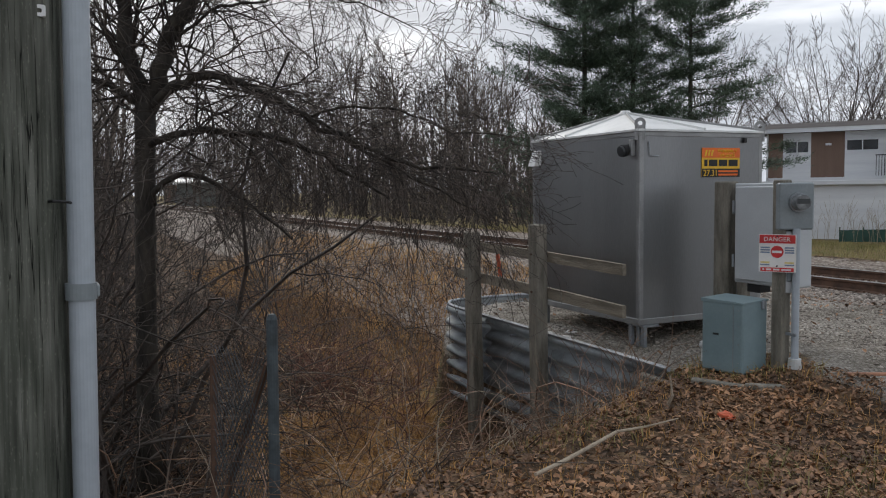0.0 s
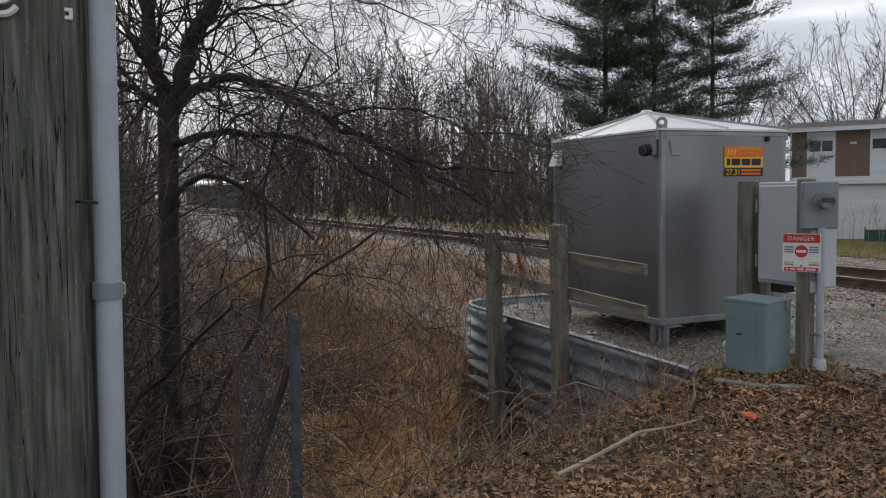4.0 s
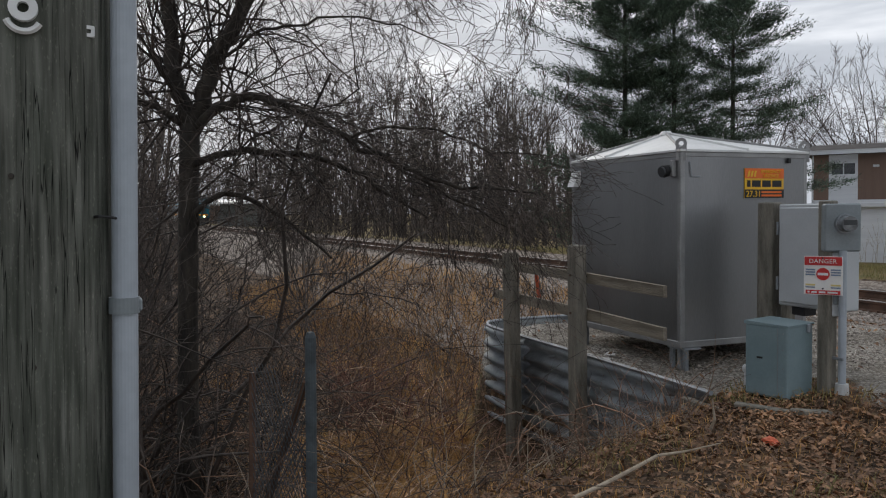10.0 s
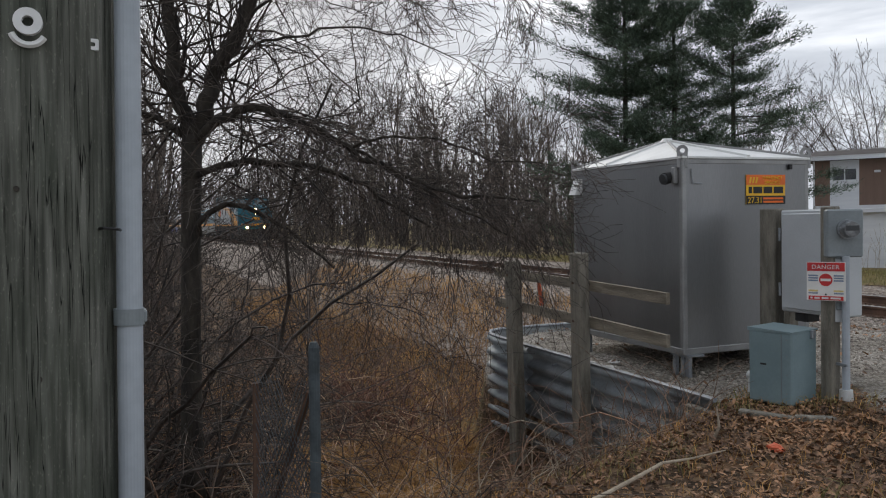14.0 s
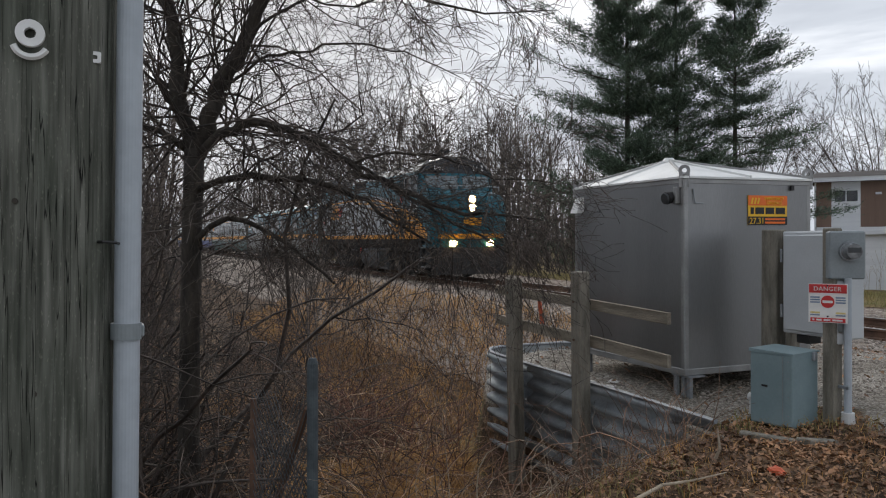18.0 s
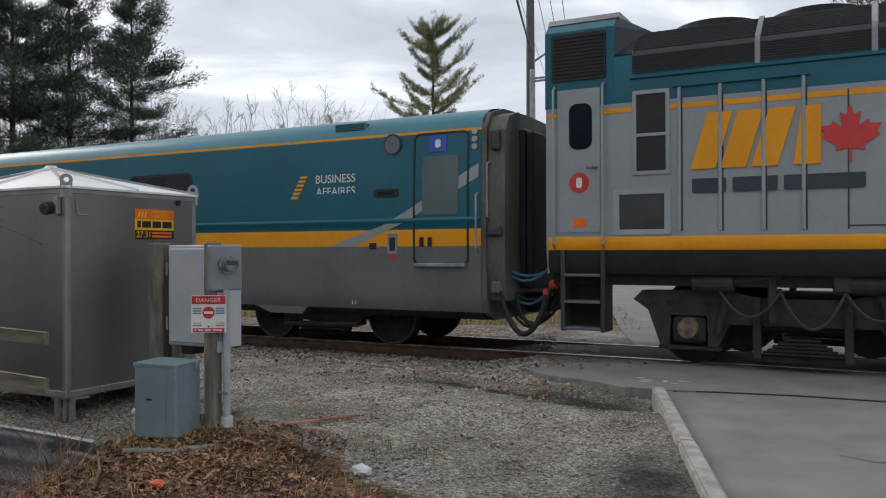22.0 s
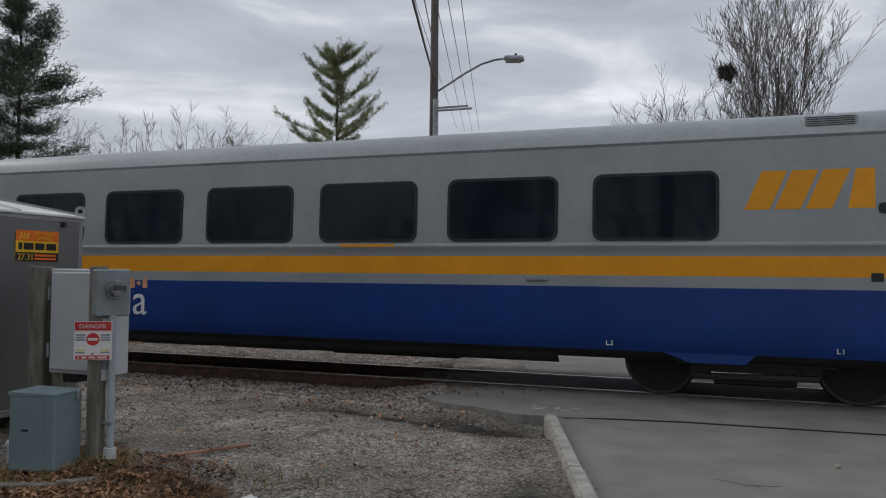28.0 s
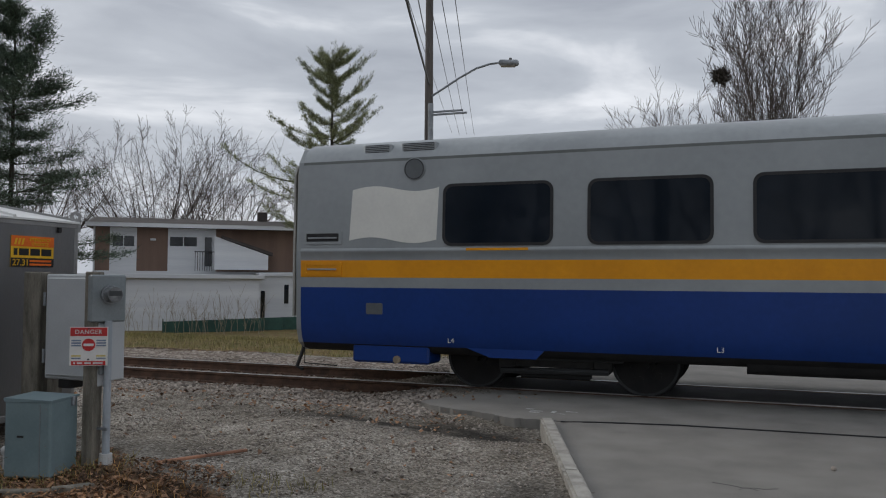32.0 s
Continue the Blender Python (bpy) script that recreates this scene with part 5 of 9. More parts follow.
def build_locomotive():
    W = 1.55
    loco = thing("diesel_locomotive", "teal, silver and golden diesel passenger locomotive with lit headlights", "locomotive")

    def side(outline, out=0.0, thick=0.03):
        return prism(outline, -W - out, -W + thick)

    def both(nm, profile, x0, x1, material, label=""):
        return band(profile, x0, x1, nm, material, loco, label)

    # hood: sides in bands, chamfered roof
    HX = 15.2
    both("sill", [(1.5, 1.2), (W, 1.3), (W, 1.52)], 0.0, 16.0, M_DARKSTEEL)
    both("sill_stripe", [(W, 1.52), (W + 0.01, 1.54), (W + 0.01, 1.68), (W, 1.7)], 0.0, 16.2, M_YELLOW, "golden sill stripe")
    both("hood_side", [(W, 1.7), (W, 3.46)], 0.0, HX, M_SILVER, "silver louvred engine hood side")
    both("hood_upper", [(W, 3.46), (W, 4.06), (1.52, 4.12)], 0.0, HX, M_TEAL)
    both("hood_shoulder", [(1.52, 4.12), (1.12, 4.46)], 0.0, HX, M_WEATHERED, "weathered silver roof shoulder")
    both("hood_roof", [(1.12, 4.46), (0.6, 4.55), (0, 4.58)], 0.0, HX, M_TANK)
    sec = [(1.5, 1.2), (W, 1.52), (W, 4.06), (1.52, 4.12), (1.12, 4.46), (0.6, 4.55), (0, 4.58)]
    out = [(-y, z) for y, z in sec] + [(y, z) for y, z in sec[-2::-1]]
    part("rear_wall", prism(out, -0.03, 0.0, axis="x"), M_SILVER, loco)
    # rear hump
    hump = [(-W - 0.004, 3.46), (-W - 0.004, 4.5), (-1.36, 4.68), (1.36, 4.68), (W + 0.004, 4.5), (W + 0.004, 3.46)]
    part("rear_hump", prism(hump, -0.04, 0.93, axis="x"), M_TEAL, loco)
    part("rear_hump_cap", prism([(-1.42, 4.64), (-1.34, 4.73), (1.34, 4.73), (1.42, 4.64)], -0.05, 0.95, axis="x", bevel=0.01), M_WEATHERED, loco)
    bm = bmesh.new()
    lo = [bm.verts.new((0.93, y, z)) for y, z in ((-W, 4.1), (-1.5, 4.5), (-1.36, 4.66), (1.36, 4.66), (1.5, 4.5), (W, 4.1))]
    hi = [bm.verts.new((1.16 + d, y, z)) for d, y, z in ((0, -W, 4.1), (0.02, -1.3, 4.34), (0.16, -1.14, 4.47), (0.16, 1.14, 4.47), (0.02, 1.3, 4.34), (0, W, 4.1))]
    for i in range(5):
        bm.faces.new((lo[i], hi[i], hi[i + 1], lo[i + 1]))
    bm.faces.new(hi)
    part("hump_fairing", bm, M_NAVYBLACK, loco, "dark sloping fairing", smooth=False)
    g = part("rear_grille", prism(roundrect(0.06, 3.82, 0.82, 4.46, 0.02), -W - 0.03, -1.5), M_BLACK, loco)
    slats(g, 0.1, 0.8, 3.85, 4.43, -W - 0.03, 12, M_DARKSTEEL, 0.012)
    # radiator openings along the shoulder
    for a, b in ((1.18, 2.69), (2.76, 3.96), (4.04, 5.53)):
        bm = bmesh.new()
        rows = ((-W - 0.012, 3.83), (-W - 0.012, 4.07), (-1.535, 4.13), (-1.15, 4.455))
        vs = [[bm.verts.new((x, y, z)) for y, z in rows] for x in (a, b)]
        for i in range(3):
            bm.faces.new((vs[0][i], vs[1][i], vs[1][i + 1], vs[0][i + 1]))
        ra = part("radiator_shutter", bm, M_SHUTTER, loco, "dark dusty radiator shutters")
        for k in range(7):
            z = 3.85 + 0.032 * k
            part("slat", box((a, -W - 0.022, z), (b, -W - 0.004, z + 0.012)), M_DARKSTEEL, ra)
        for k in range(10):
            u = 0.05 + 0.095 * k
            y, z = -1.535 + 0.385 * u, 4.13 + 0.325 * u
            part("slat", box((a, y - 0.014, z), (b, y + 0.01, z + 0.016)), M_TANK, ra)
        bm = bmesh.new()
        rows = ((-W - 0.03, 3.8), (-W - 0.03, 4.08), (-1.55, 4.15), (-1.14, 4.485), (-1.12, 4.46))
        vs = [[bm.verts.new((x, y, z)) for y, z in rows] for x in (b + 0.005, b + 0.068)]
        for i in range(4):
            bm.faces.new((vs[0][i], vs[1][i], vs[1][i + 1], vs[0][i + 1]))
        part("shutter_post", bm, M_WEATHERED, loco)
    part("shutter_sill", box((1.14, -W - 0.03, 3.76), (5.6, -W + 0.01, 3.81), 0.006), M_TEAL, loco)
    a, b = 6.5, 8.4
    w = part("dark_intake", prism([(a, 3.8), (b, 3.8), (b, 4.05), (b - 0.06, 4.2), (a, 4.2)], -W - 0.012, -1.4), M_BLACK, loco)
    slats(w, a + 0.03, b - 0.06, 3.83, 4.17, -W - 0.012, 8, M_DARKSTEEL, 0.012)
    part("intake_flange", box((5.62, -W - 0.028, 3.8), (5.72, -W + 0.01, 4.12), 0.006), M_TEAL, loco)
    for a, b in ((11.05, 11.56), (11.72, 12.23)):
        part("upper_window", prism(roundrect(a, 3.72, b, 4.03, 0.03), -W - 0.01, -1.46), M_GLASS, loco)
        bm = bmesh.new()
        vs = [bm.verts.new(p) for p in ((a - 0.02, -1.53, 4.13), (b - 0.02, -1.53, 4.13), (b - 0.02, -1.15, 4.455), (a - 0.02, -1.15, 4.455))]
        bm.faces.new(vs)
        part("shoulder_hatch", bm, M_SHUTTER, loco, "dark roof shoulder hatch")
    v = part("side_louvre", prism(roundrect(9.85, 3.84, 10.28, 4.04, 0.02), -W - 0.01, -1.46), M_TEAL, loco)
    slats(v, 9.87, 10.26, 3.86, 4.02, -W - 0.01, 4, M_DARKSTEEL, 0.012)
    part("belt_line", box((10.98, -W - 0.02, 3.56), (13.0, -W + 0.01, 3.6), 0.006), M_TEAL, loco)
    part("belt_line", box((6.2, -W - 0.014, 3.585), (9.3, -W + 0.01, 3.6), 0.004), M_DARKLETTER, loco)
    # roof gear
    for x in (2.0, 3.3, 4.6):
        f = part("roof_fan", rod((x, 0, 4.54), (x, 0, 4.68), 0.62, 0.6, n=24), M_DARKSTEEL, loco)
        part("fan_guard", rod((x, 0, 4.68), (x, 0, 4.7), 0.55, n=24), M_BLACK, f)
    part("dynamic_brake_hatch", box((4.5, -0.8, 4.48), (7.0, 0.8, 4.76), 0.12, seg=2), M_TANK, loco)
    part("exhaust_stack", box((8.6, -0.35, 4.5), (9.3, 0.35, 4.75), 0.05), M_DARKSTEEL, loco)
    part("roof_pod", box((12.9, -0.75, 4.5), (14.6, 0.75, 4.76), 0.06), M_DARKSTEEL, loco)
    h = part("horn", rod((14.6, -0.3, 4.82), (15.0, -0.3, 4.86), 0.04, 0.09, n=12), M_DARKSTEEL, loco)
    for dy in (-0.12, 0.14):
        part("horn_bell", rod((14.55, -0.3 + dy, 4.9), (14.9, -0.3 + dy, 4.95), 0.03, 0.08, n=12), M_DARKSTEEL, h)
    part("antenna_box", box((15.1, 0.1, 4.55), (15.4, 0.5, 4.68), 0.03), M_DARKSTEEL, loco)
    # hood doors: seams, ribs
    for x in (1.78, 2.28, 2.79, 3.24):
        part("hood_rib", box((x - 0.022, -W - 0.035, 1.76), (x + 0.022, -W + 0.004, 3.62), 0.008), M_SILVER, loco)
        # flat dark strip beside the rib: its shade put in as colour
        part("rib_shade_strip", box((x + 0.022, -W - 0.006, 1.76), (x + 0.04, -W, 3.5)), M_DARKLETTER, loco)
    for x, z0, z1, w in ((3.72, 1.76, 3.4, 0.009), (4.35, 1.76, 3.46, 0.009), (5.45, 1.76, 3.4, 0.009), (6.52, 1.76, 3.46, 0.009), (7.59, 1.8, 3.58, 0.014), (8.43, 1.82, 3.5, 0.01), (9.26, 1.8, 3.6, 0.02), (10.42, 1.76, 3.34, 0.008), (11.07, 1.76, 3.56, 0.016), (11.6, 1.76, 3.56, 0.012), (12.1, 1.76, 3.56, 0.012), (12.72, 1.76, 3.56, 0.012), (13.08, 1.76, 3.9, 0.012)):
        part("panel_seam", box((x - w, -W - 0.009, z0), (x + w, -W, z1)), M_DARKLETTER, loco)
    for a, b, z in ((3.72, 7.59, 1.8), (7.59, 9.26, 1.815), (9.26, 11.1, 1.79), (7.59, 9.26, 3.585)):
        part("panel_seam", box((a, -W - 0.009, z - 0.008), (b, -W, z + 0.008)), M_DARKLETTER, loco)
    for x, z in ((8.34, 2.0), (8.34, 3.42), (9.2, 2.6), (12.6, 2.0)):
        part("door_latch", box((x - 0.03, -W - 0.03, z - 0.035), (x + 0.03, -W, z + 0.035), 0.006), M_DARKSTEEL, loco)
    part("gutter", box((1.7, -W - 0.04, 3.6), (3.3, -W, 3.64), 0.005), M_TEAL, loco)
    # rear door, louvre window, vent
    d = part("rear_door", prism(roundrect(0.14, 1.76, 0.74, 3.7, 0.02), -W - 0.018, -W), M_SILVER, loco)
    part("door_window", prism(roundrect(0.31, 2.88, 0.63, 3.5, 0.11), -W - 0.026, -W - 0.01), M_GLASS, d)
    part("red_disc", rod((0.45, -W - 0.018, 2.43), (0.45, -W - 0.023, 2.43), 0.14, n=24), M_RED, d)
    part("white_mark", prism(roundrect(0.41, 2.36, 0.49, 2.5, 0.03), -W - 0.027, -W - 0.02), M_LETTER, d)
    part("orange_label", prism(roundrect(0.36, 1.83, 0.55, 1.95, 0.01), -W - 0.024, -W - 0.015), M_ORANGE, d)
    part("door_handle", box((0.56, -W - 0.05, 2.62), (0.7, -W - 0.02, 2.65), 0.005), M_GALV, d)
    for x in (0.1, 0.79):
        part("grab_rail", sweep([(x, -W - 0.01, 1.55), (x, -W - 0.07, 1.6), (x, -W - 0.07, 3.7), (x, -W - 0.01, 3.75)], 0.018), M_SILVER, loco)
    lw = part("louvred_window", ring(roundrect(1.18, 2.5, 1.66, 3.6, 0.02), roundrect(1.23, 2.55, 1.61, 3.55, 0.01), -W - 0.025, -W), M_SILVER, loco)
    part("louvre_back", prism(roundrect(1.23, 2.55, 1.61, 3.55, 0.01), -W - 0.01, -W), M_BLACK, lw)
    part("louvre_bar", box((1.23, -W - 0.02, 3.0), (1.61, -W, 3.04)), M_SILVER, lw)
    lv = part("lower_vent", ring(roundrect(0.92, 1.72, 1.67, 2.32, 0.02), roundrect(1.0, 1.79, 1.59, 2.25, 0.01), -W - 0.02, -W), M_ROOFSILVER, loco)
    part("vent_screen", prism(roundrect(1.0, 1.79, 1.59, 2.25, 0.01), -W - 0.008, -W), M_TANK, lv)
    # gold stripes: one along the top of the silver, a fan of them towards the cab
    plate = lambda outline, o=0.006: prism(outline, -W - o, -W + 0.002)
    CURVE = [(0.0, 3.46), (8.0, 3.46), (9.2, 3.42), (10.4, 3.36), (11.06, 3.28), (11.9, 3.16), (12.72, 3.04), (13.3, 2.93), (14.1, 2.75), (14.63, 2.62), (15.06, 2.46), (15.67, 2.18), (16.3, 1.84), (16.6, 1.6)]

    def along(rows, x):
        return float(np.interp(x, [r[0] for r in rows], [r[1] for r in rows]))

    teal_edge = [(x, along(CURVE, x)) for x in np.linspace(8.0, 16.3, 40)]
    part("teal_sweep", plate(teal_edge + [(16.3, 3.5), (8.0, 3.5)], 0.004), M_TEAL, loco, "teal paint sweeping down to the nose")
    STRIPES = [(0.0, [(0, 3.365), (8, 3.35), (11.06, 3.105), (12.72, 2.8), (13.7, 2.63), (16, 2.45)]),
               (5.97, [(5.97, 3.24), (8, 3.16), (11.06, 2.945), (12.72, 2.56), (13.7, 2.39), (16, 2.25)]),
               (8.6, [(8.6, 2.92), (11.06, 2.765), (12.72, 2.32), (13.7, 2.15), (16, 2.08)]),
               (9.9, [(9.9, 2.68), (11.06, 2.59), (12.72, 2.08), (13.7, 1.93), (16, 1.9)]),
               (10.8, [(10.8, 2.45), (11.06, 2.4), (12.0, 1.98), (12.72, 1.83), (13.7, 1.75), (16, 1.74)])]
    THICK = [(0, 0.065), (6, 0.07), (11.06, 0.1), (12.72, 0.155), (13.7, 0.18), (16, 0.17)]
    for start, mid_line in STRIPES:
        top, low = [], []
        for x in np.arange(start, 16.25, 0.15):
            t = along(THICK, x) * (min(1.0, 0.1 + (x - start) / 1.2) if start else 1.0)
            z = along(mid_line, x)
            zt, zb = min(z + t / 2, along(CURVE, x) - (0.05 if x < 9 else 0.12)), max(z - t / 2, 1.705)
            if zt - zb < (0.004 if x < 12 else 0.012):
                break
            top.append((float(x), zt))
            low.append((float(x), zb))
        part("gold_line", plate(top + low[::-1]), M_YELLOW, loco)
    # a battery hatch low on the cab side
    part("cab_hatch", ring(roundrect(13.72, 1.8, 15.2, 2.46, 0.01), roundrect(13.735, 1.815, 15.185, 2.445, 0.01), -W - 0.01, -W), M_DARKLETTER, loco)
    part("hatch_lip", box((13.72, -W - 0.05, 2.47), (15.22, -W, 2.5), 0.008), M_YELLOW, loco)
    for x in (13.9, 14.45, 15.05):
        part("hatch_latch", box((x - 0.03, -W - 0.03, 2.3), (x + 0.03, -W, 2.38), 0.006), M_DARKSTEEL, loco)
    mark_shapes(loco, 1.92, 3.43, 2.54, 3.24, M_YELLOW, lambda o: prism(o, -W - 0.026, -W - 0.004))
    part("emblem_leaf", prism(leaf_shape(3.74, 2.88, 0.34), -W - 0.02, -W), M_RED, loco)
    for a, b in ((1.94, 2.35), (2.43, 2.95), (3.02, 3.9)):
        part("lettering_bar", prism(roundrect(a, 2.24, b, 2.42, 0.02), -W - 0.026, -W - 0.004), M_DARKLETTER, loco)
    word_part("UN\nCHOIX\nVERT", M_FADEDGREY, loco, 5.85, -W - 0.008, 2.45)
    word_part("A\nGREEN\nCHOICE", M_FADEDGREY, loco, 6.98, -W - 0.008, 2.45)
    for k in range(9):
        w = 0.03 + 0.028 * k
        part("tree_bar", plate([(6.42 - w * 0.2, 2.72 - 0.062 * k), (6.42 + w, 2.745 - 0.062 * k), (6.42 + w, 2.77 - 0.062 * k), (6.42 - w * 0.2, 2.745 - 0.062 * k)], 0.007), M_LETTER, loco)
    word_part("6412", M_LETTER, loco, 14.79, -W - 0.012, 2.9, label="white road number")
    text_bar2 = prism(roundrect(14.75, 2.67, 15.15, 2.71, 0.005), -W - 0.012, -W)
    part("lettering_bar", text_bar2, M_LETTER, loco)
    # cab side
    part("cab_door", ring(roundrect(13.12, 1.74, 13.64, 4.02, 0.03), roundrect(13.145, 1.765, 13.615, 3.995, 0.03), -W - 0.014, -W), M_TEAL, loco)
    part("cab_door_window", prism(roundrect(13.2, 3.32, 13.53, 3.95, 0.08), -W - 0.01, -1.46), M_GLASS, loco)
    part("red_disc", rod((13.33, -W - 0.01, 3.12), (13.33, -W - 0.018, 3.12), 0.14, n=20), M_RED, loco)
    cw = part("cab_window", ring(roundrect(13.74, 3.2, 15.14, 3.98, 0.08), roundrect(13.79, 3.25, 15.09, 3.93, 0.06), -W - 0.03, -1.45), M_ROOFSILVER, loco, "bright window frame")
    part("cab_pane", prism(roundrect(13.79, 3.25, 15.09, 3.93, 0.06), -W - 0.012, -1.45), M_GLASS, cw)
    part("window_bar", box((14.41, -W - 0.028, 3.25), (14.46, -W, 3.93)), M_ROOFSILVER, cw)
    part("sun_blind", box((14.19, -W - 0.04, 3.42), (14.4, -W - 0.02, 3.92), 0.02), M_SILVER, cw)
    for k in range(4):
        st = part("side_step", box((13.19, -W - 0.016, 1.6 + 0.21 * k), (13.57, -W + 0.02, 1.75 + 0.21 * k), 0.02), M_BLACK, loco, "dark recessed step in the gold cab side")
        part("step_lip", box((13.2, -W - 0.03, 1.6 + 0.21 * k), (13.56, -W - 0.016, 1.625 + 0.21 * k), 0.004), M_FADEDGREY, st)
    for x in (13.08, 13.68):
        part("grab_rail", sweep([(x, -W - 0.01, 1.5), (x, -W - 0.07, 1.55), (x, -W - 0.07, 3.9), (x, -W - 0.01, 3.95)], 0.018), M_TEAL, loco)
    # cab front and nose
    part("cab_roof", prism([(-1.52, 4.12), (-1.12, 4.5), (-0.6, 4.62), (0.6, 4.62), (1.12, 4.5), (1.52, 4.12)], 12.6, 15.02, axis="x"), M_WEATHERED, loco)
    bm = bmesh.new()
    sides = [[bm.verts.new(p) for p in ((15.0, q * W, 3.25), (15.0, q * W, 4.08), (15.42, q * 1.5, 3.25), (15.3, q * 1.46, 4.02))] for q in (-1, 1)]
    mid0, mid1 = bm.verts.new((15.78, 0, 3.28)), bm.verts.new((15.62, 0, 4.02))
    for a in sides:
        bm.faces.new((a[0], a[2], a[3], a[1]))
        bm.faces.new((a[2], mid0, mid1, a[3]))
    part("cab_front", bm, M_TEAL, loco, "teal windshield surround")
    bm = bmesh.new()
    back = [bm.verts.new(p) for p in ((15.0, -W, 4.06), (15.02, -1.12, 4.52), (15.02, -0.6, 4.64), (15.02, 0.6, 4.64), (15.02, 1.12, 4.52), (15.0, W, 4.06))]
    front = [bm.verts.new(p) for p in ((15.31, -1.47, 4.02), (15.36, -1.06, 4.47), (15.4, -0.55, 4.59), (15.4, 0.55, 4.59), (15.36, 1.06, 4.47), (15.31, 1.47, 4.02))]
    low_mid, top_mid = bm.verts.new((15.63, 0, 4.02)), bm.verts.new((15.55, 0, 4.59))
    for a in range(5):
        bm.faces.new((back[a], front[a], front[a + 1], back[a + 1]))
    bm.faces.new((front[0], low_mid, top_mid, front[2], front[1]))
    bm.faces.new((low_mid, front[5], front[4], front[3], top_mid))
    bm.faces.new((front[2], top_mid, front[3]))
    part("cab_brow", bm, M_NAVYBLACK, loco, "navy-black brow above the windshields")
    for s in (-1, 1):
        # windshields and number boards lie on the two slanted planes of the cab front
        p = lambda u, z: (15.3 + 0.45 * u - (0.0 if z < 3.95 else 0.0) - 0.2 * max(0, (z - 3.3) / 0.65) * u * 0.65 + 0.02, s * 1.5 * (1 - u), z)
        bm = bmesh.new()
        lo = [bm.verts.new(p(u, z)) for u, z in ((0.08, 3.42), (0.93, 3.42), (0.93, 3.92), (0.14, 3.92))]
        hi = [bm.verts.new(v.co + Vector((0.03, 0, 0))) for v in lo]
        bm.faces.new(lo)
        bm.faces.new(hi[::-1])
        for i in range(4):
            bm.faces.new((lo[i], hi[i], hi[(i + 1) % 4], lo[(i + 1) % 4]))
        ws = part("windshield", bm, M_WINDSHIELD, loco)
        part("wiper", sweep([p(0.4, 3.9), tuple(Vector(p(0.55, 3.75)) + Vector((0.04, 0, 0))), tuple(Vector(p(0.8, 3.6)) + Vector((0.05, 0, 0)))], 0.012, n=5), M_BLACK, ws)
        nb = part("number_board", box((-0.36, -0.02, -0.16), (0.36, 0.02, 0.16), 0.02), M_BLACK, loco, "lit number board",
                  at=Matrix.Translation((15.47, s * 0.72, 4.24)) @ pose(0, 0, 0, -14, 0, 90 - s * 16))
        me = LETTERS["6412 "].copy()
        me.materials.append(M_LETTER)
        part_mesh("lettering", me, None, nb, at=(0, -0.026, 0))
    nose = [(15.2, 1.2), (16.3, 1.2), (16.46, 1.5), (16.46, 2.6), (16.36, 3.0), (16.2, 3.16), (15.6, 3.32), (15.2, 3.36)]
    bm = bmesh.new()
    rings = []
    for y, push, drop in ((-W, 0.0, -0.1), (-1.42, 0.12, -0.02), (-1.15, 0.24, 0.04), (-0.6, 0.34, 0.08), (0.6, 0.34, 0.08), (1.15, 0.24, 0.04), (1.42, 0.12, -0.02), (W, 0.0, -0.1)):
        rings.append([bm.verts.new((x + (push if x > 16 else 0), y, z + (drop if z > 2.9 and x > 15.3 else 0))) for x, z in nose])
    bm.faces.new(rings[0])
    bm.faces.new(rings[-1][::-1])
    for a, b in zip(rings, rings[1:]):
        for i in range(len(nose)):
            j = (i + 1) % len(nose)
            bm.faces.new((a[i], a[j], b[j], b[i]))
    part("nose", bm, M_TEAL, loco, "blunt teal nose")
    for z in (2.95, 2.5, 2.1):
        part("nose_grab_iron", sweep([(15.85, -W, z), (15.85, -W - 0.06, z), (16.25, -W - 0.06, z), (16.25, -W, z)], 0.014, n=6), M_TEAL, loco)
    part("nose_stripe", prism([(-1.3, 1.52), (1.3, 1.52), (1.3, 1.7), (-1.3, 1.7)], 16.6, 16.82, axis="x"), M_YELLOW, loco)
    part("nose_emblem", prism([(-0.36, 2.0), (0.36, 2.0), (0.4, 2.3), (-0.32, 2.3)], 16.79, 16.815, axis="x"), M_YELLOW, loco)
    hl = part("headlight_case", prism(roundrect(-0.16, 2.5, 0.16, 3.14, 0.06), 16.6, 16.84, axis="x"), M_NAVYBLACK, loco)
    for z in (2.98, 2.66):
        part("headlight", rod((16.83, 0, z), (16.86, 0, z), 0.135, n=16), M_HEADLIGHT, hl, "glowing headlight")
    for s in (-1, 1):
        part("ditch_light", rod((16.62, s * 0.75, 1.36), (16.86, s * 0.75, 1.36), 0.13, n=16), M_HEADLIGHT, loco, "glowing ditch light")
    part("plough", prism([(16.2, 0.2), (16.9, 0.2), (16.75, 1.2), (16.2, 1.2)], -1.4, 1.4), M_DARKSTEEL, loco)
    part("nose_rail", sweep([(16.4, -1.3, 3.3), (16.4, -1.3, 3.46), (16.55, 0, 3.5), (16.4, 1.3, 3.46), (16.4, 1.3, 3.3)], 0.02), M_SILVER, loco)
    # underframe, tank, trucks, steps
    part("underframe", box((0.0, -1.35, 1.05), (16.3, 1.35, 1.5)), M_DARKSTEEL, loco)
    half = [(1.2, 1.19), (1.36, 1.15), (1.44, 1.02), (1.46, 0.8), (1.44, 0.56), (1.34, 0.34), (1.15, 0.2), (0.6, 0.16)]
    shape = [(-y, z) for y, z in half] + [(y, z) for y, z in half[::-1]]
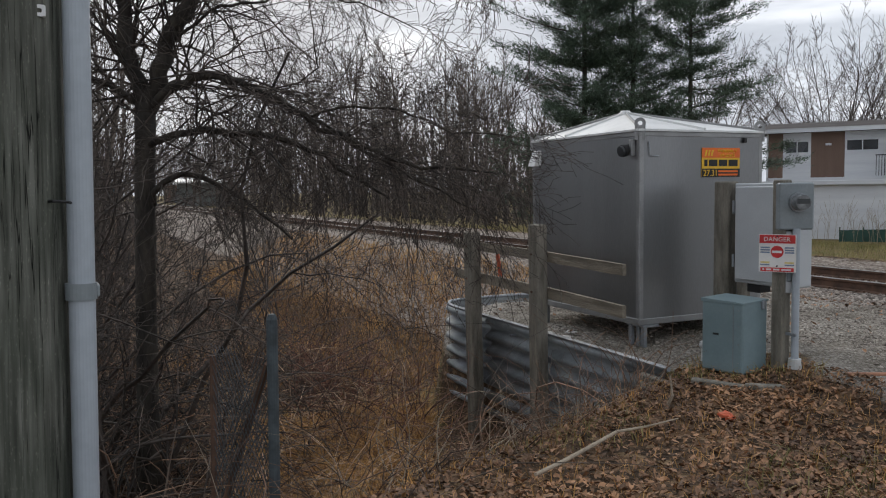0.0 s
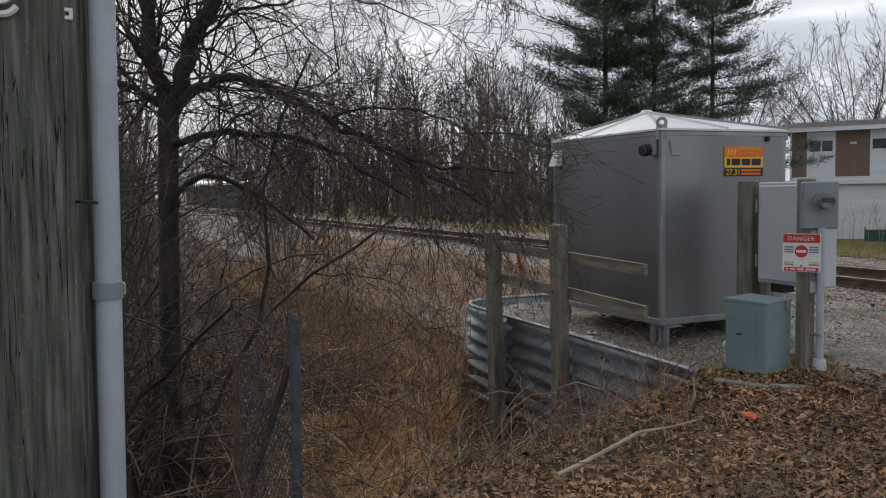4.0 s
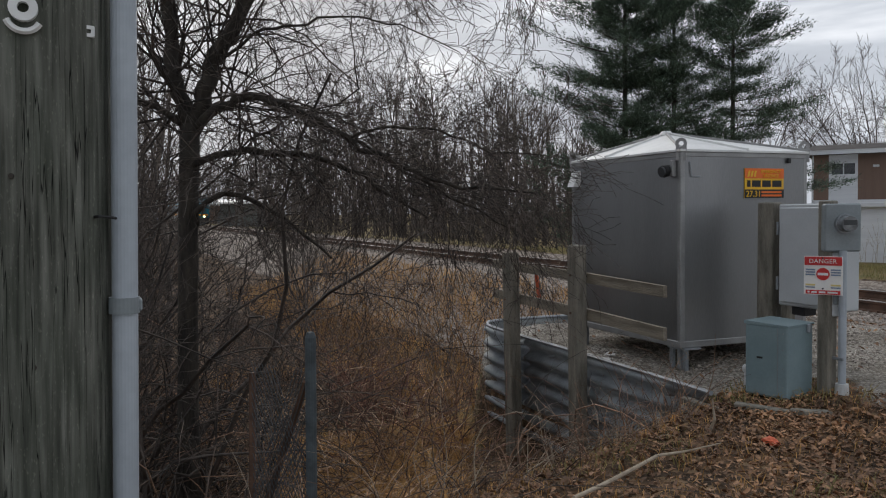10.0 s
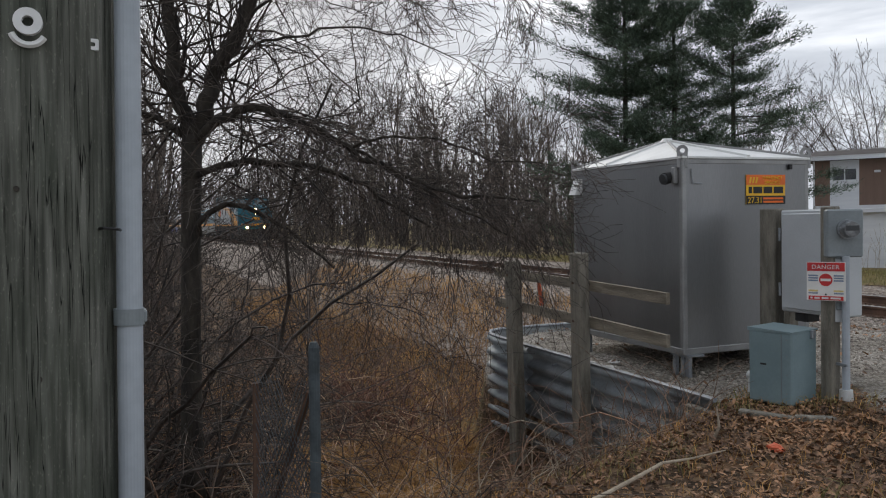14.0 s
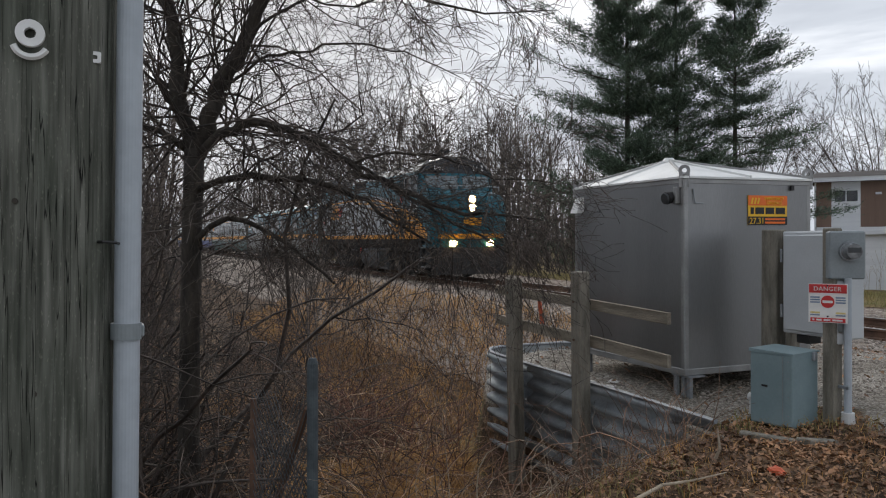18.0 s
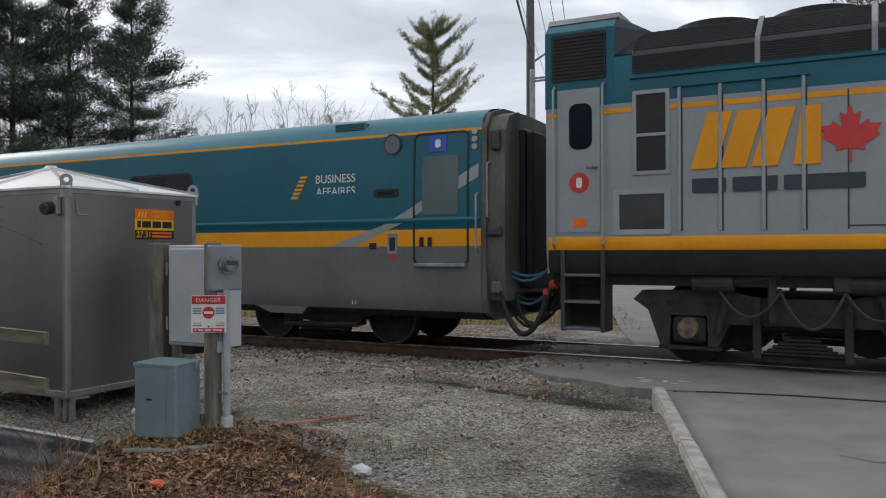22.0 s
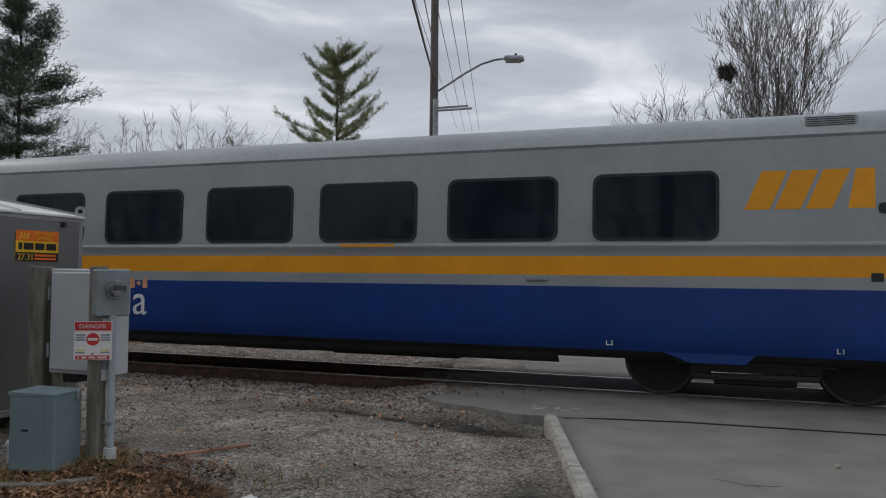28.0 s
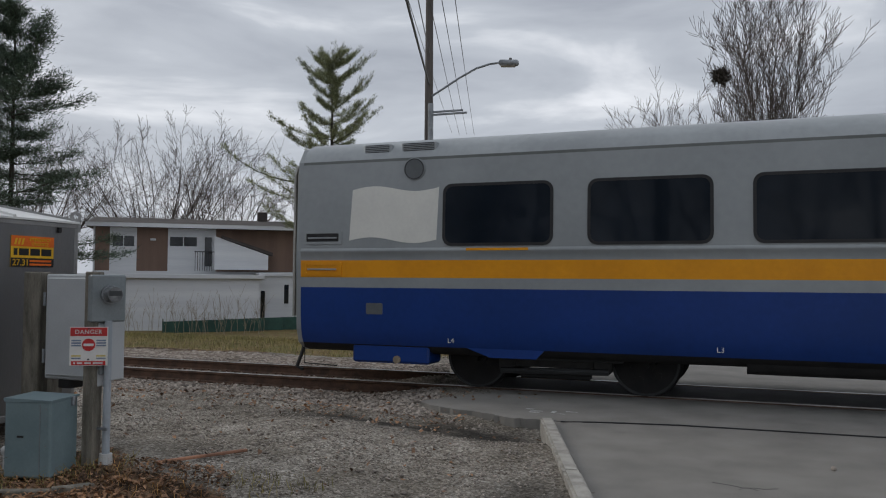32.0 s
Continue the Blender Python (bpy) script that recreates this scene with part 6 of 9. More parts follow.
    bm = bmesh.new()
    rings = []
    for x, k, up in ((6.95, 0.93, 0.16), (7.05, 1.0, 0.08), (7.3, 1.0, 0.0), (9.75, 1.0, 0.0), (9.95, 1.0, 0.03), (10.0, 0.95, 0.06)):
        rings.append([bm.verts.new((x, y * k, 1.19 - (1.19 - z) * (1.03 / 1.03 - up / 1.03))) for y, z in shape])
    for a, b in zip(rings, rings[1:]):
        for i in range(len(shape)):
            j = (i + 1) % len(shape)
            bm.faces.new((a[i], a[j], b[j], b[i]))
    bm.faces.new(rings[0])
    bm.faces.new(rings[-1][::-1])
    ft = part("fuel_tank", bm, M_TANK, loco, "dark grey rounded fuel tank", smooth=False)
    part("fuel_gauge", rod((8.05, -1.45, 0.79), (8.05, -1.49, 0.79), 0.075, n=16), M_BLACK, ft)
    part("gauge_glass", rod((8.05, -1.49, 0.79), (8.05, -1.5, 0.79), 0.045, n=14), M_PVCFIT, ft)
    part("tank_strap", box((9.7, -1.475, 0.5), (9.74, -1.44, 1.1), 0.004), M_DARKSTEEL, ft)
    part("battery_box", box((10.05, -1.46, 0.2), (11.25, 1.46, 1.12), 0.03), M_TANK, loco)
    part("battery_door", box((10.12, -1.475, 0.3), (11.18, -1.455, 1.05), 0.01), M_DARKSTEEL, loco)
    part("red_tag", box((7.08, -1.475, 0.86), (7.14, -1.44, 1.12)), M_RED, loco)
    for x, m in ((7.31, M_SIGNALRED), (7.53, M_DARKSTEEL)):
        part("air_lamp", rod((x, -1.36, 1.35), (x, -1.5, 1.35), 0.075, n=14), m, loco)
    # air reservoirs, pipes and brackets between truck and tank
    for y in (-1.0, 1.0):
        part("air_reservoir", rod((5.3, y, 0.82), (6.85, y, 0.82), 0.24, n=18, bevel=0.03), M_DARKSTEEL, loco)
        part("reservoir_bracket", box((5.6, y - 0.22, 0.6), (5.68, y + 0.22, 1.2), 0.01), M_DARKSTEEL, loco)
        part("reservoir_bracket", box((6.4, y - 0.22, 0.6), (6.48, y + 0.22, 1.2), 0.01), M_DARKSTEEL, loco)
    for z, r in ((0.98, 0.03), (0.62, 0.022), (1.12, 0.022)):
        part("air_pipe", sweep([(4.9, -1.3, z), (5.6, -1.34, z + 0.03), (6.5, -1.34, z - 0.04), (6.92, -1.3, z)], r, n=6), M_TANK, loco)
    part("vertical_pipe", sweep([(5.85, -1.36, 1.3), (5.85, -1.38, 0.7), (5.95, -1.38, 0.35), (6.15, -1.3, 0.3)], 0.028, n=6), M_TANK, loco)
    part("hose_loop", sweep([(6.3, -1.38, 0.9), (6.45, -1.4, 0.5), (6.65, -1.4, 0.28), (6.85, -1.38, 0.5), (6.9, -1.36, 0.8)], 0.02, n=6), M_BLACK, loco)
    for xc in (3.19, 13.25):
        tr = part("truck", box((xc - 0.5, -1.05, 0.45), (xc + 0.5, 1.05, 0.9), 0.04), M_DARKSTEEL, loco)
        part("traction_motor", rod((xc - 0.75, -0.6, 0.5), (xc - 0.75, 0.6, 0.5), 0.36, n=16), M_DARKSTEEL, tr)
        part("traction_motor", rod((xc + 0.75, -0.6, 0.5), (xc + 0.75, 0.6, 0.5), 0.36, n=16), M_DARKSTEEL, tr)
        for s in (-1, 1):
            y = s * 1.12
            # cast frame: a deep beam with pedestals round the journals
            pts = [(-2.1, 0.86), (-1.98, 0.98), (-0.9, 1.0), (-0.5, 0.9), (0.5, 0.9), (0.9, 1.0), (1.98, 0.98), (2.1, 0.86), (1.9, 0.72), (1.74, 0.26), (1.62, 0.26), (1.6, 0.66), (1.14, 0.66), (1.12, 0.26), (1.0, 0.26), (0.86, 0.56), (-0.86, 0.56), (-1.0, 0.26), (-1.12, 0.26), (-1.14, 0.66), (-1.6, 0.66), (-1.62, 0.26), (-1.74, 0.26), (-1.9, 0.72)]
            part("side_frame", prism([(xc + a, b) for a, b in pts], y - 0.1, y + 0.1), M_GEAR, tr)
            for dx in (-1.37, 1.37):
                part("axle_box", box((xc + dx - 0.21, y - 0.12, 0.3), (xc + dx + 0.21, y + 0.13, 0.64), 0.04), M_GEAR, tr)
                part("journal_cover", rod((xc + dx, y + s * 0.1, 0.49), (xc + dx, y + s * 0.2, 0.49), 0.15, 0.12, n=16), M_DUSTYHUB if dx < 0 else M_GEAR, tr)
                part("pedestal_tie", box((xc + dx - 0.4, y - 0.06, 0.2), (xc + dx + 0.4, y + 0.06, 0.26), 0.01), M_GEAR, tr)
                part("damper", rod((xc + dx * 0.72, y + s * 0.16, 0.45), (xc + dx * 0.62, y + s * 0.16, 1.02), 0.05, n=10), M_GEAR, tr)
                for q in (-0.24, 0.24):
                    part("frame_bolt", rod((xc + dx + q, y + s * 0.1, 0.82), (xc + dx + q, y + s * 0.125, 0.82), 0.045, n=8), M_DARKSTEEL, tr)
            # swing hangers that carry the spring plank and its leaf springs
            for dx in (-0.52, 0.52):
                part("hanger", box((xc + dx - 0.05, y + s * 0.14 - 0.035, 0.14), (xc + dx + 0.05, y + s * 0.14 + 0.035, 0.92), 0.012), M_GEAR, tr)
            part("spring_plank", box((xc - 0.58, y - 0.06, 0.1), (xc + 0.58, y + 0.2, 0.19), 0.01), M_GEAR, tr)
            for k in range(5):
                h = 0.46 - 0.06 * k
                part("leaf_spring", box((xc - h, y + s * 0.12 - 0.05, 0.2 + 0.045 * k), (xc + h, y + s * 0.12 + 0.05, 0.235 + 0.045 * k), 0.006), M_DARKSTEEL, tr)
            for dx in (-1.28, 0.55):
                part("brake_cylinder", rod((xc + dx, y + s * 0.22, 1.1), (xc + dx + 0.5, y + s * 0.22, 1.1), 0.13, n=16, bevel=0.02), M_GEAR, tr)
                part("brake_rod", rod((xc + dx + 0.5, y + s * 0.22, 1.12), (xc + dx + 1.05, y + s * 0.22, 1.2), 0.045, n=8), M_TANK, tr)
                part("brake_lever", box((xc + dx + 0.9, y + s * 0.22 - 0.04, 0.6), (xc + dx + 1.0, y + s * 0.22 + 0.04, 1.25), 0.012), M_GEAR, tr)
        for dx in (-1.37, 1.37):
            w = part_mesh("wheelset", WHEEL, None, tr, at=(xc + dx, 0, WHEEL_R))
            WHEELSETS.append((w, xc + dx, WHEEL_R))
        for k in range(3):
            x = xc - 0.95 + 0.72 * k
            part("brake_chain", sweep([(x + 0.72 * u, -1.4, 1.0 - (1.3 + 0.5 * (k % 2)) * u * (1 - u)) for u in [j / 10 for j in range(11)]], 0.02, n=6), M_TANK, tr)
        part("frame_bracket", box((xc - 0.5, -1.4, 1.2), (xc + 0.0, -1.3, 1.5), 0.02), M_TANK, tr)
        part("frame_bracket", box((xc + 0.35, -1.42, 1.0), (xc + 0.6, -1.32, 1.5), 0.02), M_TANK, tr)
    for x in (0.24, 15.6):
        st = part("ladder", box((x - 0.06, -1.58, 0.42), (x, -1.2, 1.52), 0.01), M_TANK, loco)
        part("ladder_side", box((x + 0.5, -1.58, 0.42), (x + 0.56, -1.2, 1.52), 0.01), M_TANK, st)
        part("ladder_back", box((x, -1.22, 0.42), (x + 0.5, -1.18, 1.5)), M_DARKSTEEL, st)
        for k in range(3):
            part("rung", box((x, -1.6, 0.44 + 0.36 * k), (x + 0.5, -1.24, 0.48 + 0.36 * k), 0.008), M_FADEDGREY, st)
    for k in range(3):
        part("air_hose", sweep([(-GAP * s, -1.25 + 0.09 * k, 1.38 - 0.2 * k - (0.3 + 0.14 * k) * 4 * s * (1 - s)) for s in [j / 10 for j in range(11)]], 0.022), M_HOSEBLUE if k < 2 else M_BLACK, loco)
    part("hose_head", box((-0.12, -1.3, 1.3), (0.02, -1.15, 1.42), 0.03), M_STICKERYEL, loco)
    part("hose_head", box((-0.1, -1.3, 0.98), (0.04, -1.16, 1.1), 0.03), M_RED, loco)
    part("rear_coupler", box((-0.45, -0.2, 0.6), (0, 0.2, 0.9), 0.05), M_DARKSTEEL, loco)
    VEHICLES.append((loco, 0.0))


build_locomotive()


# ---- the things beside the track ----
def build_cabinet():
    cab = thing("signal_cabinet", "square brushed aluminium signal equipment cabinet with a white hipped roof", "equipment cabinet")
    x0, x1, y0, y1, z0, z1 = -7.97, -5.97, 5.03, 6.62, 0.2, 2.1
    part("south_panel", box((x0 + 0.03, y0, z0 + 0.06), (x1 - 0.03, y0 + 0.04, z1 - 0.03), 0.004), M_CABINET, cab)
    part("east_panel", box((x1 - 0.04, y0 + 0.03, z0 + 0.06), (x1, y1 - 0.03, z1 - 0.03), 0.004), M_CABINET, cab)
    part("north_panel", box((x0 + 0.03, y1 - 0.04, z0 + 0.06), (x1 - 0.03, y1, z1 - 0.03), 0.004), M_CABINET, cab)
    part("west_panel", box((x0, y0 + 0.03, z0 + 0.06), (x0 + 0.04, y1 - 0.03, z1 - 0.03), 0.004), M_CABINET, cab)
    part("floor", box((x0 + 0.04, y0 + 0.04, z0 + 0.02), (x1 - 0.04, y1 - 0.04, z0 + 0.08)), M_CABTRIM, cab)
    for x in (x0, x1 - 0.05):
        for y in (y0, y1 - 0.05):
            part("corner_post", box((x - 0.003, y - 0.003, z0), (x + 0.053, y + 0.053, z1), 0.008), M_CABTRIM, cab)
    for a, b in (((x0, y0 - 0.006, z0), (x1, y0 + 0.05, z0 + 0.065)), ((x1 - 0.05, y0, z0), (x1 + 0.006, y1, z0 + 0.065)), ((x0, y1 - 0.05, z0), (x1, y1 + 0.006, z0 + 0.065)), ((x0 - 0.006, y0, z0), (x0 + 0.05, y1, z0 + 0.065))):
        part("base_rail", box(a, b, 0.006), M_CABTRIM, cab)
    for a, b in (((x0, y0 - 0.005, z1 - 0.05), (x1, y0 + 0.03, z1)), ((x1 - 0.03, y0, z1 - 0.05), (x1 + 0.005, y1, z1)), ((x0, y1 - 0.03, z1 - 0.05), (x1, y1 + 0.005, z1)), ((x0 - 0.005, y0, z1 - 0.05), (x0 + 0.03, y1, z1))):
        part("top_rail", box(a, b, 0.006), M_CABTRIM, cab)
    # hipped roof with battens
    cx, cy, top = -7.24, (y0 + y1) / 2, 2.4
    o = 0.02
    bm = bmesh.new()
    edge = [(x0 - o, y0 - o), (x1 + o, y0 - o), (x1 + o, y1 + o), (x0 - o, y1 + o)]
    lo = [bm.verts.new((x, y, z1)) for x, y in edge]
    hi = [bm.verts.new((x, y, z1 + 0.02)) for x, y in edge]
    ap = bm.verts.new((cx, cy, top))
    bm.faces.new(lo[::-1])
    for i in range(4):
        j = (i + 1) % 4
        bm.faces.new((lo[i], lo[j], hi[j], hi[i]))
        bm.faces.new((hi[i], hi[j], ap))
    part("roof", bm, M_CABROOF, cab, "white hipped metal roof")
    for a in edge + [(cx, y0 - o), (cx, y1 + o), (x0 - o, cy), (x1 + o, cy)]:
        p0, p1 = Vector((*a, z1 + 0.03)), Vector((cx, cy, top + 0.012))
        part("roof_batten", sweep([p0, p1], 0.016, n=4), M_CABTRIM if a in edge else M_CABROOF, cab)
    part("roof_cap", rod((cx, cy, top - 0.02), (cx, cy, top + 0.03), 0.09, 0.05, n=12), M_CABROOF, cab)
    # lifting lugs
    for x in (x0 + 0.02, x1 - 0.02):
        for y in (y0 + 0.02, y1 - 0.02):
            lug = ring([(0.055 * math.cos(a), 0.055 * math.sin(a)) for a in [k * math.pi / 8 for k in range(16)]], [(0.024 * math.cos(a), 0.024 * math.sin(a)) for a in [k * math.pi / 8 for k in range(16)]], -0.01, 0.01)
            lg = part("lifting_lug", lug, M_CABTRIM, cab, at=pose(x, y, z1 + 0.075, 0, 0, 45))
            part("lug_foot", box((-0.05, -0.012, -0.16), (0.05, 0.012, -0.02)), M_CABTRIM, lg)
    # legs: pairs of stubs under a plate
    for x in (x0 + 0.12, x1 - 0.1):
        for y in (y0 + 0.12, y1 - 0.12):
            lg = part("leg", box((x - 0.13, y - 0.1, z0 - 0.02), (x + 0.13, y + 0.1, z0)), M_GALV, cab)
            for dx in (-0.1, 0.02, 0.1):
                part("leg_stub", box((x + dx - 0.025, y - 0.08, -0.02), (x + dx + 0.025, y - 0.04 if dx else y + 0.08, z0 - 0.02), 0.004), M_GALV, lg)
    # fittings
    part("vent_hood", prism([(y0 - 0.1, 1.82), (y0, 1.82), (y0, 2.0), (y0 - 0.03, 2.0)], x0 + 0.06, x0 + 0.2, axis="x"), M_CABROOF, cab, "white vent hood")
    cam_b = part("floodlight", rod((x1 - 0.14, y0, 1.93), (x1 - 0.14, y0 - 0.1, 1.91), 0.05, 0.06, n=16), M_DARKSTEEL, cab)
    part("floodlight_lens", rod((x1 - 0.14, y0 - 0.1, 1.91), (x1 - 0.14, y0 - 0.125, 1.905), 0.052, n=16), M_TANK, cam_b)
    part("light_bracket", box((x1 - 0.11, y0 - 0.05, 1.86), (x1 - 0.06, y0, 2.02), 0.006), M_CABTRIM, cab)
    part("hook_wire", sweep([(x1 + 0.01, y0 + 0.1, 2.0), (x1 + 0.015, y0 + 0.12, 1.86), (x1 + 0.015, y0 + 0.22, 1.86)], 0.006, n=5), M_GALV, cab)
    part("small_lamp", box((x1, y1 - 0.28, 2.0), (x1 + 0.03, y1 - 0.24, 2.05), 0.004), M_BLACK, cab)
    # emergency notice on the east face
    sy0, sy1, sz0, sz1 = 5.8, 6.3, 1.65, 1.945
    X = x1 + 0.002
    sg = part("emergency_notice", box((X, sy0, sz0), (X + 0.006, sy1, sz1)), M_STICKERYEL, cab, "orange, yellow and black emergency notice")
    part("notice_band", box((X + 0.006, sy0, sz1 - 0.1), (X + 0.009, sy1, sz1)), M_ORANGE, sg)
    part("notice_band", box((X + 0.006, sy0, sz0), (X + 0.009, sy1, sz0 + 0.085)), M_INK, sg)
    for k in range(3):
        a = sy0 + 0.03 + 0.04 * k
        part("emblem_bar", prism([(a, sz1 - 0.085), (a + 0.022, sz1 - 0.085), (a + 0.038, sz1 - 0.025), (a + 0.016, sz1 - 0.025)], X + 0.009, X + 0.011, axis="x"), M_STICKERYEL, sg)
    for wd, z in (("EMERGENCY", sz1 - 0.032), ("URGENCE", sz1 - 0.074)):
        me = LETTERS[wd].copy()
        me.materials.append(M_STICKERYEL)
        part_mesh("lettering", me, None, sg, at=Matrix.Translation((X + 0.012, sy0 + 0.33, z)) @ pose(0, 0, 0, 0, 0, 90) @ Matrix.Diagonal((0.62, 1, 0.62, 1)))
    for a, b in ((0.03, 0.07), (0.09, 0.2), (0.22, 0.33), (0.35, 0.47)):
        part("number_bar", box((X + 0.006, sy0 + a, sz0 + 0.11), (X + 0.009, sy0 + b, sz0 + 0.175)), M_INK, sg)
    me = LETTERS["27.31"].copy()
    me.materials.append(M_STICKERYEL)
    part_mesh("lettering", me, None, sg, at=Matrix.Translation((X + 0.012, sy0 + 0.1, sz0 + 0.042)) @ pose(0, 0, 0, 0, 0, 90) @ Matrix.Diagonal((0.8, 1, 0.8, 1)))
    for z in (0.058, 0.024):
        part("lettering_bar", box((X + 0.009, sy0 + 0.21, sz0 + z - 0.01), (X + 0.011, sy0 + 0.47, sz0 + z + 0.01)), M_ORANGE, sg)


build_cabinet()


def build_retaining_wall():
    """Corrugated sheet along the south edge of the gravel pad, rounded into its west end."""
    wall = thing("retaining_wall", "corrugated galvanised steel retaining wall round the gravel pad", "retaining wall")
    path = [(-4.75, 4.37), (-5.6, 4.4), (-6.8, 4.42), (-8.0, 4.43), (-8.9, 4.44), (-9.2, 4.48), (-9.42, 4.6), (-9.52, 4.8), (-9.55, 5.2), (-9.55, 5.7), (-9.53, 6.3)]
    n = 72
    zs = [0.06 - 1.56 * k / n for k in range(n + 1)]

    def sheet(pts, nm):
        bm = bmesh.new()
        rows = []
        for i, (x, y) in enumerate(pts):
            a, b = pts[max(i - 1, 0)], pts[min(i + 1, len(pts) - 1)]
            t = Vector((b[0] - a[0], b[1] - a[1])).normalized()
            nx, ny = -t.y, t.x
            rows.append([bm.verts.new((x + nx * 0.044 * math.sin(z * 2 * math.pi / 0.178 + 1), y + ny * 0.044 * math.sin(z * 2 * math.pi / 0.178 + 1), z)) for z in zs])
        for a, b in zip(rows, rows[1:]):
            for k in range(n):
                bm.faces.new((a[k], b[k], b[k + 1], a[k + 1]))
        bmesh.ops.solidify(bm, geom=bm.faces[:], thickness=0.006)
        return part(nm, bm, M_CORR, wall, smooth=True)

    sheet(path[:4], "corrugated_sheet")
    sheet(path[3:], "corrugated_sheet")
    part("rim", sweep([(x, y, 0.07) for x, y in path], 0.022, n=6), M_GALV, wall)
    for x in (-5.3, -6.05, -7.35, -8.5):
        part("bolt", rod((x, 4.43, -0.05), (x, 4.36, -0.05), 0.014, n=6), M_GALV, wall)
    # wooden railing in front of it
    rail = thing("wooden_railing", "weathered grey wooden railing with two posts and two boards", "railing")
    for x, h, w in ((-8.09, 1.07, 0.085), (-6.62, 1.2, 0.075)):
        bm = box((-w, -0.07, -2.4), (w, 0.07, 0), 0.012)
        part("post", bm, M_WOOD, rail, at=pose(x, 4.27, h, 0.6, -0.4 if x < -7 else 0.5, 3))
    for x0, x1, zl, zr in ((-8.75, -6.6, 0.85, 0.82), (-6.66, -5.34, 0.82, 0.785)):
        part("board", prism([(x0, zl), (x1, zr), (x1, zr + 0.1), (x0, zl + 0.1)], 4.352, 4.392), M_RAILWOOD, rail)
        part("board", prism([(x0, zl - 0.37), (x1, zr - 0.375), (x1, zr - 0.265), (x0, zl - 0.26)], 4.352, 4.392), M_RAILWOOD, rail)
    for x in (-8.09, -6.62):
        for z in (0.9, 0.52):
            part("bolt", rod((x, 4.2, z), (x, 4.185, z), 0.012, n=8), M_RUSTRAIL, rail)
    tape = prism([(-7.93, 0.8), (-7.86, 0.83), (-7.8, 0.62), (-7.78, 0.45), (-7.86, 0.42), (-7.88, 0.6)], 4.5, 4.508)
    tagged(part("barrier_tape", tape, M_FABRIC), "torn orange plastic strip hanging at the railing", "plastic strip")


build_retaining_wall()


def build_power_supply():
    # electrical cabinet and meter on wooden posts
    stand = thing("electrical_cabinet", "light grey electrical cabinet on the wooden posts beside the signal cabinet", "electrical cabinet")
    part("body", box((-5.33, 5.62, 0.66), (-4.65, 5.86, 1.58), 0.012), M_GREYBOX, stand)
    part("door", box((-5.3, 5.6, 0.69), (-4.68, 5.625, 1.55), 0.01), M_GREYBOX, stand)
    part("hinge", rod((-5.325, 5.605, 1.3), (-5.325, 5.605, 1.42), 0.012, n=8), M_GALV, stand)
    part("hinge", rod((-5.325, 5.605, 0.8), (-5.325, 5.605, 0.92), 0.012, n=8), M_GALV, stand)
    part("cable_gland", box((-5.2, 5.65, 0.58), (-5.05, 5.8, 0.66), 0.01), M_BLACK, stand)
    part("latch", box((-4.72, 5.585, 0.74), (-4.69, 5.605, 1.0), 0.006), M_GALV, stand)
    post = thing("back_post", "thick weathered wooden post behind the electrical cabinet", "wooden post")
    part("post_timber", box((-0.085, -0.075, -0.4), (0.085, 0.075, 1.6), 0.01), M_WOOD, post, at=pose(-5.585, 5.755, 0, 0, 0.3, 12))
    part("post_timber", box((-0.03, -0.07, -0.4), (0.03, 0.07, 1.585), 0.006), M_WOOD, post, at=pose(-5.43, 5.84, 0, 0, 0.2, 12))
    mp = thing("meter_post", "weathered square wooden post carrying the electricity meter", "wooden post")
    part("post_timber", box((-0.055, -0.055, -0.4), (0.055, 0.055, 1.6), 0.01), M_WOOD, mp, at=pose(-4.5, 5.33, 0, 0, 0, 8))
    meter = thing("electricity_meter", "grey meter box with a round glass electricity meter on the post", "electricity meter")
    m = pose(-4.40, 5.36, 1.385, 0, 0, 62)     # its front looks to the east-south-east
    part("meter_box", box((-0.13, -0.02, -0.195), (0.15, 0.12, 0.19), 0.012), M_METERBOX, meter, at=m)
    dial = part("meter_ring", rod((0.02, -0.02, 0.03), (0.02, -0.05, 0.03), 0.078, n=28), M_GALV, meter, at=m)
    part("meter_glass", rod((0.02, -0.05, 0.03), (0.02, -0.14, 0.03), 0.068, 0.06, n=28), M_LENS, dial)
    part("meter_face", box((-0.03, -0.143, 0.02), (0.07, -0.139, 0.06), 0.0), M_TANK, dial)
    part("lower_trough", box((-0.07, 0.02, -0.72), (0.03, 0.1, -0.2), 0.008), M_GREYBOX, meter, at=m)
    part("trough_cover", box((-0.05, 0.0, -0.62), (0.0, 0.02, -0.3), 0.006), M_METERBOX, meter, at=m)
    con = thing("conduit", "grey plastic conduit with a white base fitting beside the meter post", "conduit")
    part("pipe", rod((-4.375, 5.36, -0.1), (-4.375, 5.36, 1.2), 0.03, n=16), M_PVC, con)
    part("coupling", rod((-4.375, 5.36, 0.03), (-4.375, 5.36, 0.13), 0.056, 0.05, n=16), M_PVCFIT, con, "white bell-shaped fitting")
    part("strap", box((-4.44, 5.32, 0.32), (-4.335, 5.335, 0.345), 0.003), M_GALV, con)
    # danger sign
    sign = thing("danger_sign", "white and red danger sign nailed to the meter post", "warning sign")
    m = pose(-4.455, 5.235, 1.0, 0, 0, 30)
    plate = part("sign_plate", box((-0.145, -0.004, -0.155), (0.145, 0.004, 0.155)), M_SIGNWHITE, sign, at=m)
    part("red_band", box((-0.14, -0.007, 0.082), (0.14, -0.004, 0.15)), M_RED, plate)
    me = LETTERS["DANGER"].copy()
    me.materials.append(M_LETTER)
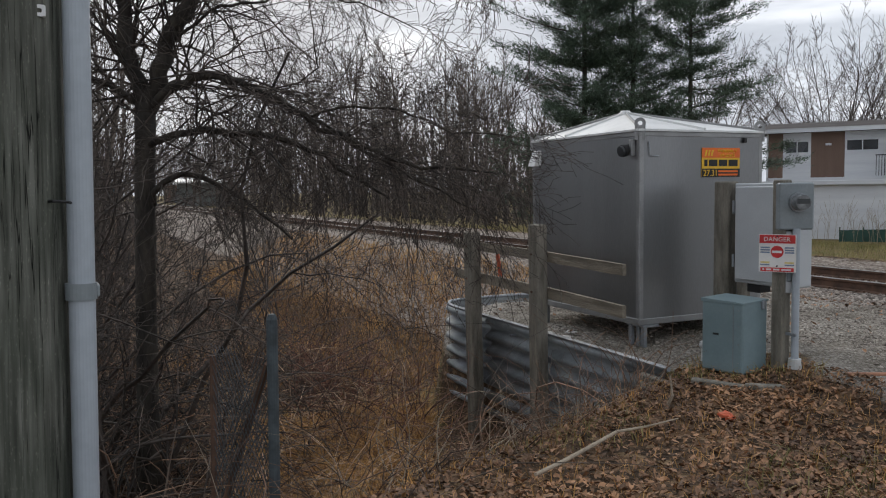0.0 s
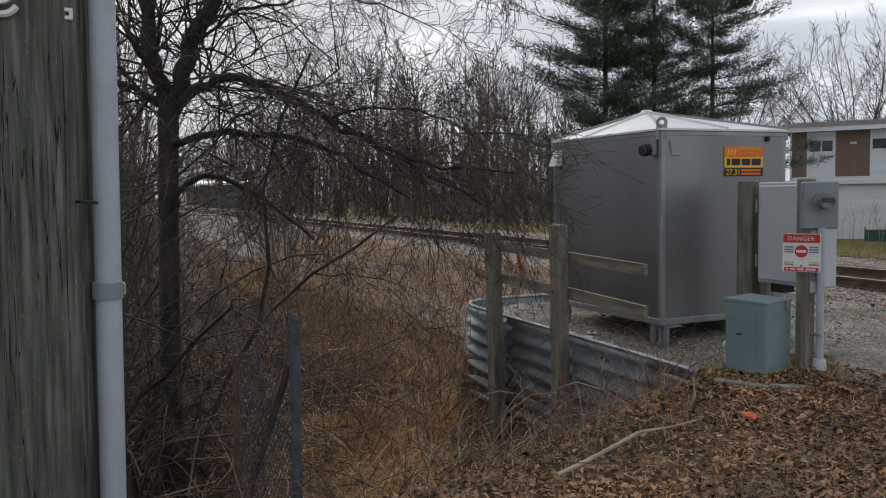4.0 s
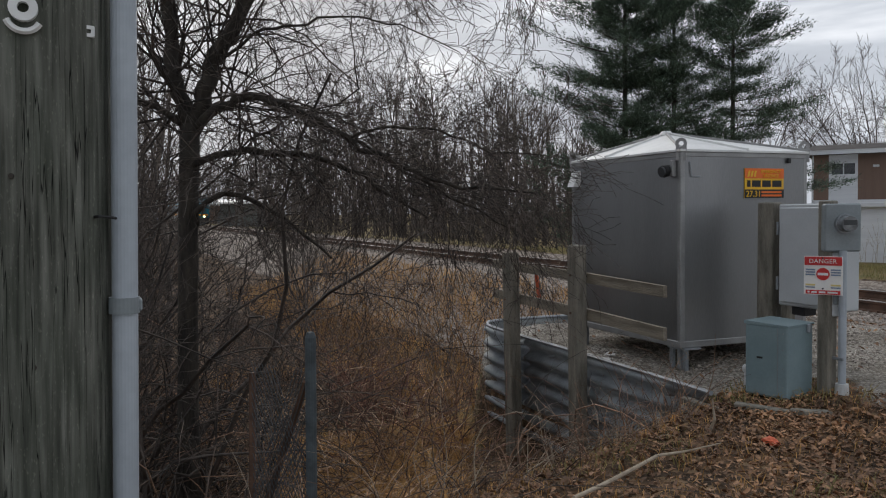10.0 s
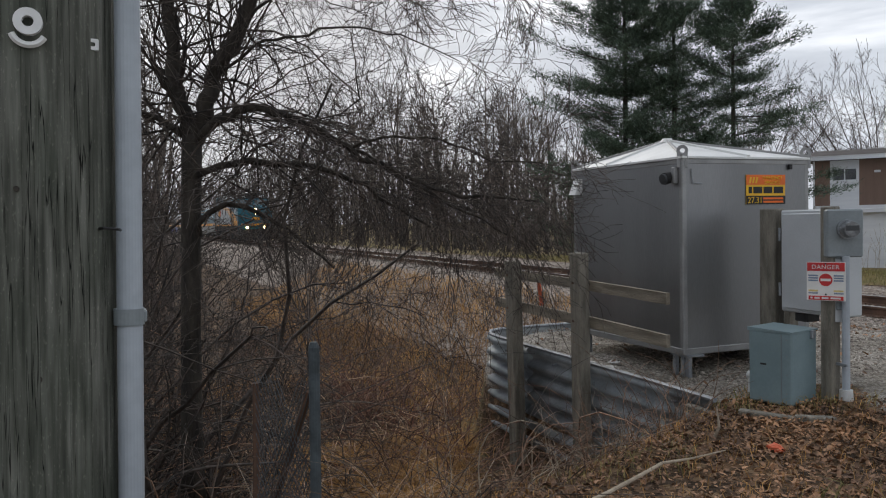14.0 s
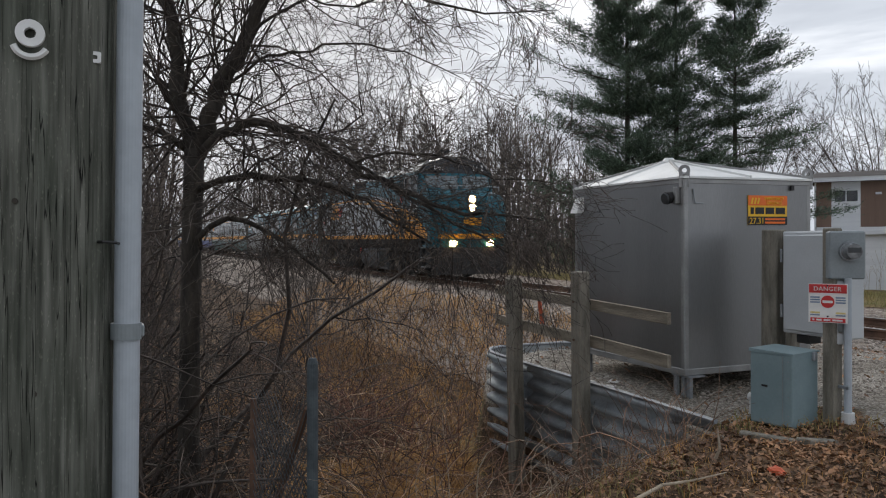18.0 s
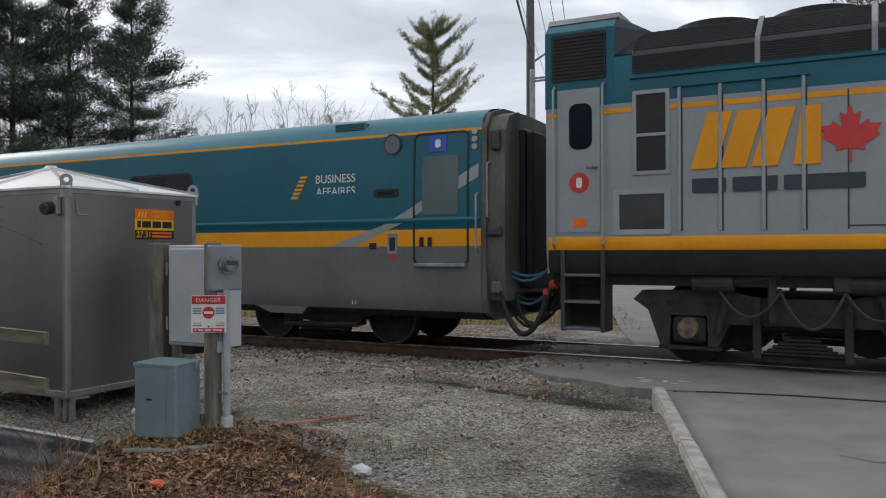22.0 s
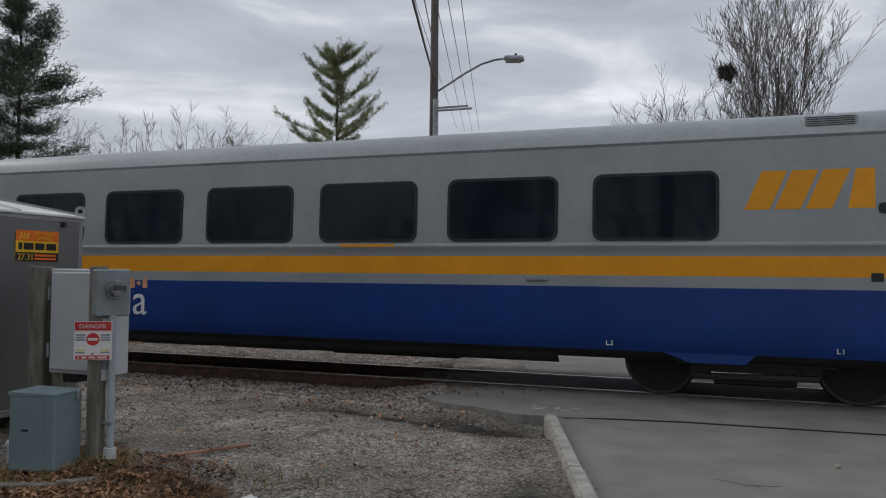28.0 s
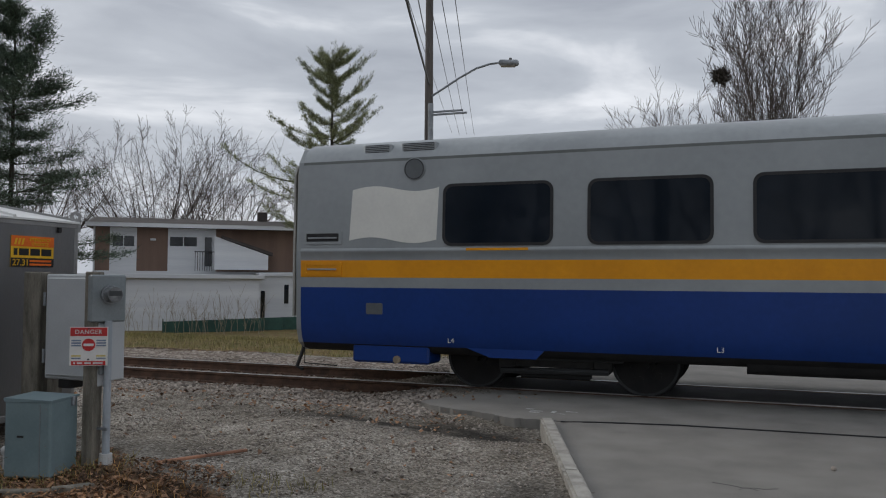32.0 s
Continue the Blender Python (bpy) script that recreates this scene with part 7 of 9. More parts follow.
    part_mesh("lettering", me, None, plate, at=(0, -0.01, 0.116))
    part("red_disc", rod((0, -0.004, 0.012), (0, -0.008, 0.012), 0.05, n=28), M_RED, plate)
    part("white_bar", box((-0.038, -0.011, 0.002), (0.038, -0.008, 0.022)), M_SIGNWHITE, plate)
    part("number_band", box((-0.13, -0.007, -0.15), (0.13, -0.004, -0.118)), M_RED, plate)
    for a, b in ((-0.115, -0.1), (-0.085, -0.045), (-0.03, 0.02), (0.035, 0.11)):
        part("number_bar", box((a, -0.009, -0.141), (b, -0.007, -0.127)), M_LETTER, plate)
    for s in (-1, 1):
        for z, h, mt in ((0.046, 0.006, M_PRINTBLUE), (0.026, 0.006, M_PRINTBLUE), (0.006, 0.006, M_PRINTBLUE), (-0.076, 0.007, M_PRINTYEL), (-0.096, 0.005, M_PRINTBLUE)):
            part("print_bar", box((s * 0.095 - 0.036, -0.007, z - h), (s * 0.095 + 0.036, -0.004, z + h)), mt, plate)
    for z in (0.14, -0.105):
        part("nail", rod((0, -0.004, z), (0, -0.012, z), 0.007, n=8), M_INK, plate)
    # pad-mounted box
    pad = thing("pad_box", "pale green-grey steel utility box with a sloping lid on the ground", "utility box", at=(-4.7, 5.02, -0.035), rz=15)
    part("body", box((-0.19, -0.19, 0.05), (0.19, 0.19, 0.64), 0.02, seg=2), M_PADBOX, pad)
    part("lid", prism([(-0.194, 0.632), (0.196, 0.632), (0.196, 0.645), (-0.194, 0.66)], -0.196, 0.196), M_PADBOX, pad)
    part("seam", box((0.1, -0.196, 0.1), (0.106, -0.188, 0.62)), M_METERBOX, pad)
    part("name_plate", box((-0.08, -0.195, 0.36), (-0.03, -0.189, 0.375)), M_INK, pad)
    for z in (0.15, 0.3, 0.45, 0.58):
        part("rivet", rod((0.15, -0.188, z), (0.15, -0.197, z), 0.006, n=6), M_METERBOX, pad)
    part("hasp", box((0.19, 0.08, 0.57), (0.215, 0.12, 0.64), 0.005), M_GALV, pad)
    part("side_fitting", rod((-0.19, -0.1, 0.24), (-0.25, -0.1, 0.24), 0.035, n=12), M_PVCFIT, pad)
    part("side_fitting", rod((-0.22, -0.1, 0.1), (-0.22, -0.1, 0.24), 0.028, n=12), M_PVCFIT, pad)


build_power_supply()


def build_near_pole():
    pole = thing("utility_pole", "old grey cracked wooden utility pole close by", "utility pole", at=(-1.74, -0.294, 0))
    pole.rotation_euler = (radians(-1.2), 0, 0)
    rng = random.Random(21)
    nA, nZ = 110, 90
    rows, faces = [], []
    for k in range(nZ + 1):
        z = -0.5 + 11.0 * (k / nZ) ** 1.6
        for a in range(nA):
            s = noise.noise(Vector((a * 0.35, z * 0.7, 3.1)))
            r = 0.196 - 0.004 * z + 0.0025 * s
            th = 2 * math.pi * a / nA
            rows.append((r * math.cos(th), 0.02 + r * math.sin(th), z))
    for k in range(nZ):
        for a in range(nA):
            b = (a + 1) % nA
            faces.append((k * nA + a, k * nA + b, (k + 1) * nA + b, (k + 1) * nA + a))
    part_mesh("pole_timber", raw_mesh("pole_timber", rows, faces), M_WOODPOLE, pole)
    for z, y, r in ((1.72, 0.16, 0.012), (1.52, 0.13, 0.01), (1.36, 0.08, 0.009), (1.2, 0.04, 0.01), (1.63, 0.0, 0.008)):
        kx = math.sqrt(0.191 ** 2 - y * y)
        part("knot", rod((kx - 0.03, y, z), (kx + 0.003, y, z), r, r * 0.8, n=10), M_BARK, pole)
    part("pole_top", rod((0, 0.02, 10.38), (0, 0.02, 10.53), 0.152, 0.12, n=24), M_WOOD, pole)
    con = part("conduit", rod((0.08, 0.236, -0.3), (0.08, 0.236, 5.0), 0.0305, n=24), M_PVC, pole, "smooth grey plastic conduit")
    part("clamp", rod((0.08, 0.234, 1.305), (0.08, 0.234, 1.345), 0.036, n=24), M_METERBOX, con)
    part("clamp_ear", box((0.02, 0.26, 1.31), (0.09, 0.276, 1.34), 0.004), M_METERBOX, con)
    part("hook", sweep([(0.1, 0.16, 1.54), (0.14, 0.18, 1.542), (0.14, 0.21, 1.54), (0.12, 0.215, 1.538)], 0.004, n=6), M_INK, pole)
    wh = part("insulator_ring", ring([(0.03 * math.cos(a), 0.03 * math.sin(a)) for a in [k * math.pi / 10 for k in range(20)]], [(0.012 * math.cos(a), 0.012 * math.sin(a)) for a in [k * math.pi / 10 for k in range(20)]], 0.0, 0.018, axis="x"), M_WHITE, pole, "white plastic ring", at=(0.19, 0.028, 2.0))
    part("ring_saddle", sweep([(0.004, 0.036 * math.cos(a), 0.036 * math.sin(a) - 0.014) for a in [math.radians(200 + 12 * k) for k in range(12)]], 0.008, n=6), M_WHITE, wh)
    cl = part("cleat", ring(roundrect(-0.014, -0.013, 0.014, 0.013, 0.004), roundrect(-0.006, -0.005, 0.006, 0.005, 0.002), 0.0, 0.014, axis="x"), M_WHITE, pole, "small white cleat", at=(0.118, 0.158, 1.975))


build_near_pole()


def build_fence_gate():
    """A bent chain-link panel between two steel posts in the thicket."""
    f = thing("chain_link_panel", "old chain-link fence panel with blue-grey steel posts, overgrown", "fence")
    part("post", rod((-3.89, 0.92, -0.75), (-3.88, 0.935, 0.87), 0.03, n=14), M_FENCEPOST, f)
    part("post_cap", rod((-3.88, 0.935, 0.87), (-3.88, 0.935, 0.9), 0.032, 0.02, n=14), M_FENCEPOST, f)
    part("post", rod((-4.36, 0.66, -0.95), (-4.33, 0.69, 0.62), 0.019, n=12), M_RUSTRAIL, f)
    part("brace", rod((-3.93, 0.915, 0.62), (-4.28, 0.7, -0.3), 0.02, n=8), M_RUSTRAIL, f)
    p0, p1 = [], []
    rng = random.Random(2)
    a, b = Vector((-3.89, 0.92, 0)), Vector((-4.35, 0.67, 0))
    u = b - a
    for k in range(-14, 12):
        for s in (-1, 1):
            for j in range(24):
                q0, q1 = k * 0.06 + j * 0.06 * s, k * 0.06 + (j + 1) * 0.06 * s
                if s < 0:
                    q0, q1 = q0 + 1.0, q1 + 1.0
                if 0 <= q0 <= 1 and 0 <= q1 <= 1:
                    z0, z1 = -0.75 + j * 0.06, -0.75 + (j + 1) * 0.06
                    bow = lambda q: 0.05 * math.sin(3 * q)
                    p0.append((a.x + u.x * q0 + bow(q0), a.y + u.y * q0, z0))
                    p1.append((a.x + u.x * q1 + bow(q1), a.y + u.y * q1, z1))
    me = stick_mesh("mesh_wire", p0, p1, [0.0025] * len(p0), [0.0025] * len(p0), 3)
    part_mesh("mesh_wire", me, M_FENCEPOST, f)


build_fence_gate()


def build_debris():
    def drop(name, bm, material, label, category):
        return tagged(part(name, bm, material), label, category)

    g = lambda x, y: float(ground_height(x, y))
    drop("red_stick", box((-0.4, -0.017, 0), (0.4, 0.017, 0.024), 0.005, m=pose(-3.8, 5.86, g(-3.8, 5.86) + 0.02, 0, 0, 61)), M_STICK, "reddish wooden stick lying on the gravel", "stick")
    pts = [(-3.22, 2.18), (-3.36, 2.45), (-3.52, 2.74), (-3.66, 3.04), (-3.72, 3.32), (-3.72, 3.58)]
    drop("fallen_branch", sweep([(x, y, max(g(x, y), -0.02) + 0.035 + 0.012 * math.sin(9 * y)) for x, y in pts], [0.011, 0.0125, 0.012, 0.0105, 0.008, 0.004]), M_DEADWOOD, "long bare pale branch lying on the leaves", "branch")
    drop("fallen_branch", sweep([(-4.05, 3.74, -0.2), (-4.1, 3.78, -0.06), (-4.06, 3.82, 0.07), (-4.12, 3.85, 0.2)], [0.016, 0.014, 0.01, 0.005]), M_DEADWOOD, "short bare pale branch stuck upright in the bank", "branch")
    for x, y, l, a in ((-4.75, 4.32, 0.5, 8), (-4.32, 4.5, 0.42, 40), (-4.1, 4.75, 0.3, 70), (-5.1, 4.28, 0.5, 3)):
        drop("timber_offcut", box((-l / 2, -0.035, -0.03), (l / 2, 0.035, 0.03), 0.008, m=pose(x, y, g(x, y) + 0.02, 4, 4, a)), M_WOOD, "rotten grey timber offcut along the pad edge", "timber")
    rng = random.Random(9)
    for x, y, m, lab in ((-2.74, 4.95, M_LITTER, "crumpled white paper litter on the leaves"), (-3.7, 3.98, M_FABRIC, "scrap of orange plastic among the leaves"), (-7.2, 4.75, M_LITTER, "pale plastic sheet scrap on the gravel"), (-6.9, 4.8, M_LITTER, "pale plastic sheet scrap on the gravel"), (-7.05, 4.95, M_LITTER, "pale plastic sheet scrap on the gravel")):
        bm = bmesh.new()
        bmesh.ops.create_icosphere(bm, subdivisions=2, radius=1)
        s = 0.055 if m is M_LITTER else 0.045
        flat = 0.3 if y > 4.6 and x < -6 else 0.8
        for v in bm.verts:
            k = 1 + 0.5 * noise.noise(v.co * 2.3 + Vector((x, y, 0)))
            v.co = Vector((v.co.x * k * s * 1.4, v.co.y * k * s, v.co.z * k * s * flat))
        bmesh.ops.translate(bm, verts=bm.verts, vec=(x, y, g(x, y) + s * 0.6 * flat))
        drop("litter", bm, m, lab, "litter")


build_debris()


# ---- beyond the track ----
def build_house():
    base, ang = (-34.1, 36.0, -1.18), 37.55
    house = thing("townhouse", "two-storey brown and white townhouse with a low dark roof", "house", at=base, rz=ang)
    W, D, k = 11.2, 8.0, 1.0
    f0, f1, f2 = 3.17, 5.62, 6.2          # floor of the upper storey, eave, ridge above the base
    # upper storey, facade at y = 0 facing -y
    part("side_wall", box((W - 0.15, 0, 0), (W, D, f1)), M_WHITESIDE, house)
    part("side_wall", box((0, 0, 0), (0.15, D, f1)), M_BROWNSIDE, house)
    part("rear_wall", box((0, D - 0.15, 0), (W, D, f1)), M_BROWNSIDE, house)
    part("lower_wall", box((0, 0, 0), (W, 0.15, f0)), M_WHITESIDE, house)
    part("upper_floor", box((0.15, 0.15, f0 - 0.1), (W - 0.15, D - 0.15, f0)), M_BROWNSIDE, house)

    def opening_wall(x0, x1, holes, material):
        """Facade pieces between window holes (x0, x1, z0, z1)."""
        xs = x0
        for a, b, c, d in holes:
            if a > xs:
                part("facade", box((xs, 0, f0), (a, 0.15, f1)), material, house)
            part("facade", box((a, 0, f0), (b, 0.15, c)), material, house)
            part("facade", box((a, 0, d), (b, 0.15, f1)), material, house)
            xs = b
        if xs < x1:
            part("facade", box((xs, 0, f0), (x1, 0.15, f1)), material, house)

    def window(x0, x1, z0, z1, frame=M_WHITESIDE):
        w = part("window", ring(roundrect(x0, z0, x1, z1, 0.01), roundrect(x0 + 0.06, z0 + 0.06, x1 - 0.06, z1 - 0.06, 0.01), -0.03, 0.1), frame, house)
        part("pane", box((x0 + 0.06, 0.06, z0 + 0.06), ((x0 + x1) / 2 - 0.02, 0.08, z1 - 0.06)), M_HOUSEGLASS, w)
        part("pane", box(((x0 + x1) / 2 + 0.02, 0.06, z0 + 0.06), (x1 - 0.06, 0.08, z1 - 0.06)), M_HOUSEGLASS, w)
        part("mullion", box(((x0 + x1) / 2 - 0.025, 0.0, z0), ((x0 + x1) / 2 + 0.025, 0.1, z1)), frame, w)

    opening_wall(0.15, 0.85, [], M_BROWNSIDE)
    opening_wall(0.85, 2.28, [(0.95, 2.2, 4.5, 5.2)], M_WHITESIDE)
    window(0.95, 2.2, 4.5, 5.2)
    opening_wall(2.28, 3.95, [], M_BROWNSIDE)
    opening_wall(3.95, 5.7, [(4.0, 5.6, 4.55, 5.2)], M_WHITESIDE)
    window(4.0, 5.6, 4.55, 5.2)
    opening_wall(5.7, 6.6, [(5.9, 6.45, f0, 5.25)], M_WHITESIDE)
    dr = part("balcony_door", box((5.9, 0.05, f0), (6.45, 0.1, 5.25)), M_WHITESIDE, house)
    part("pane", box((5.98, 0.03, f0 + 0.3), (6.37, 0.05, 5.15)), M_HOUSEGLASS, dr)
    opening_wall(6.6, W - 0.15, [], M_BROWNSIDE)
    part("vent", box((3.0, -0.04, 4.9), (3.3, 0, 5.02), 0.01), M_WHITESIDE, house)
    # balcony railing and the white stair wall
    for i in range(9):
        part("baluster", box((5.45 + 0.13 * i, -1.0, f0 + 0.03), (5.48 + 0.13 * i, -0.97, f0 + 1.1)), M_DARKSTEEL, house)
    part("handrail", box((5.42, -1.02, f0 + 1.08), (6.6, -0.95, f0 + 1.13)), M_DARKSTEEL, house)
    part("stair_wall", prism([(6.5, f0 + 0.1), (6.5, f0 + 2.0), (9.5, f0 + 0.95), (9.5, f0 + 0.1)], -1.2, -1.05), M_WHITESIDE, house)
    part("stair_cap", prism([(6.9, f0 + 1.9), (6.9, f0 + 2.05), (9.75, f0 + 1.1), (9.75, f0 + 0.92)], -1.26, -0.2), M_SHINGLE, house)
    # roof
    bm = bmesh.new()
    o = 0.45
    prism([(-o - 0.2, f1), (D + o, f1), (D + o, f1 + 0.22), (D / 2, f2 + 0.25), (-o - 0.2, f1 + 0.22)], -0.35, W + 0.35, bm, "x")
    part("roof", bm, M_SHINGLE, house, "low-pitched dark brown shingle roof")
    part("fascia", box((-0.36, -o - 0.26, f1 + 0.0), (W + 0.36, -o - 0.2, f1 + 0.22)), M_WHITESIDE, house)
    part("downpipe", rod((0.05, -0.08, f0), (0.05, -0.08, f1), 0.05, n=8), M_WHITESIDE, house)
    ch = part("chimney", box((9.2, 3.6, f2), (9.8, 4.1, f2 + 0.75)), M_SHINGLE, house)
    part("chimney_cap", box((9.15, 3.55, f2 + 0.75), (9.85, 4.15, f2 + 0.82)), M_CONCRETE, ch)
    # low white garage in front
    gar = thing("garage", "long low white-sided garage in front of the townhouse", "garage", at=base, rz=ang)
    gx0, gx1, gy0, gy1, gh = -0.6, 8.8, -4.6, -0.05, 2.75
    n = 22
    for i in range(n):
        z0, z1 = 0.05 + (gh - 0.05) * i / n, 0.05 + (gh - 0.05) * (i + 1) / n
        part("siding_board", prism([(gy0 - 0.03, z0), (gy0, z0), (gy0, z1), (gy0 - 0.01, z1)], gx0, gx1, axis="x"), M_WHITESIDE, gar)
    part("front_wall", box((gx0, gy0, 0), (gx1, gy0 + 0.12, gh)), M_WHITESIDE, gar)
    part("side_wall", box((gx0, gy0 + 0.12, 0), (gx0 + 0.12, gy1, gh)), M_WHITESIDE, gar)
    part("side_wall", box((gx1 - 0.12, gy0 + 0.12, 0), (gx1, gy1, gh)), M_WHITESIDE, gar)
    part("flat_roof", box((gx0 - 0.2, gy0 - 0.3, gh), (gx1 + 0.25, gy1, gh + 0.22), 0.02), M_WHITESIDE, gar, "white flat roof edge")
    part("corner_trim", box((gx1 - 0.06, gy0 - 0.05, 0), (gx1 + 0.03, gy0 + 0.02, gh)), M_WHITESIDE, gar)
    annex = thing("annex", "white-sided annex with a door and a small window", "annex", at=base, rz=ang)
    part("front_wall", box((8.85, -3.0, 0), (11.2, -2.88, 2.9)), M_WHITESIDE, annex)
    part("side_wall", box((11.08, -2.88, 0), (11.2, -0.05, 2.9)), M_WHITESIDE, annex)
    part("flat_roof", box((8.85, -3.15, 2.9), (11.4, -0.05, 3.08), 0.02), M_WHITESIDE, annex)
    part("door", box((8.98, -3.05, 0.2), (9.2, -3.0, 2.1)), M_HOUSEGLASS, annex)
    w = part("window", ring(roundrect(10.2, 1.35, 10.55, 2.5, 0.01), roundrect(10.25, 1.4, 10.5, 2.45, 0.01), -3.05, -2.95), M_WHITESIDE, annex)
    part("pane", box((10.25, -3.02, 1.4), (10.5, -3.0, 2.45)), M_HOUSEGLASS, w)
    # low green mesh fence
    fence = thing("mesh_fence", "low dark green mesh fence in front of the garage", "fence", at=base, rz=ang)
    for i in range(9):
        x = 4.0 + 1.0 * i
        part("post", rod((x, -6.5 + 0.28 * i, -0.1), (x, -6.5 + 0.28 * i, 0.75), 0.03, n=8), M_FENCEGREEN, fence)
        if i:
            part("panel", prism([(x - 1.0, 0.0), (x, 0.0), (x, 0.6 + 0.02 * i), (x - 1.0, 0.58 + 0.02 * i)], -6.5 + 0.28 * (i - 0.5), -6.48 + 0.28 * (i - 0.5)), M_FENCEGREEN, fence)
    gp = thing("gate_post", "grey timber gate post at the end of the mesh fence", "post", at=base, rz=ang)
    part("timber", box((10.9, -4.6, -0.2), (11.05, -4.45, 1.3), 0.02), M_WOOD, gp)
    # a pale low building far behind the thicket
    barn = thing("low_building", "low grey building with a white roof edge far behind the trees", "building", at=(-130.1, 20.5, 0.6), rz=80)
    part("wall", box((-4.4, -3, -3), (4.4, 3, 2.6)), M_WARMGREY, barn)
    part("roof", prism([(-4.4, 2.6), (4.4, 2.6), (4.4, 2.85), (0, 3.3), (-4.4, 2.85)], -4.7, 4.7, axis="x"), M_CABROOF, barn)


build_house()


def build_far_shed():
    """A long low shed far down the line, north of the track."""
    shed = thing("distant_shed", "long low white-roofed shed far down the railway", "shed", at=(-190, 28.3, -1.0), rz=90)
    part("wall", box((-7.0, 0.0, 0.0), (7.0, 8.0, 4.6), 0.02), M_BROWNSIDE, shed)
    part("roof", prism([(-0.6, 4.6), (-0.6, 4.95), (4.0, 6.2), (8.6, 4.95), (8.6, 4.6)], -7.4, 7.4, axis="x"), M_WHITESIDE, shed, "white metal roof")
    for x in (-5.0, -1.6, 1.8, 5.2):
        part("door", box((x - 1.0, -0.04, 0.0), (x + 1.0, 0.0, 3.2), 0.01), M_FADEDGREY, shed)


build_far_shed()


def build_street_light():
    x, y = -10.66, 27.87
    pole = thing("street_light_pole", "grey utility pole with a curved street light arm", "street light")
    part("shaft", rod((x, y, -0.8), (x - 0.02, y, 13.5), 0.19, 0.13, n=14), M_POLE, pole)
    part("sleeve", rod((x + 0.12, y - 0.15, 4.5), (x + 0.12, y - 0.15, 8.0), 0.1, n=10), M_GALV, pole)
    arm = [(x + 0.12, y - 0.05, 8.3), (x + 0.5, y + 0.05, 8.55), (x + 1.1, y + 0.2, 8.95), (x + 1.7, y + 0.33, 9.28), (x + 2.2, y + 0.42, 9.42), (x + 2.55, y + 0.48, 9.45)]
    a = part("arm", sweep(arm, 0.04, n=8), M_GALV, pole)
    head = part("lamp_head", box((-0.36, -0.16, -0.1), (0.36, 0.16, 0.1), 0.07, seg=2), M_GALV, a, at=pose(x + 2.88, y + 0.5, 9.42, 0, 3, 8))
    part("lamp_lens", box((-0.3, -0.12, -0.14), (0.24, 0.12, -0.08), 0.02), M_DULLLAMP, head)
    part("photocell", rod((0.05, 0, 0.1), (0.05, 0, 0.18), 0.05, n=10), M_INK, head)
    for dz, l in ((0.0, 1.25), (-0.1, 1.4)):
        part("bracket", box((x + 0.1, y - 0.12, 7.66 + dz), (x + 0.1 + l, y - 0.06, 7.73 + dz), 0.01), M_GALV, pole)
    # overhead wires
    for p0, p1, r in (((-22.6, 66.1, 14.0), (-5.0, 13.5, 8.4), 0.012), ((-23.2, 65.9, 14.0), (-5.3, 13.5, 8.4), 0.012), ((-22.0, 66.3, 14.0), (-4.7, 13.6, 8.4), 0.012), ((-23.9, 66, 14.2), (-5.9, 13.4, 8.5), 0.01),
                      ((x, y, 8.75), (-3.2, 7.6, 6.1), 0.03), ((x, y, 9.9), (-3.6, 9.2, 6.5), 0.014)):
        pts = [tuple(a0 + (b0 - a0) * s - (0.5 * 4 * s * (1 - s) * 0.2 if i == 2 else 0) for i, (a0, b0) in enumerate(zip(p0, p1))) for s in [j / 8 for j in range(9)]]
        tagged(part("overhead_wire", sweep(pts, r, n=5), M_INK), "thin black overhead wire along the road", "wire", group="overhead wires")


build_street_light()


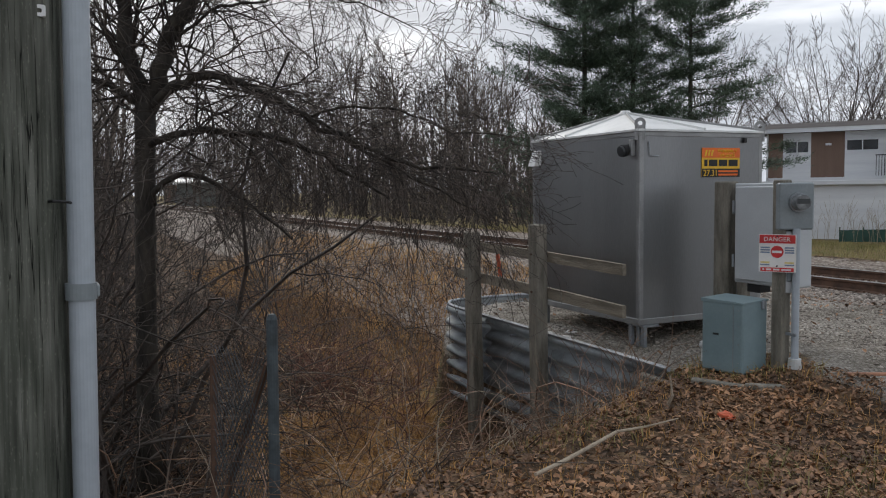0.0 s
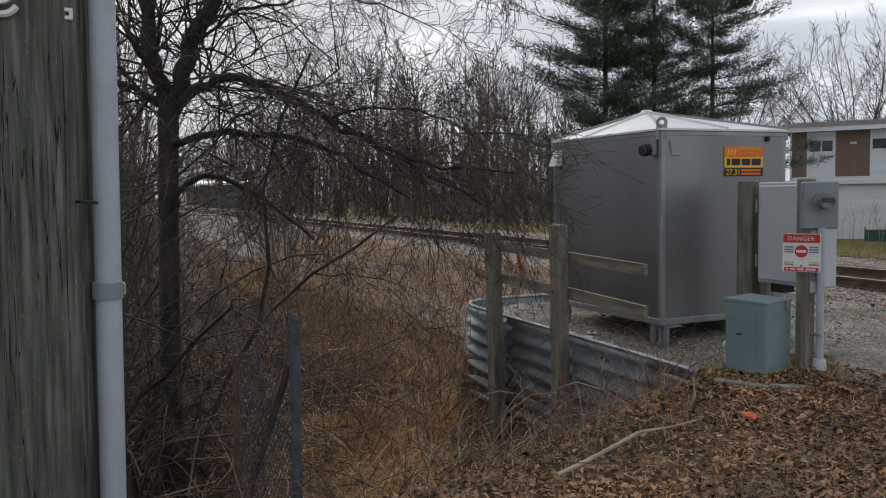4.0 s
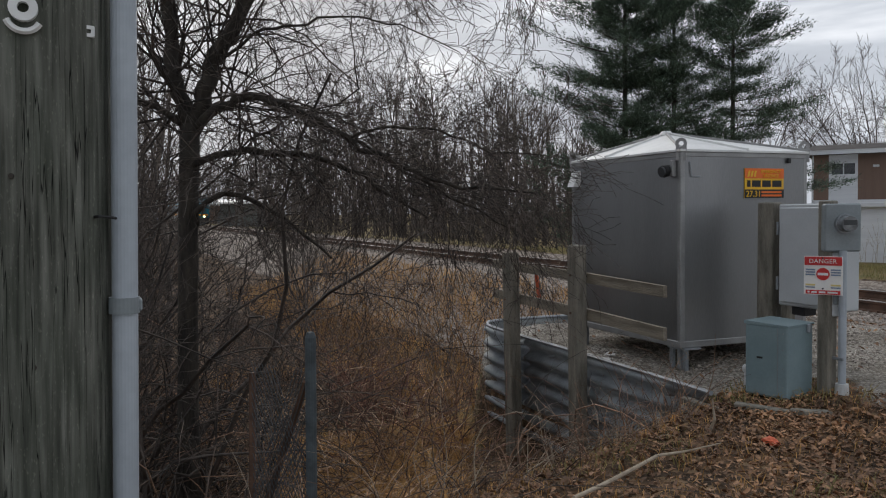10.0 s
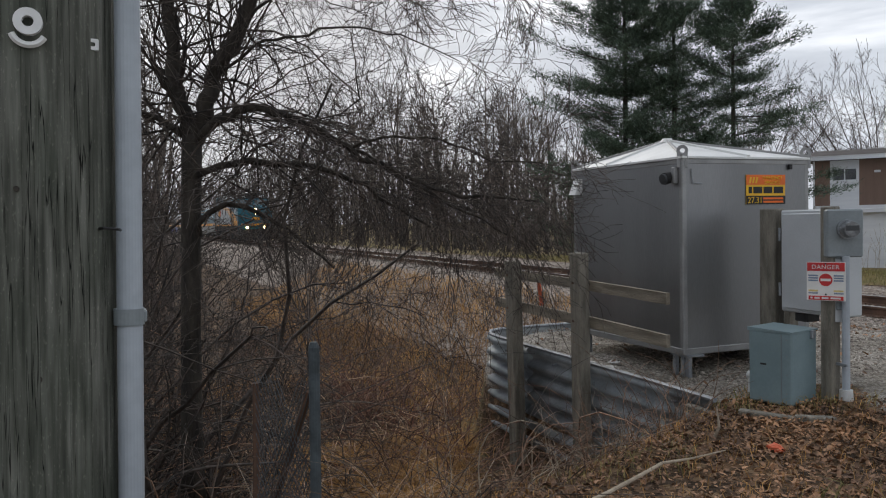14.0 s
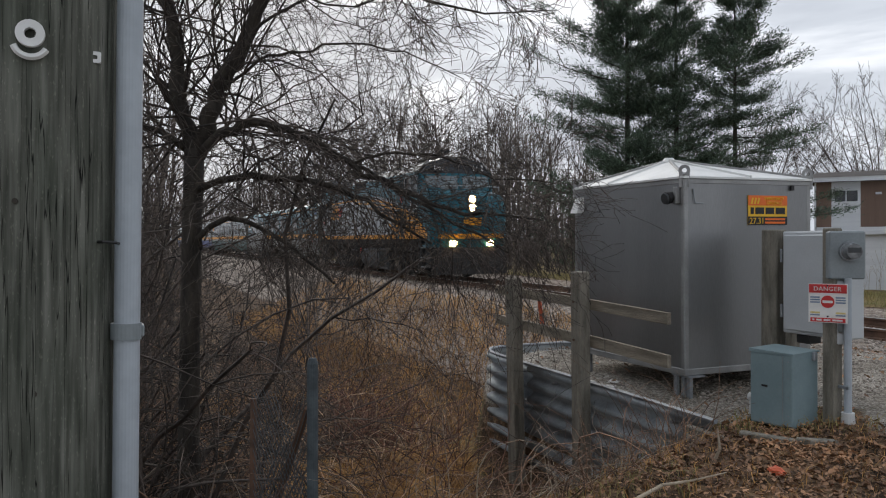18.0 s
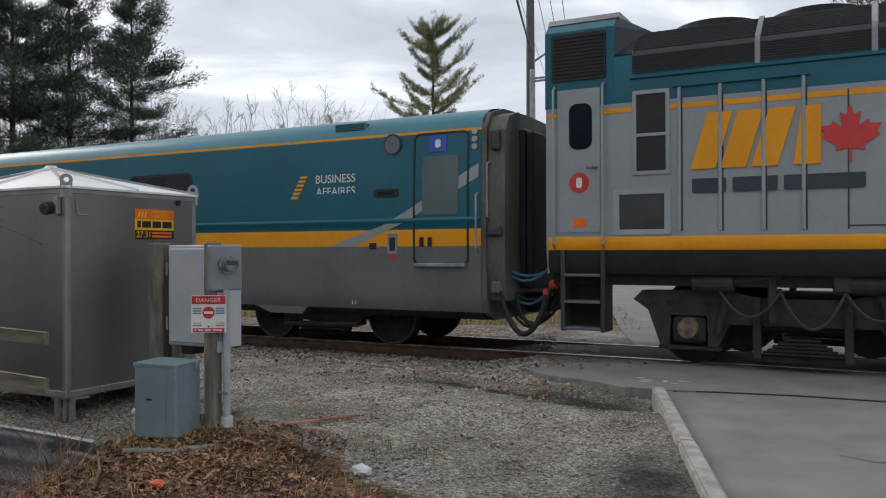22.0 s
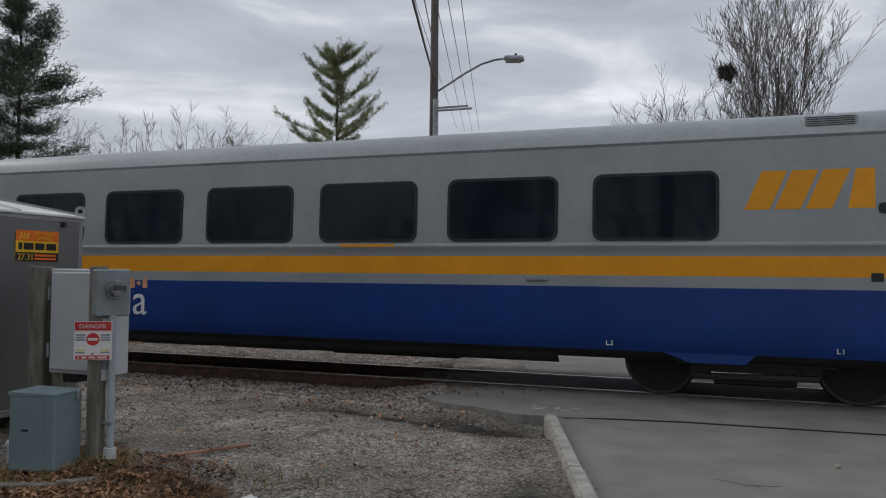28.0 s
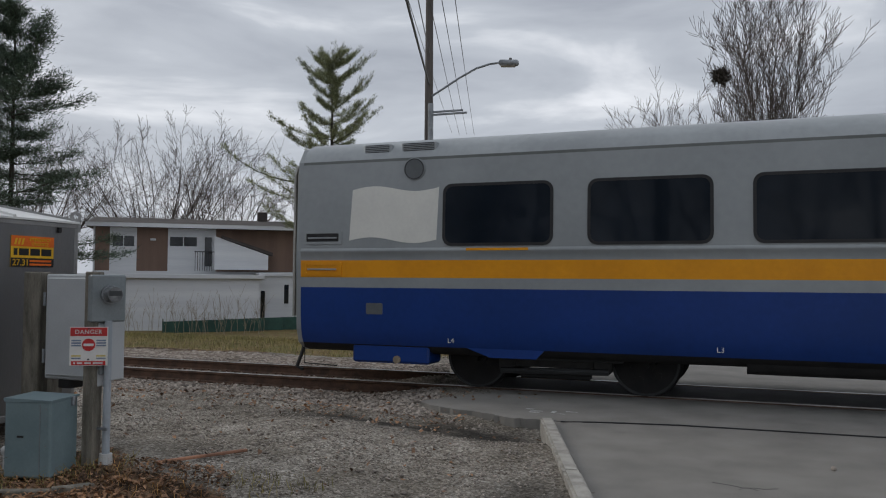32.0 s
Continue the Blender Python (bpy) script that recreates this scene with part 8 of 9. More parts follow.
# ---- plants ----
def fork(segs, p, d, length, r, depth, rng, kids=(3, 5), spread=0.6, lift=0.15, taper=0.55, steps=5, wobble=0.16, ratio=0.62, rmin=0.0015, first=0.25):
    """Grow one limb and what branches from it into segs: rows of two ends and two radii."""
    px, py, pz = p
    dx, dy, dz = d
    step = length / steps
    places = []
    for i in range(steps):
        dx += rng.gauss(0, wobble)
        dy += rng.gauss(0, wobble)
        dz += rng.gauss(0, wobble) + lift / steps
        q = 1 / math.sqrt(dx * dx + dy * dy + dz * dz)
        dx, dy, dz = dx * q, dy * q, dz * q
        nx, ny, nz = px + dx * step, py + dy * step, pz + dz * step
        r0 = r * (1 - (1 - taper) * i / steps)
        r1 = r * (1 - (1 - taper) * (i + 1) / steps) if depth or i < steps - 1 else rmin
        segs.append((px, py, pz, nx, ny, nz, max(r0, rmin), max(r1, rmin)))
        places.append((px, py, pz, nx, ny, nz, dx, dy, dz, r1))
        px, py, pz = nx, ny, nz
    if depth <= 0:
        return
    for k in range(rng.randint(*kids)):
        s = first + (1 - first) * rng.random()
        i = min(int(s * steps), steps - 1)
        ax, ay, az, bx, by, bz, ux, uy, uz, rr = places[i]
        t = rng.random()
        a = rng.uniform(0, 6.283)
        # a direction off the limb
        vx, vy, vz = rng.gauss(0, 1), rng.gauss(0, 1), rng.gauss(0, 1)
        dot = vx * ux + vy * uy + vz * uz
        vx, vy, vz = vx - dot * ux, vy - dot * uy, vz - dot * uz
        q = 1 / (math.sqrt(vx * vx + vy * vy + vz * vz) + 1e-6)
        m = spread * rng.uniform(0.7, 1.3)
        ex, ey, ez = ux + vx * q * m, uy + vy * q * m, uz + vz * q * m
        q = 1 / math.sqrt(ex * ex + ey * ey + ez * ez)
        fork(segs, (ax + (bx - ax) * t, ay + (by - ay) * t, az + (bz - az) * t), (ex * q, ey * q, ez * q), length * ratio * rng.uniform(0.7, 1.2), rr * rng.uniform(0.45, 0.7), depth - 1, rng, kids, spread, lift, taper, max(3, steps - 2), wobble, ratio, rmin, first)


def seg_mesh(name, segs, sides=3):
    a = np.array(segs)
    return stick_mesh(name, a[:, 0:3], a[:, 3:6], a[:, 6], a[:, 7], sides)


def thin_lane(segs, rng):
    """Twigs broken away along the line of sight beside the track: a narrow gap at eye height."""
    kept = []
    for q in segs:
        x, y, z = (q[0] + q[3]) / 2, (q[1] + q[4]) / 2, (q[2] + q[5]) / 2
        d = 0.5 - x
        slope = y / d if d > 1 else 0
        inside = 0.066 < slope < 0.158 and 1.4 < z < 1.62 + 0.02 * d
        if not inside or q[6] > 0.02 or rng.random() < 0.12:
            kept.append(q)
    return kept


def line_segs(points, radii):
    return [(*a, *b, r0, r1) for a, b, r0, r1 in zip(points, points[1:], radii, radii[1:])]


def limb_twigs(segs, rng, points, radii, count, length, depth, lift, spread=0.9, first=0.1):
    """Twigs along a limb given by points."""
    n = len(points) - 1
    for _ in range(count):
        s = first + (1 - first) * rng.random()
        i = min(int(s * n), n - 1)
        t = s * n - i
        p = [points[i][k] + (points[i + 1][k] - points[i][k]) * t for k in range(3)]
        u = Vector(points[i + 1]) - Vector(points[i])
        v = Vector((rng.gauss(0, 1), rng.gauss(0, 1), rng.gauss(0, 0.8)))
        d = (u.normalized() + v * spread).normalized()
        r = radii[i] * rng.uniform(0.22, 0.4)
        fork(segs, p, tuple(d), length * rng.uniform(0.5, 1.3) * (1.15 - 0.55 * s), min(r, 0.012), depth, rng, (3, 5), 0.75, lift, 0.5, 6, 0.25, 0.6, 0.0019, 0.15)


def smooth_limb(points, radii, rng, steps=4, jitter=0.012):
    """A limb bent smoothly through its points, with small knees."""
    pts = [Vector(p) for p in points]
    out, rr = [], []
    for i in range(len(pts) - 1):
        a, b, c, d = pts[max(i - 1, 0)], pts[i], pts[i + 1], pts[min(i + 2, len(pts) - 1)]
        for k in range(steps):
            t = k / steps
            q = 0.5 * (2 * b + (c - a) * t + (2 * a - 5 * b + 4 * c - d) * t * t + (3 * b - a - 3 * c + d) * t ** 3)
            if i or k:
                q = q + Vector((rng.gauss(0, jitter), rng.gauss(0, jitter), rng.gauss(0, jitter)))
            out.append(tuple(q))
            rr.append(radii[i] + (radii[i + 1] - radii[i]) * t)
    return out + [tuple(pts[-1])], rr + [radii[-1]]


def build_near_tree():
    rng = random.Random(31)
    tree = thing("leafless_tree", "dark leafless tree with a forked trunk and arching limb", "tree")
    trunk = [(-6.5, 0.5, -1.6), (-6.5, 0.5, -0.3), (-6.53, 0.52, 0.6), (-6.49, 0.54, 1.5), (-6.46, 0.57, 2.28)]
    part("trunk", sweep(trunk, [0.13, 0.09, 0.083, 0.08, 0.082], n=14), M_BARK, tree, smooth=True)
    limbs = [([(-6.46, 0.57, 2.2), (-6.48, 0.5, 2.5), (-6.5, 0.45, 2.75), (-6.56, 0.4, 3.35), (-6.7, 0.3, 4.2), (-6.8, 0.3, 5.4)], [0.07, 0.062, 0.056, 0.05, 0.042, 0.025], 52, 1.5, -0.1),
             ([(-6.46, 0.57, 2.2), (-6.38, 0.68, 2.5), (-6.35, 0.74, 2.72), (-6.22, 0.94, 3.14), (-6.08, 1.17, 3.64), (-5.9, 1.5, 4.5), (-5.8, 1.8, 5.4)], [0.075, 0.07, 0.064, 0.058, 0.05, 0.036, 0.02], 34, 1.5, -0.2),
             ([(-6.44, 0.58, 2.22), (-6.24, 0.79, 2.39), (-6.01, 0.98, 2.45), (-5.75, 1.27, 2.34), (-5.46, 1.59, 2.09), (-5.15, 1.92, 1.88), (-4.82, 2.22, 1.72), (-4.4, 2.62, 1.66)], [0.045, 0.038, 0.034, 0.03, 0.025, 0.019, 0.013, 0.006], 44, 1.15, -0.2),
             ([(-5.75, 1.27, 2.34), (-5.46, 1.6, 2.1), (-5.15, 1.95, 1.84), (-4.9, 2.3, 1.6), (-4.7, 2.62, 1.36)], [0.018, 0.015, 0.012, 0.009, 0.004], 50, 0.95, -0.3),
             ([(-5.46, 1.59, 2.09), (-5.2, 1.8, 2.16), (-4.9, 2.1, 2.1), (-4.6, 2.4, 1.95), (-4.35, 2.7, 1.9)], [0.012, 0.01, 0.008, 0.006, 0.003], 30, 0.8, -0.2),
             ([(-6.46, 0.56, 1.95), (-6.01, 0.97, 2.03), (-5.62, 1.37, 1.97), (-5.34, 1.68, 1.8), (-5.1, 2.1, 1.5)], [0.032, 0.028, 0.022, 0.016, 0.008], 32, 1.1, -0.15),
             ([(-6.47, 0.5, 2.28), (-6.58, 0.25, 2.45), (-6.69, 0.06, 2.53), (-6.9, -0.4, 2.7)], [0.03, 0.026, 0.02, 0.01], 30, 1.1, 0.0),
             ([(-6.49, 0.54, 1.4), (-6.3, 0.75, 1.7), (-6.0, 1.1, 1.6), (-5.6, 1.5, 1.2)], [0.03, 0.024, 0.018, 0.008], 26, 0.9, -0.2),
             ([(-6.22, 0.94, 3.14), (-5.95, 1.22, 3.34), (-5.66, 1.5, 3.46), (-5.4, 1.82, 3.52), (-5.1, 2.15, 3.46), (-4.88, 2.42, 3.32), (-4.7, 2.66, 3.1)], [0.014, 0.012, 0.01, 0.008, 0.006, 0.0045, 0.003], 24, 0.75, -0.4),
             ([(-6.35, 0.74, 2.72), (-6.05, 1.02, 2.92), (-5.78, 1.3, 2.98), (-5.5, 1.6, 3.0), (-5.2, 1.95, 2.9), (-4.95, 2.3, 2.68)], [0.014, 0.012, 0.01, 0.008, 0.006, 0.003], 20, 0.8, -0.35),
             ([(-6.7, 0.3, 4.1), (-6.3, 0.7, 4.35), (-5.8, 1.2, 4.3), (-5.3, 1.7, 4.05), (-4.9, 2.1, 3.7)], [0.016, 0.013, 0.01, 0.007, 0.003], 30, 0.9, -0.5),
             ([(-5.9, 1.5, 4.4), (-5.5, 1.9, 4.5), (-5.05, 2.3, 4.35), (-4.7, 2.7, 4.0), (-4.5, 2.95, 3.6)], [0.016, 0.013, 0.01, 0.007, 0.003], 30, 0.8, -0.5)]
    for pts, rr, count, length, lift in limbs:
        pts, rr = smooth_limb(pts, rr, rng)
        limb = part("limb", sweep(pts, rr, n=8), M_BARK, tree, smooth=True)
        twigs = []
        limb_twigs(twigs, rng, pts, rr, count, length, 2, lift)
        twigs = thin_lane(twigs, rng)
        tagged(part_mesh("twig_spray", seg_mesh("twig_spray", twigs), M_TWIG, limb), kind="stuff")
    # twigs that hang into the picture from a limb overhead
    over = thing("overhanging_limb", "thin leafless limb hanging in from a tree above", "branch")
    pts = [(-3.2, -0.6, 3.9), (-3.6, 0.5, 3.35), (-3.84, 1.14, 3.0), (-3.8, 1.58, 2.86), (-3.86, 1.96, 2.84), (-3.84, 2.42, 2.9)]
    rr = [0.026, 0.019, 0.013, 0.008, 0.006, 0.003]
    part("limb", sweep(pts, rr, n=7), M_BARK, over, smooth=True)
    tw = []
    limb_twigs(tw, rng, pts, [r * 1.2 for r in rr], 15, 0.45, 2, -0.3, 0.7, 0.3)
    tagged(part_mesh("twig_spray", seg_mesh("twig_spray", tw), M_TWIG, over), kind="stuff")


build_near_tree()


def build_thicket():
    rng = random.Random(41)
    # saplings: each a thing of its own
    spots = []
    while len(spots) < 58:
        x, y = rng.uniform(-14.5, -5.0), rng.uniform(-1.6, 3.6)
        s = y / (0.5 - x)
        if bank_distance(x, y) > 1.7 and s < 0.33 and rng.random() < (1 if s < 0.16 else 0.12):
            spots.append((x, y))
    for k in range(26):
        x = rng.uniform(-13, -6.0)
        spots.append((x, rng.uniform(-0.12, 0.065) * (0.5 - x)))
    for k, (x, y) in enumerate(spots):
        segs = []
        tall = y < 0.17 * (0.5 - x)
        h = rng.uniform(3.2, 5.2) if k >= 58 else (rng.uniform(1.8, 4.2) if tall else rng.uniform(1.0, 1.9))
        if 0.055 < y / (0.5 - x) < 0.168:
            h = min(h, rng.uniform(1.3, 1.9))
        lean = (rng.gauss(0, 0.07), rng.gauss(0, 0.07), 1) if k >= 58 else (rng.gauss(0, 0.13), rng.gauss(0.05, 0.13), 1)
        z = float(ground_height(x, y)) - 0.05
        fork(segs, (x, y, z), lean, h, rng.uniform(0.018, 0.034) * (0.6 if h < 2.3 else 1.35 if k >= 58 else 1), 3, rng, (4, 6), 1.0, -0.25, 0.35, 8, 0.2, 0.34 if k >= 58 else 0.5, 0.0022, 0.12)
        ob = part_mesh("sapling", seg_mesh("sapling", segs, 3), M_TWIG)
        tagged(ob, "thin leafless sapling in the thicket", "sapling", group="saplings in the thicket")
    # arching bramble stems
    g = np.random.default_rng(8)

    def stems(n, xr, yr, hr, droop, r, keep=None, steps=8, rise=1.0):
        x, y = g.uniform(*xr, n), g.uniform(*yr, n)
        if keep is not None:
            m = keep(x, y)
            x, y = x[m], y[m]
        n = len(x)
        p = np.stack([x, y, ground_height(x, y) - 0.02], 1)
        d = np.stack([g.normal(0, 0.55, n), g.normal(0, 0.55, n), rise * np.ones(n)], 1)
        bend = g.normal(0, 0.2, (n, 3)) * np.array([1, 1, 0.5])
        L = g.uniform(*hr, n)
        rr = r * g.uniform(0.6, 1.3, n)
        P0, P1, R0, R1 = [], [], [], []
        for i in range(steps):
            d = d / np.linalg.norm(d, axis=1, keepdims=True)
            q = p + d * (L / steps)[:, None]
            P0.append(p)
            P1.append(q)
            R0.append(rr * (1 - 0.8 * i / steps))
            R1.append(rr * (1 - 0.8 * (i + 1) / steps))
            p = q
            d = d + bend + g.normal(0, 0.11, (n, 3)) + np.array([0, 0, -droop])
            d[:, 2] += np.where(p[:, 2] < ground_height(p[:, 0], p[:, 1]) + 0.05, 0.5, 0)
        return [np.concatenate(a) for a in (P0, P1, R0, R1)]

    def add(name, sets, material, label, category):
        a = [np.concatenate([s[i] for s in sets]) for i in range(4)]
        tagged(part_mesh(name, stick_mesh(name, *a), material), label, category, kind="stuff")

    slant = lambda x, y: y / (0.5 - x)
    below = lambda x, y: bank_distance(x, y) > 0.25
    # thick brush to the south-west, opening towards the ditch and the wall
    front = lambda x, y: (y < 4.2) & below(x, y) & (g.random(len(x)) < np.interp(slant(x, y), [0.1, 0.15, 0.2, 0.32, 0.4, 0.46], [1, 0.5, 0.07, 0.09, 0.2, 0.1]))
    dense = lambda x, y: below(x, y) & (g.random(len(x)) < np.interp(slant(x, y), [0.1, 0.19], [1, 0])) & (bank_distance(x, y) > 0.8)
    foot = lambda x, y: (y < 4.2) & (bank_distance(x, y) > 0.05) & (bank_distance(x, y) < 1.0)
    ditch = lambda x, y: (y < 4.0) & (bank_distance(x, y) > 3.0) & (slant(x, y) > 0.25) & (slant(x, y) < 0.44)
    add("red_bramble_canes", [stems(1150, (-14, -6.5), (0.8, 4.0), (0.8, 2.0), 0.18, 0.0085, ditch, 8)], M_CANE, "reddish-brown arching canes standing in the ditch", "brambles")
    add("looping_vines", [stems(420, (-9.5, -4.6), (-1.8, 1.9), (2.2, 4.4), 0.2, 0.0105, dense, 14), stems(45, (-7.0, -4.4), (0.2, 2.2), (1.4, 2.8), 0.24, 0.008, None, 12), stems(26, (-6.4, -4.6), (1.0, 3.4), (1.2, 2.2), 0.16, 0.006, None, 12)], M_VINE, "dark looping vines and suckers in the thicket", "vines")
    add("bramble_thicket", [stems(1250, (-14, -4.0), (-1.8, 4.2), (0.7, 1.7), 0.22, 0.0068, front), stems(900, (-12, -4.6), (-1.8, 2.2), (1.4, 3.2), 0.22, 0.0085, dense, 10), stems(800, (-9, -4.2), (-1.8, 1.9), (0.7, 1.9), 0.24, 0.0068, dense, 9), stems(560, (-8, -3.8), (-1.2, 4.2), (0.35, 1.0), 0.28, 0.0048, front), stems(1100, (-22, -9.8), (2.2, 7.6), (0.5, 1.3), 0.2, 0.0085, None, 6),
                            stems(420, (-5.6, -3.6), (1.6, 4.1), (0.35, 0.95), 0.1, 0.0042, foot, 7), stems(420, (-5.6, -3.0), (0.2, 3.8), (0.5, 1.2), 0.14, 0.0042, foot, 8, 0.35)],
        M_BRAMBLE, "dense tangle of reddish-brown bramble stems", "brambles")
    add("tall_weeds", [stems(420, (-12, -4.2), (-1.5, 4.0), (0.7, 1.8), 0.2, 0.0055, front, 9), stems(260, (-9, -4.0), (-1.0, 4.1), (0.7, 1.5), 0.06, 0.0045, front), stems(260, (-40, -10), (7.2, 9.2), (0.5, 1.1), 0.08, 0.005), stems(110, (-5.6, -3.6), (0.6, 4.2), (0.3, 0.8), 0.1, 0.0034, foot, 6), stems(130, (-5.6, -3.0), (0.2, 3.4), (0.5, 1.1), 0.1, 0.004, foot, 8, 0.25)], M_DEADWOOD, "dead pale weed stalks standing in the ditch", "weeds")

    open_ditch = lambda x, y: (y < 4.0) & (bank_distance(x, y) > 0.9) & (slant(x, y) > 0.13) & (slant(x, y) < 0.42)
    add("pale_canes", [stems(420, (-11, -4.8), (0.4, 3.8), (0.8, 1.9), 0.2, 0.0075, open_ditch, 9), stems(240, (-7.5, -4.6), (0.4, 2.6), (0.8, 1.6), 0.12, 0.0055, open_ditch, 9, 0.3)], M_PALECANE, "pale tan dead canes arching through the ditch", "brambles")

    # straw: thin blades
    def straw(n, xr, yr, hr, keep=None, name="dry_grass", label="dry straw-coloured grass in the ditch", w=0.0055, material=None):
        x, y = g.uniform(*xr, n), g.uniform(*yr, n)
        if keep is not None:
            m = keep(x, y)
            x, y = x[m], y[m]
        n = len(x)
        p = np.stack([x, y, ground_height(x, y) - 0.01], 1)
        a = g.uniform(0, 6.28, n)
        side = np.stack([np.cos(a), np.sin(a), np.zeros(n)], 1) * w
        h = g.uniform(*hr, n)
        l1 = np.stack([g.normal(0, 0.35, n), g.normal(0, 0.35, n), np.ones(n)], 1) * (h * 0.6)[:, None]
        l2 = l1 + np.stack([g.normal(0, 0.8, n), g.normal(0, 0.8, n), 0.3 * np.ones(n)], 1) * (h * 0.6)[:, None]
        v = np.stack([p - side, p + side, p + l1 + side * 0.7, p + l1 - side * 0.7, p + l2], 1).reshape(-1, 3)
        b = np.arange(n)[:, None, None] * 5
        f = (b + np.array([(0, 1, 2), (0, 2, 3), (3, 2, 4)])[None]).reshape(-1, 3)
        tagged(part_mesh(name, raw_mesh(name, v, f), material or M_STRAW), label, "grass", kind="stuff")

    clump = lambda x, y: np.sin(2.1 * x + 1) + np.sin(1.7 * y + 0.6 * x) > 0.15
    straw(11000, (-15, -3.0), (-1.5, 4.2), (0.14, 0.45), lambda x, y: (bank_distance(x, y) > 1.1) & clump(x, y) & ((slant(x, y) < 0.42) | (g.random(len(x)) < 0.25)))
    straw(44000, (-9.4, -4.2), (0.8, 4.1), (0.2, 0.6), lambda x, y: (bank_distance(x, y) > 0.75) & (slant(x, y) > 0.18) & (slant(x, y) < 0.43) & (g.random(len(x)) < 0.35 + 0.65 * (np.sin(2.3 * x + 0.4) * np.sin(2.9 * y + 0.9) > -0.1)), name="orange_grass", label="orange-brown dry grass beside the fence panel", w=0.006)
    straw(1500, (-5.6, -2.4), (0.2, 4.2), (0.06, 0.2), lambda x, y: (bank_distance(x, y) > 0.05) & (bank_distance(x, y) < 1.2), name="bank_straw", label="flattened dry grass on the slope of the ditch")
    straw(13000, (-32, -9.7), (4.0, 8.4), (0.12, 0.4), name="bank_grass", label="dry grass on the bank below the ballast")
    straw(17000, (-34, -3.6), (15.6, 30), (0.08, 0.3), name="verge_grass", label="dry patchy grass beyond the track", w=0.007, material=M_VERGEGRASS)
    straw(5500, (-5.2, 0.2), (0.6, 5.4), (0.05, 0.13), lambda x, y: (bank_distance(x, y) < 0.3) & (y + 0.85 * (x + 2.9) < 5.0), name="loose_straw", label="bits of dry straw lying among the leaves", w=0.003)
    straw(8000, (-5.2, 0.2), (0.6, 5.6), (0.04, 0.15), lambda x, y: (bank_distance(x, y) < 0.3) & (x < ROAD_X(y) - 0.1) & (np.sin(3.1 * x + 0.7 * y) + np.sin(2.6 * y - 1.1 * x + 2) > 0.55), name="short_grass", label="short dull green grass among the leaves", w=0.0035, material=M_VERGEGRASS)


build_thicket()


def build_leaves():
    """Fallen leaves: curled, lobed, each a small folded blade."""
    g = np.random.default_rng(17)

    def leaves(name, n, xr, yr, size, keep, label):
        x, y = g.uniform(*xr, n), g.uniform(*yr, n)
        m = keep(x, y)
        x, y = x[m], y[m]
        n = len(x)
        # stem, two shoulders, tip and a raised fold along the middle
        o = np.array([(-1, 0, 0), (-0.35, 0.5, 1), (0.45, 0.42, 0.8), (1, 0, 0.2), (0.35, -0.5, 1), (-0.45, -0.42, 0.8), (0, 0, 0)], float)
        s = g.uniform(*size, n)
        curl = g.uniform(-0.1, 0.6, n)
        v = np.repeat(o[None], n, 0) * s[:, None, None] * (1 + g.normal(0, 0.3, (n, 7, 3)))
        v[..., 2] = o[None, :, 2] * (s * curl)[:, None] * g.uniform(0.2, 1.6, (n, 7))
        v[..., 1] *= g.uniform(0.7, 1.2, (n, 1))
        a, t, t2 = g.uniform(0, 6.28, n), g.normal(0, 0.35, n), g.normal(0, 0.35, n)
        vx, vy, vz = v[..., 0], v[..., 1], v[..., 2]
        vz = vz + vx * t[:, None] + vy * t2[:, None]
        c, sn = np.cos(a)[:, None], np.sin(a)[:, None]
        v = np.stack([vx * c - vy * sn, vx * sn + vy * c, vz], -1)
        v += np.stack([x, y, ground_height(x, y) + 0.012 + g.uniform(0, 0.03, n)], 1)[:, None]
        f = np.array([(0, 1, 6), (1, 2, 6), (2, 3, 6), (3, 4, 6), (4, 5, 6), (5, 0, 6)])
        me = raw_mesh(name, v.reshape(-1, 3), (np.arange(n)[:, None, None] * 7 + f[None]).reshape(-1, 3))
        tagged(part_mesh(name, me, M_LEAF), label, "leaves", kind="stuff")

    patchy = lambda x, y: 0.75 + 0.5 * np.sin(2.3 * x + 1.1 * y) * np.sin(1.9 * y - 1.3 * x + 1)
    verge = lambda x, y: (y + 0.85 * (x + 2.9) < 5.1 + 0.4 * np.sin(3 * x)) & (y < 5.6) & ((y < 4.3) | (x > -4.9)) & (x < -0.2 - 0.33 * (y - 5)) & (bank_distance(x, y) < 0.25)
    leaves("fallen_leaves", 42000, (-5.4, 0.3), (0.6, 5.6), (0.008, 0.028), lambda x, y: verge(x, y) & (g.random(len(x)) < patchy(x, y)), "curled brown fallen leaves covering the verge")
    leaves("scattered_leaves", 13000, (-14, -1.5), (-1.5, 11.4), (0.016, 0.036), lambda x, y: ~verge(x, y) & (g.random(len(x)) < np.where(y < 4.3, 0.9, np.where(((y > 8.3) & (y < 9.4) & (x < -2.6)) | ((damp_hollow(x, y) > 0.4) & (y < 7)), 0.8, 0.1))), "scattered brown leaves in the ditch and on the gravel")


build_leaves()


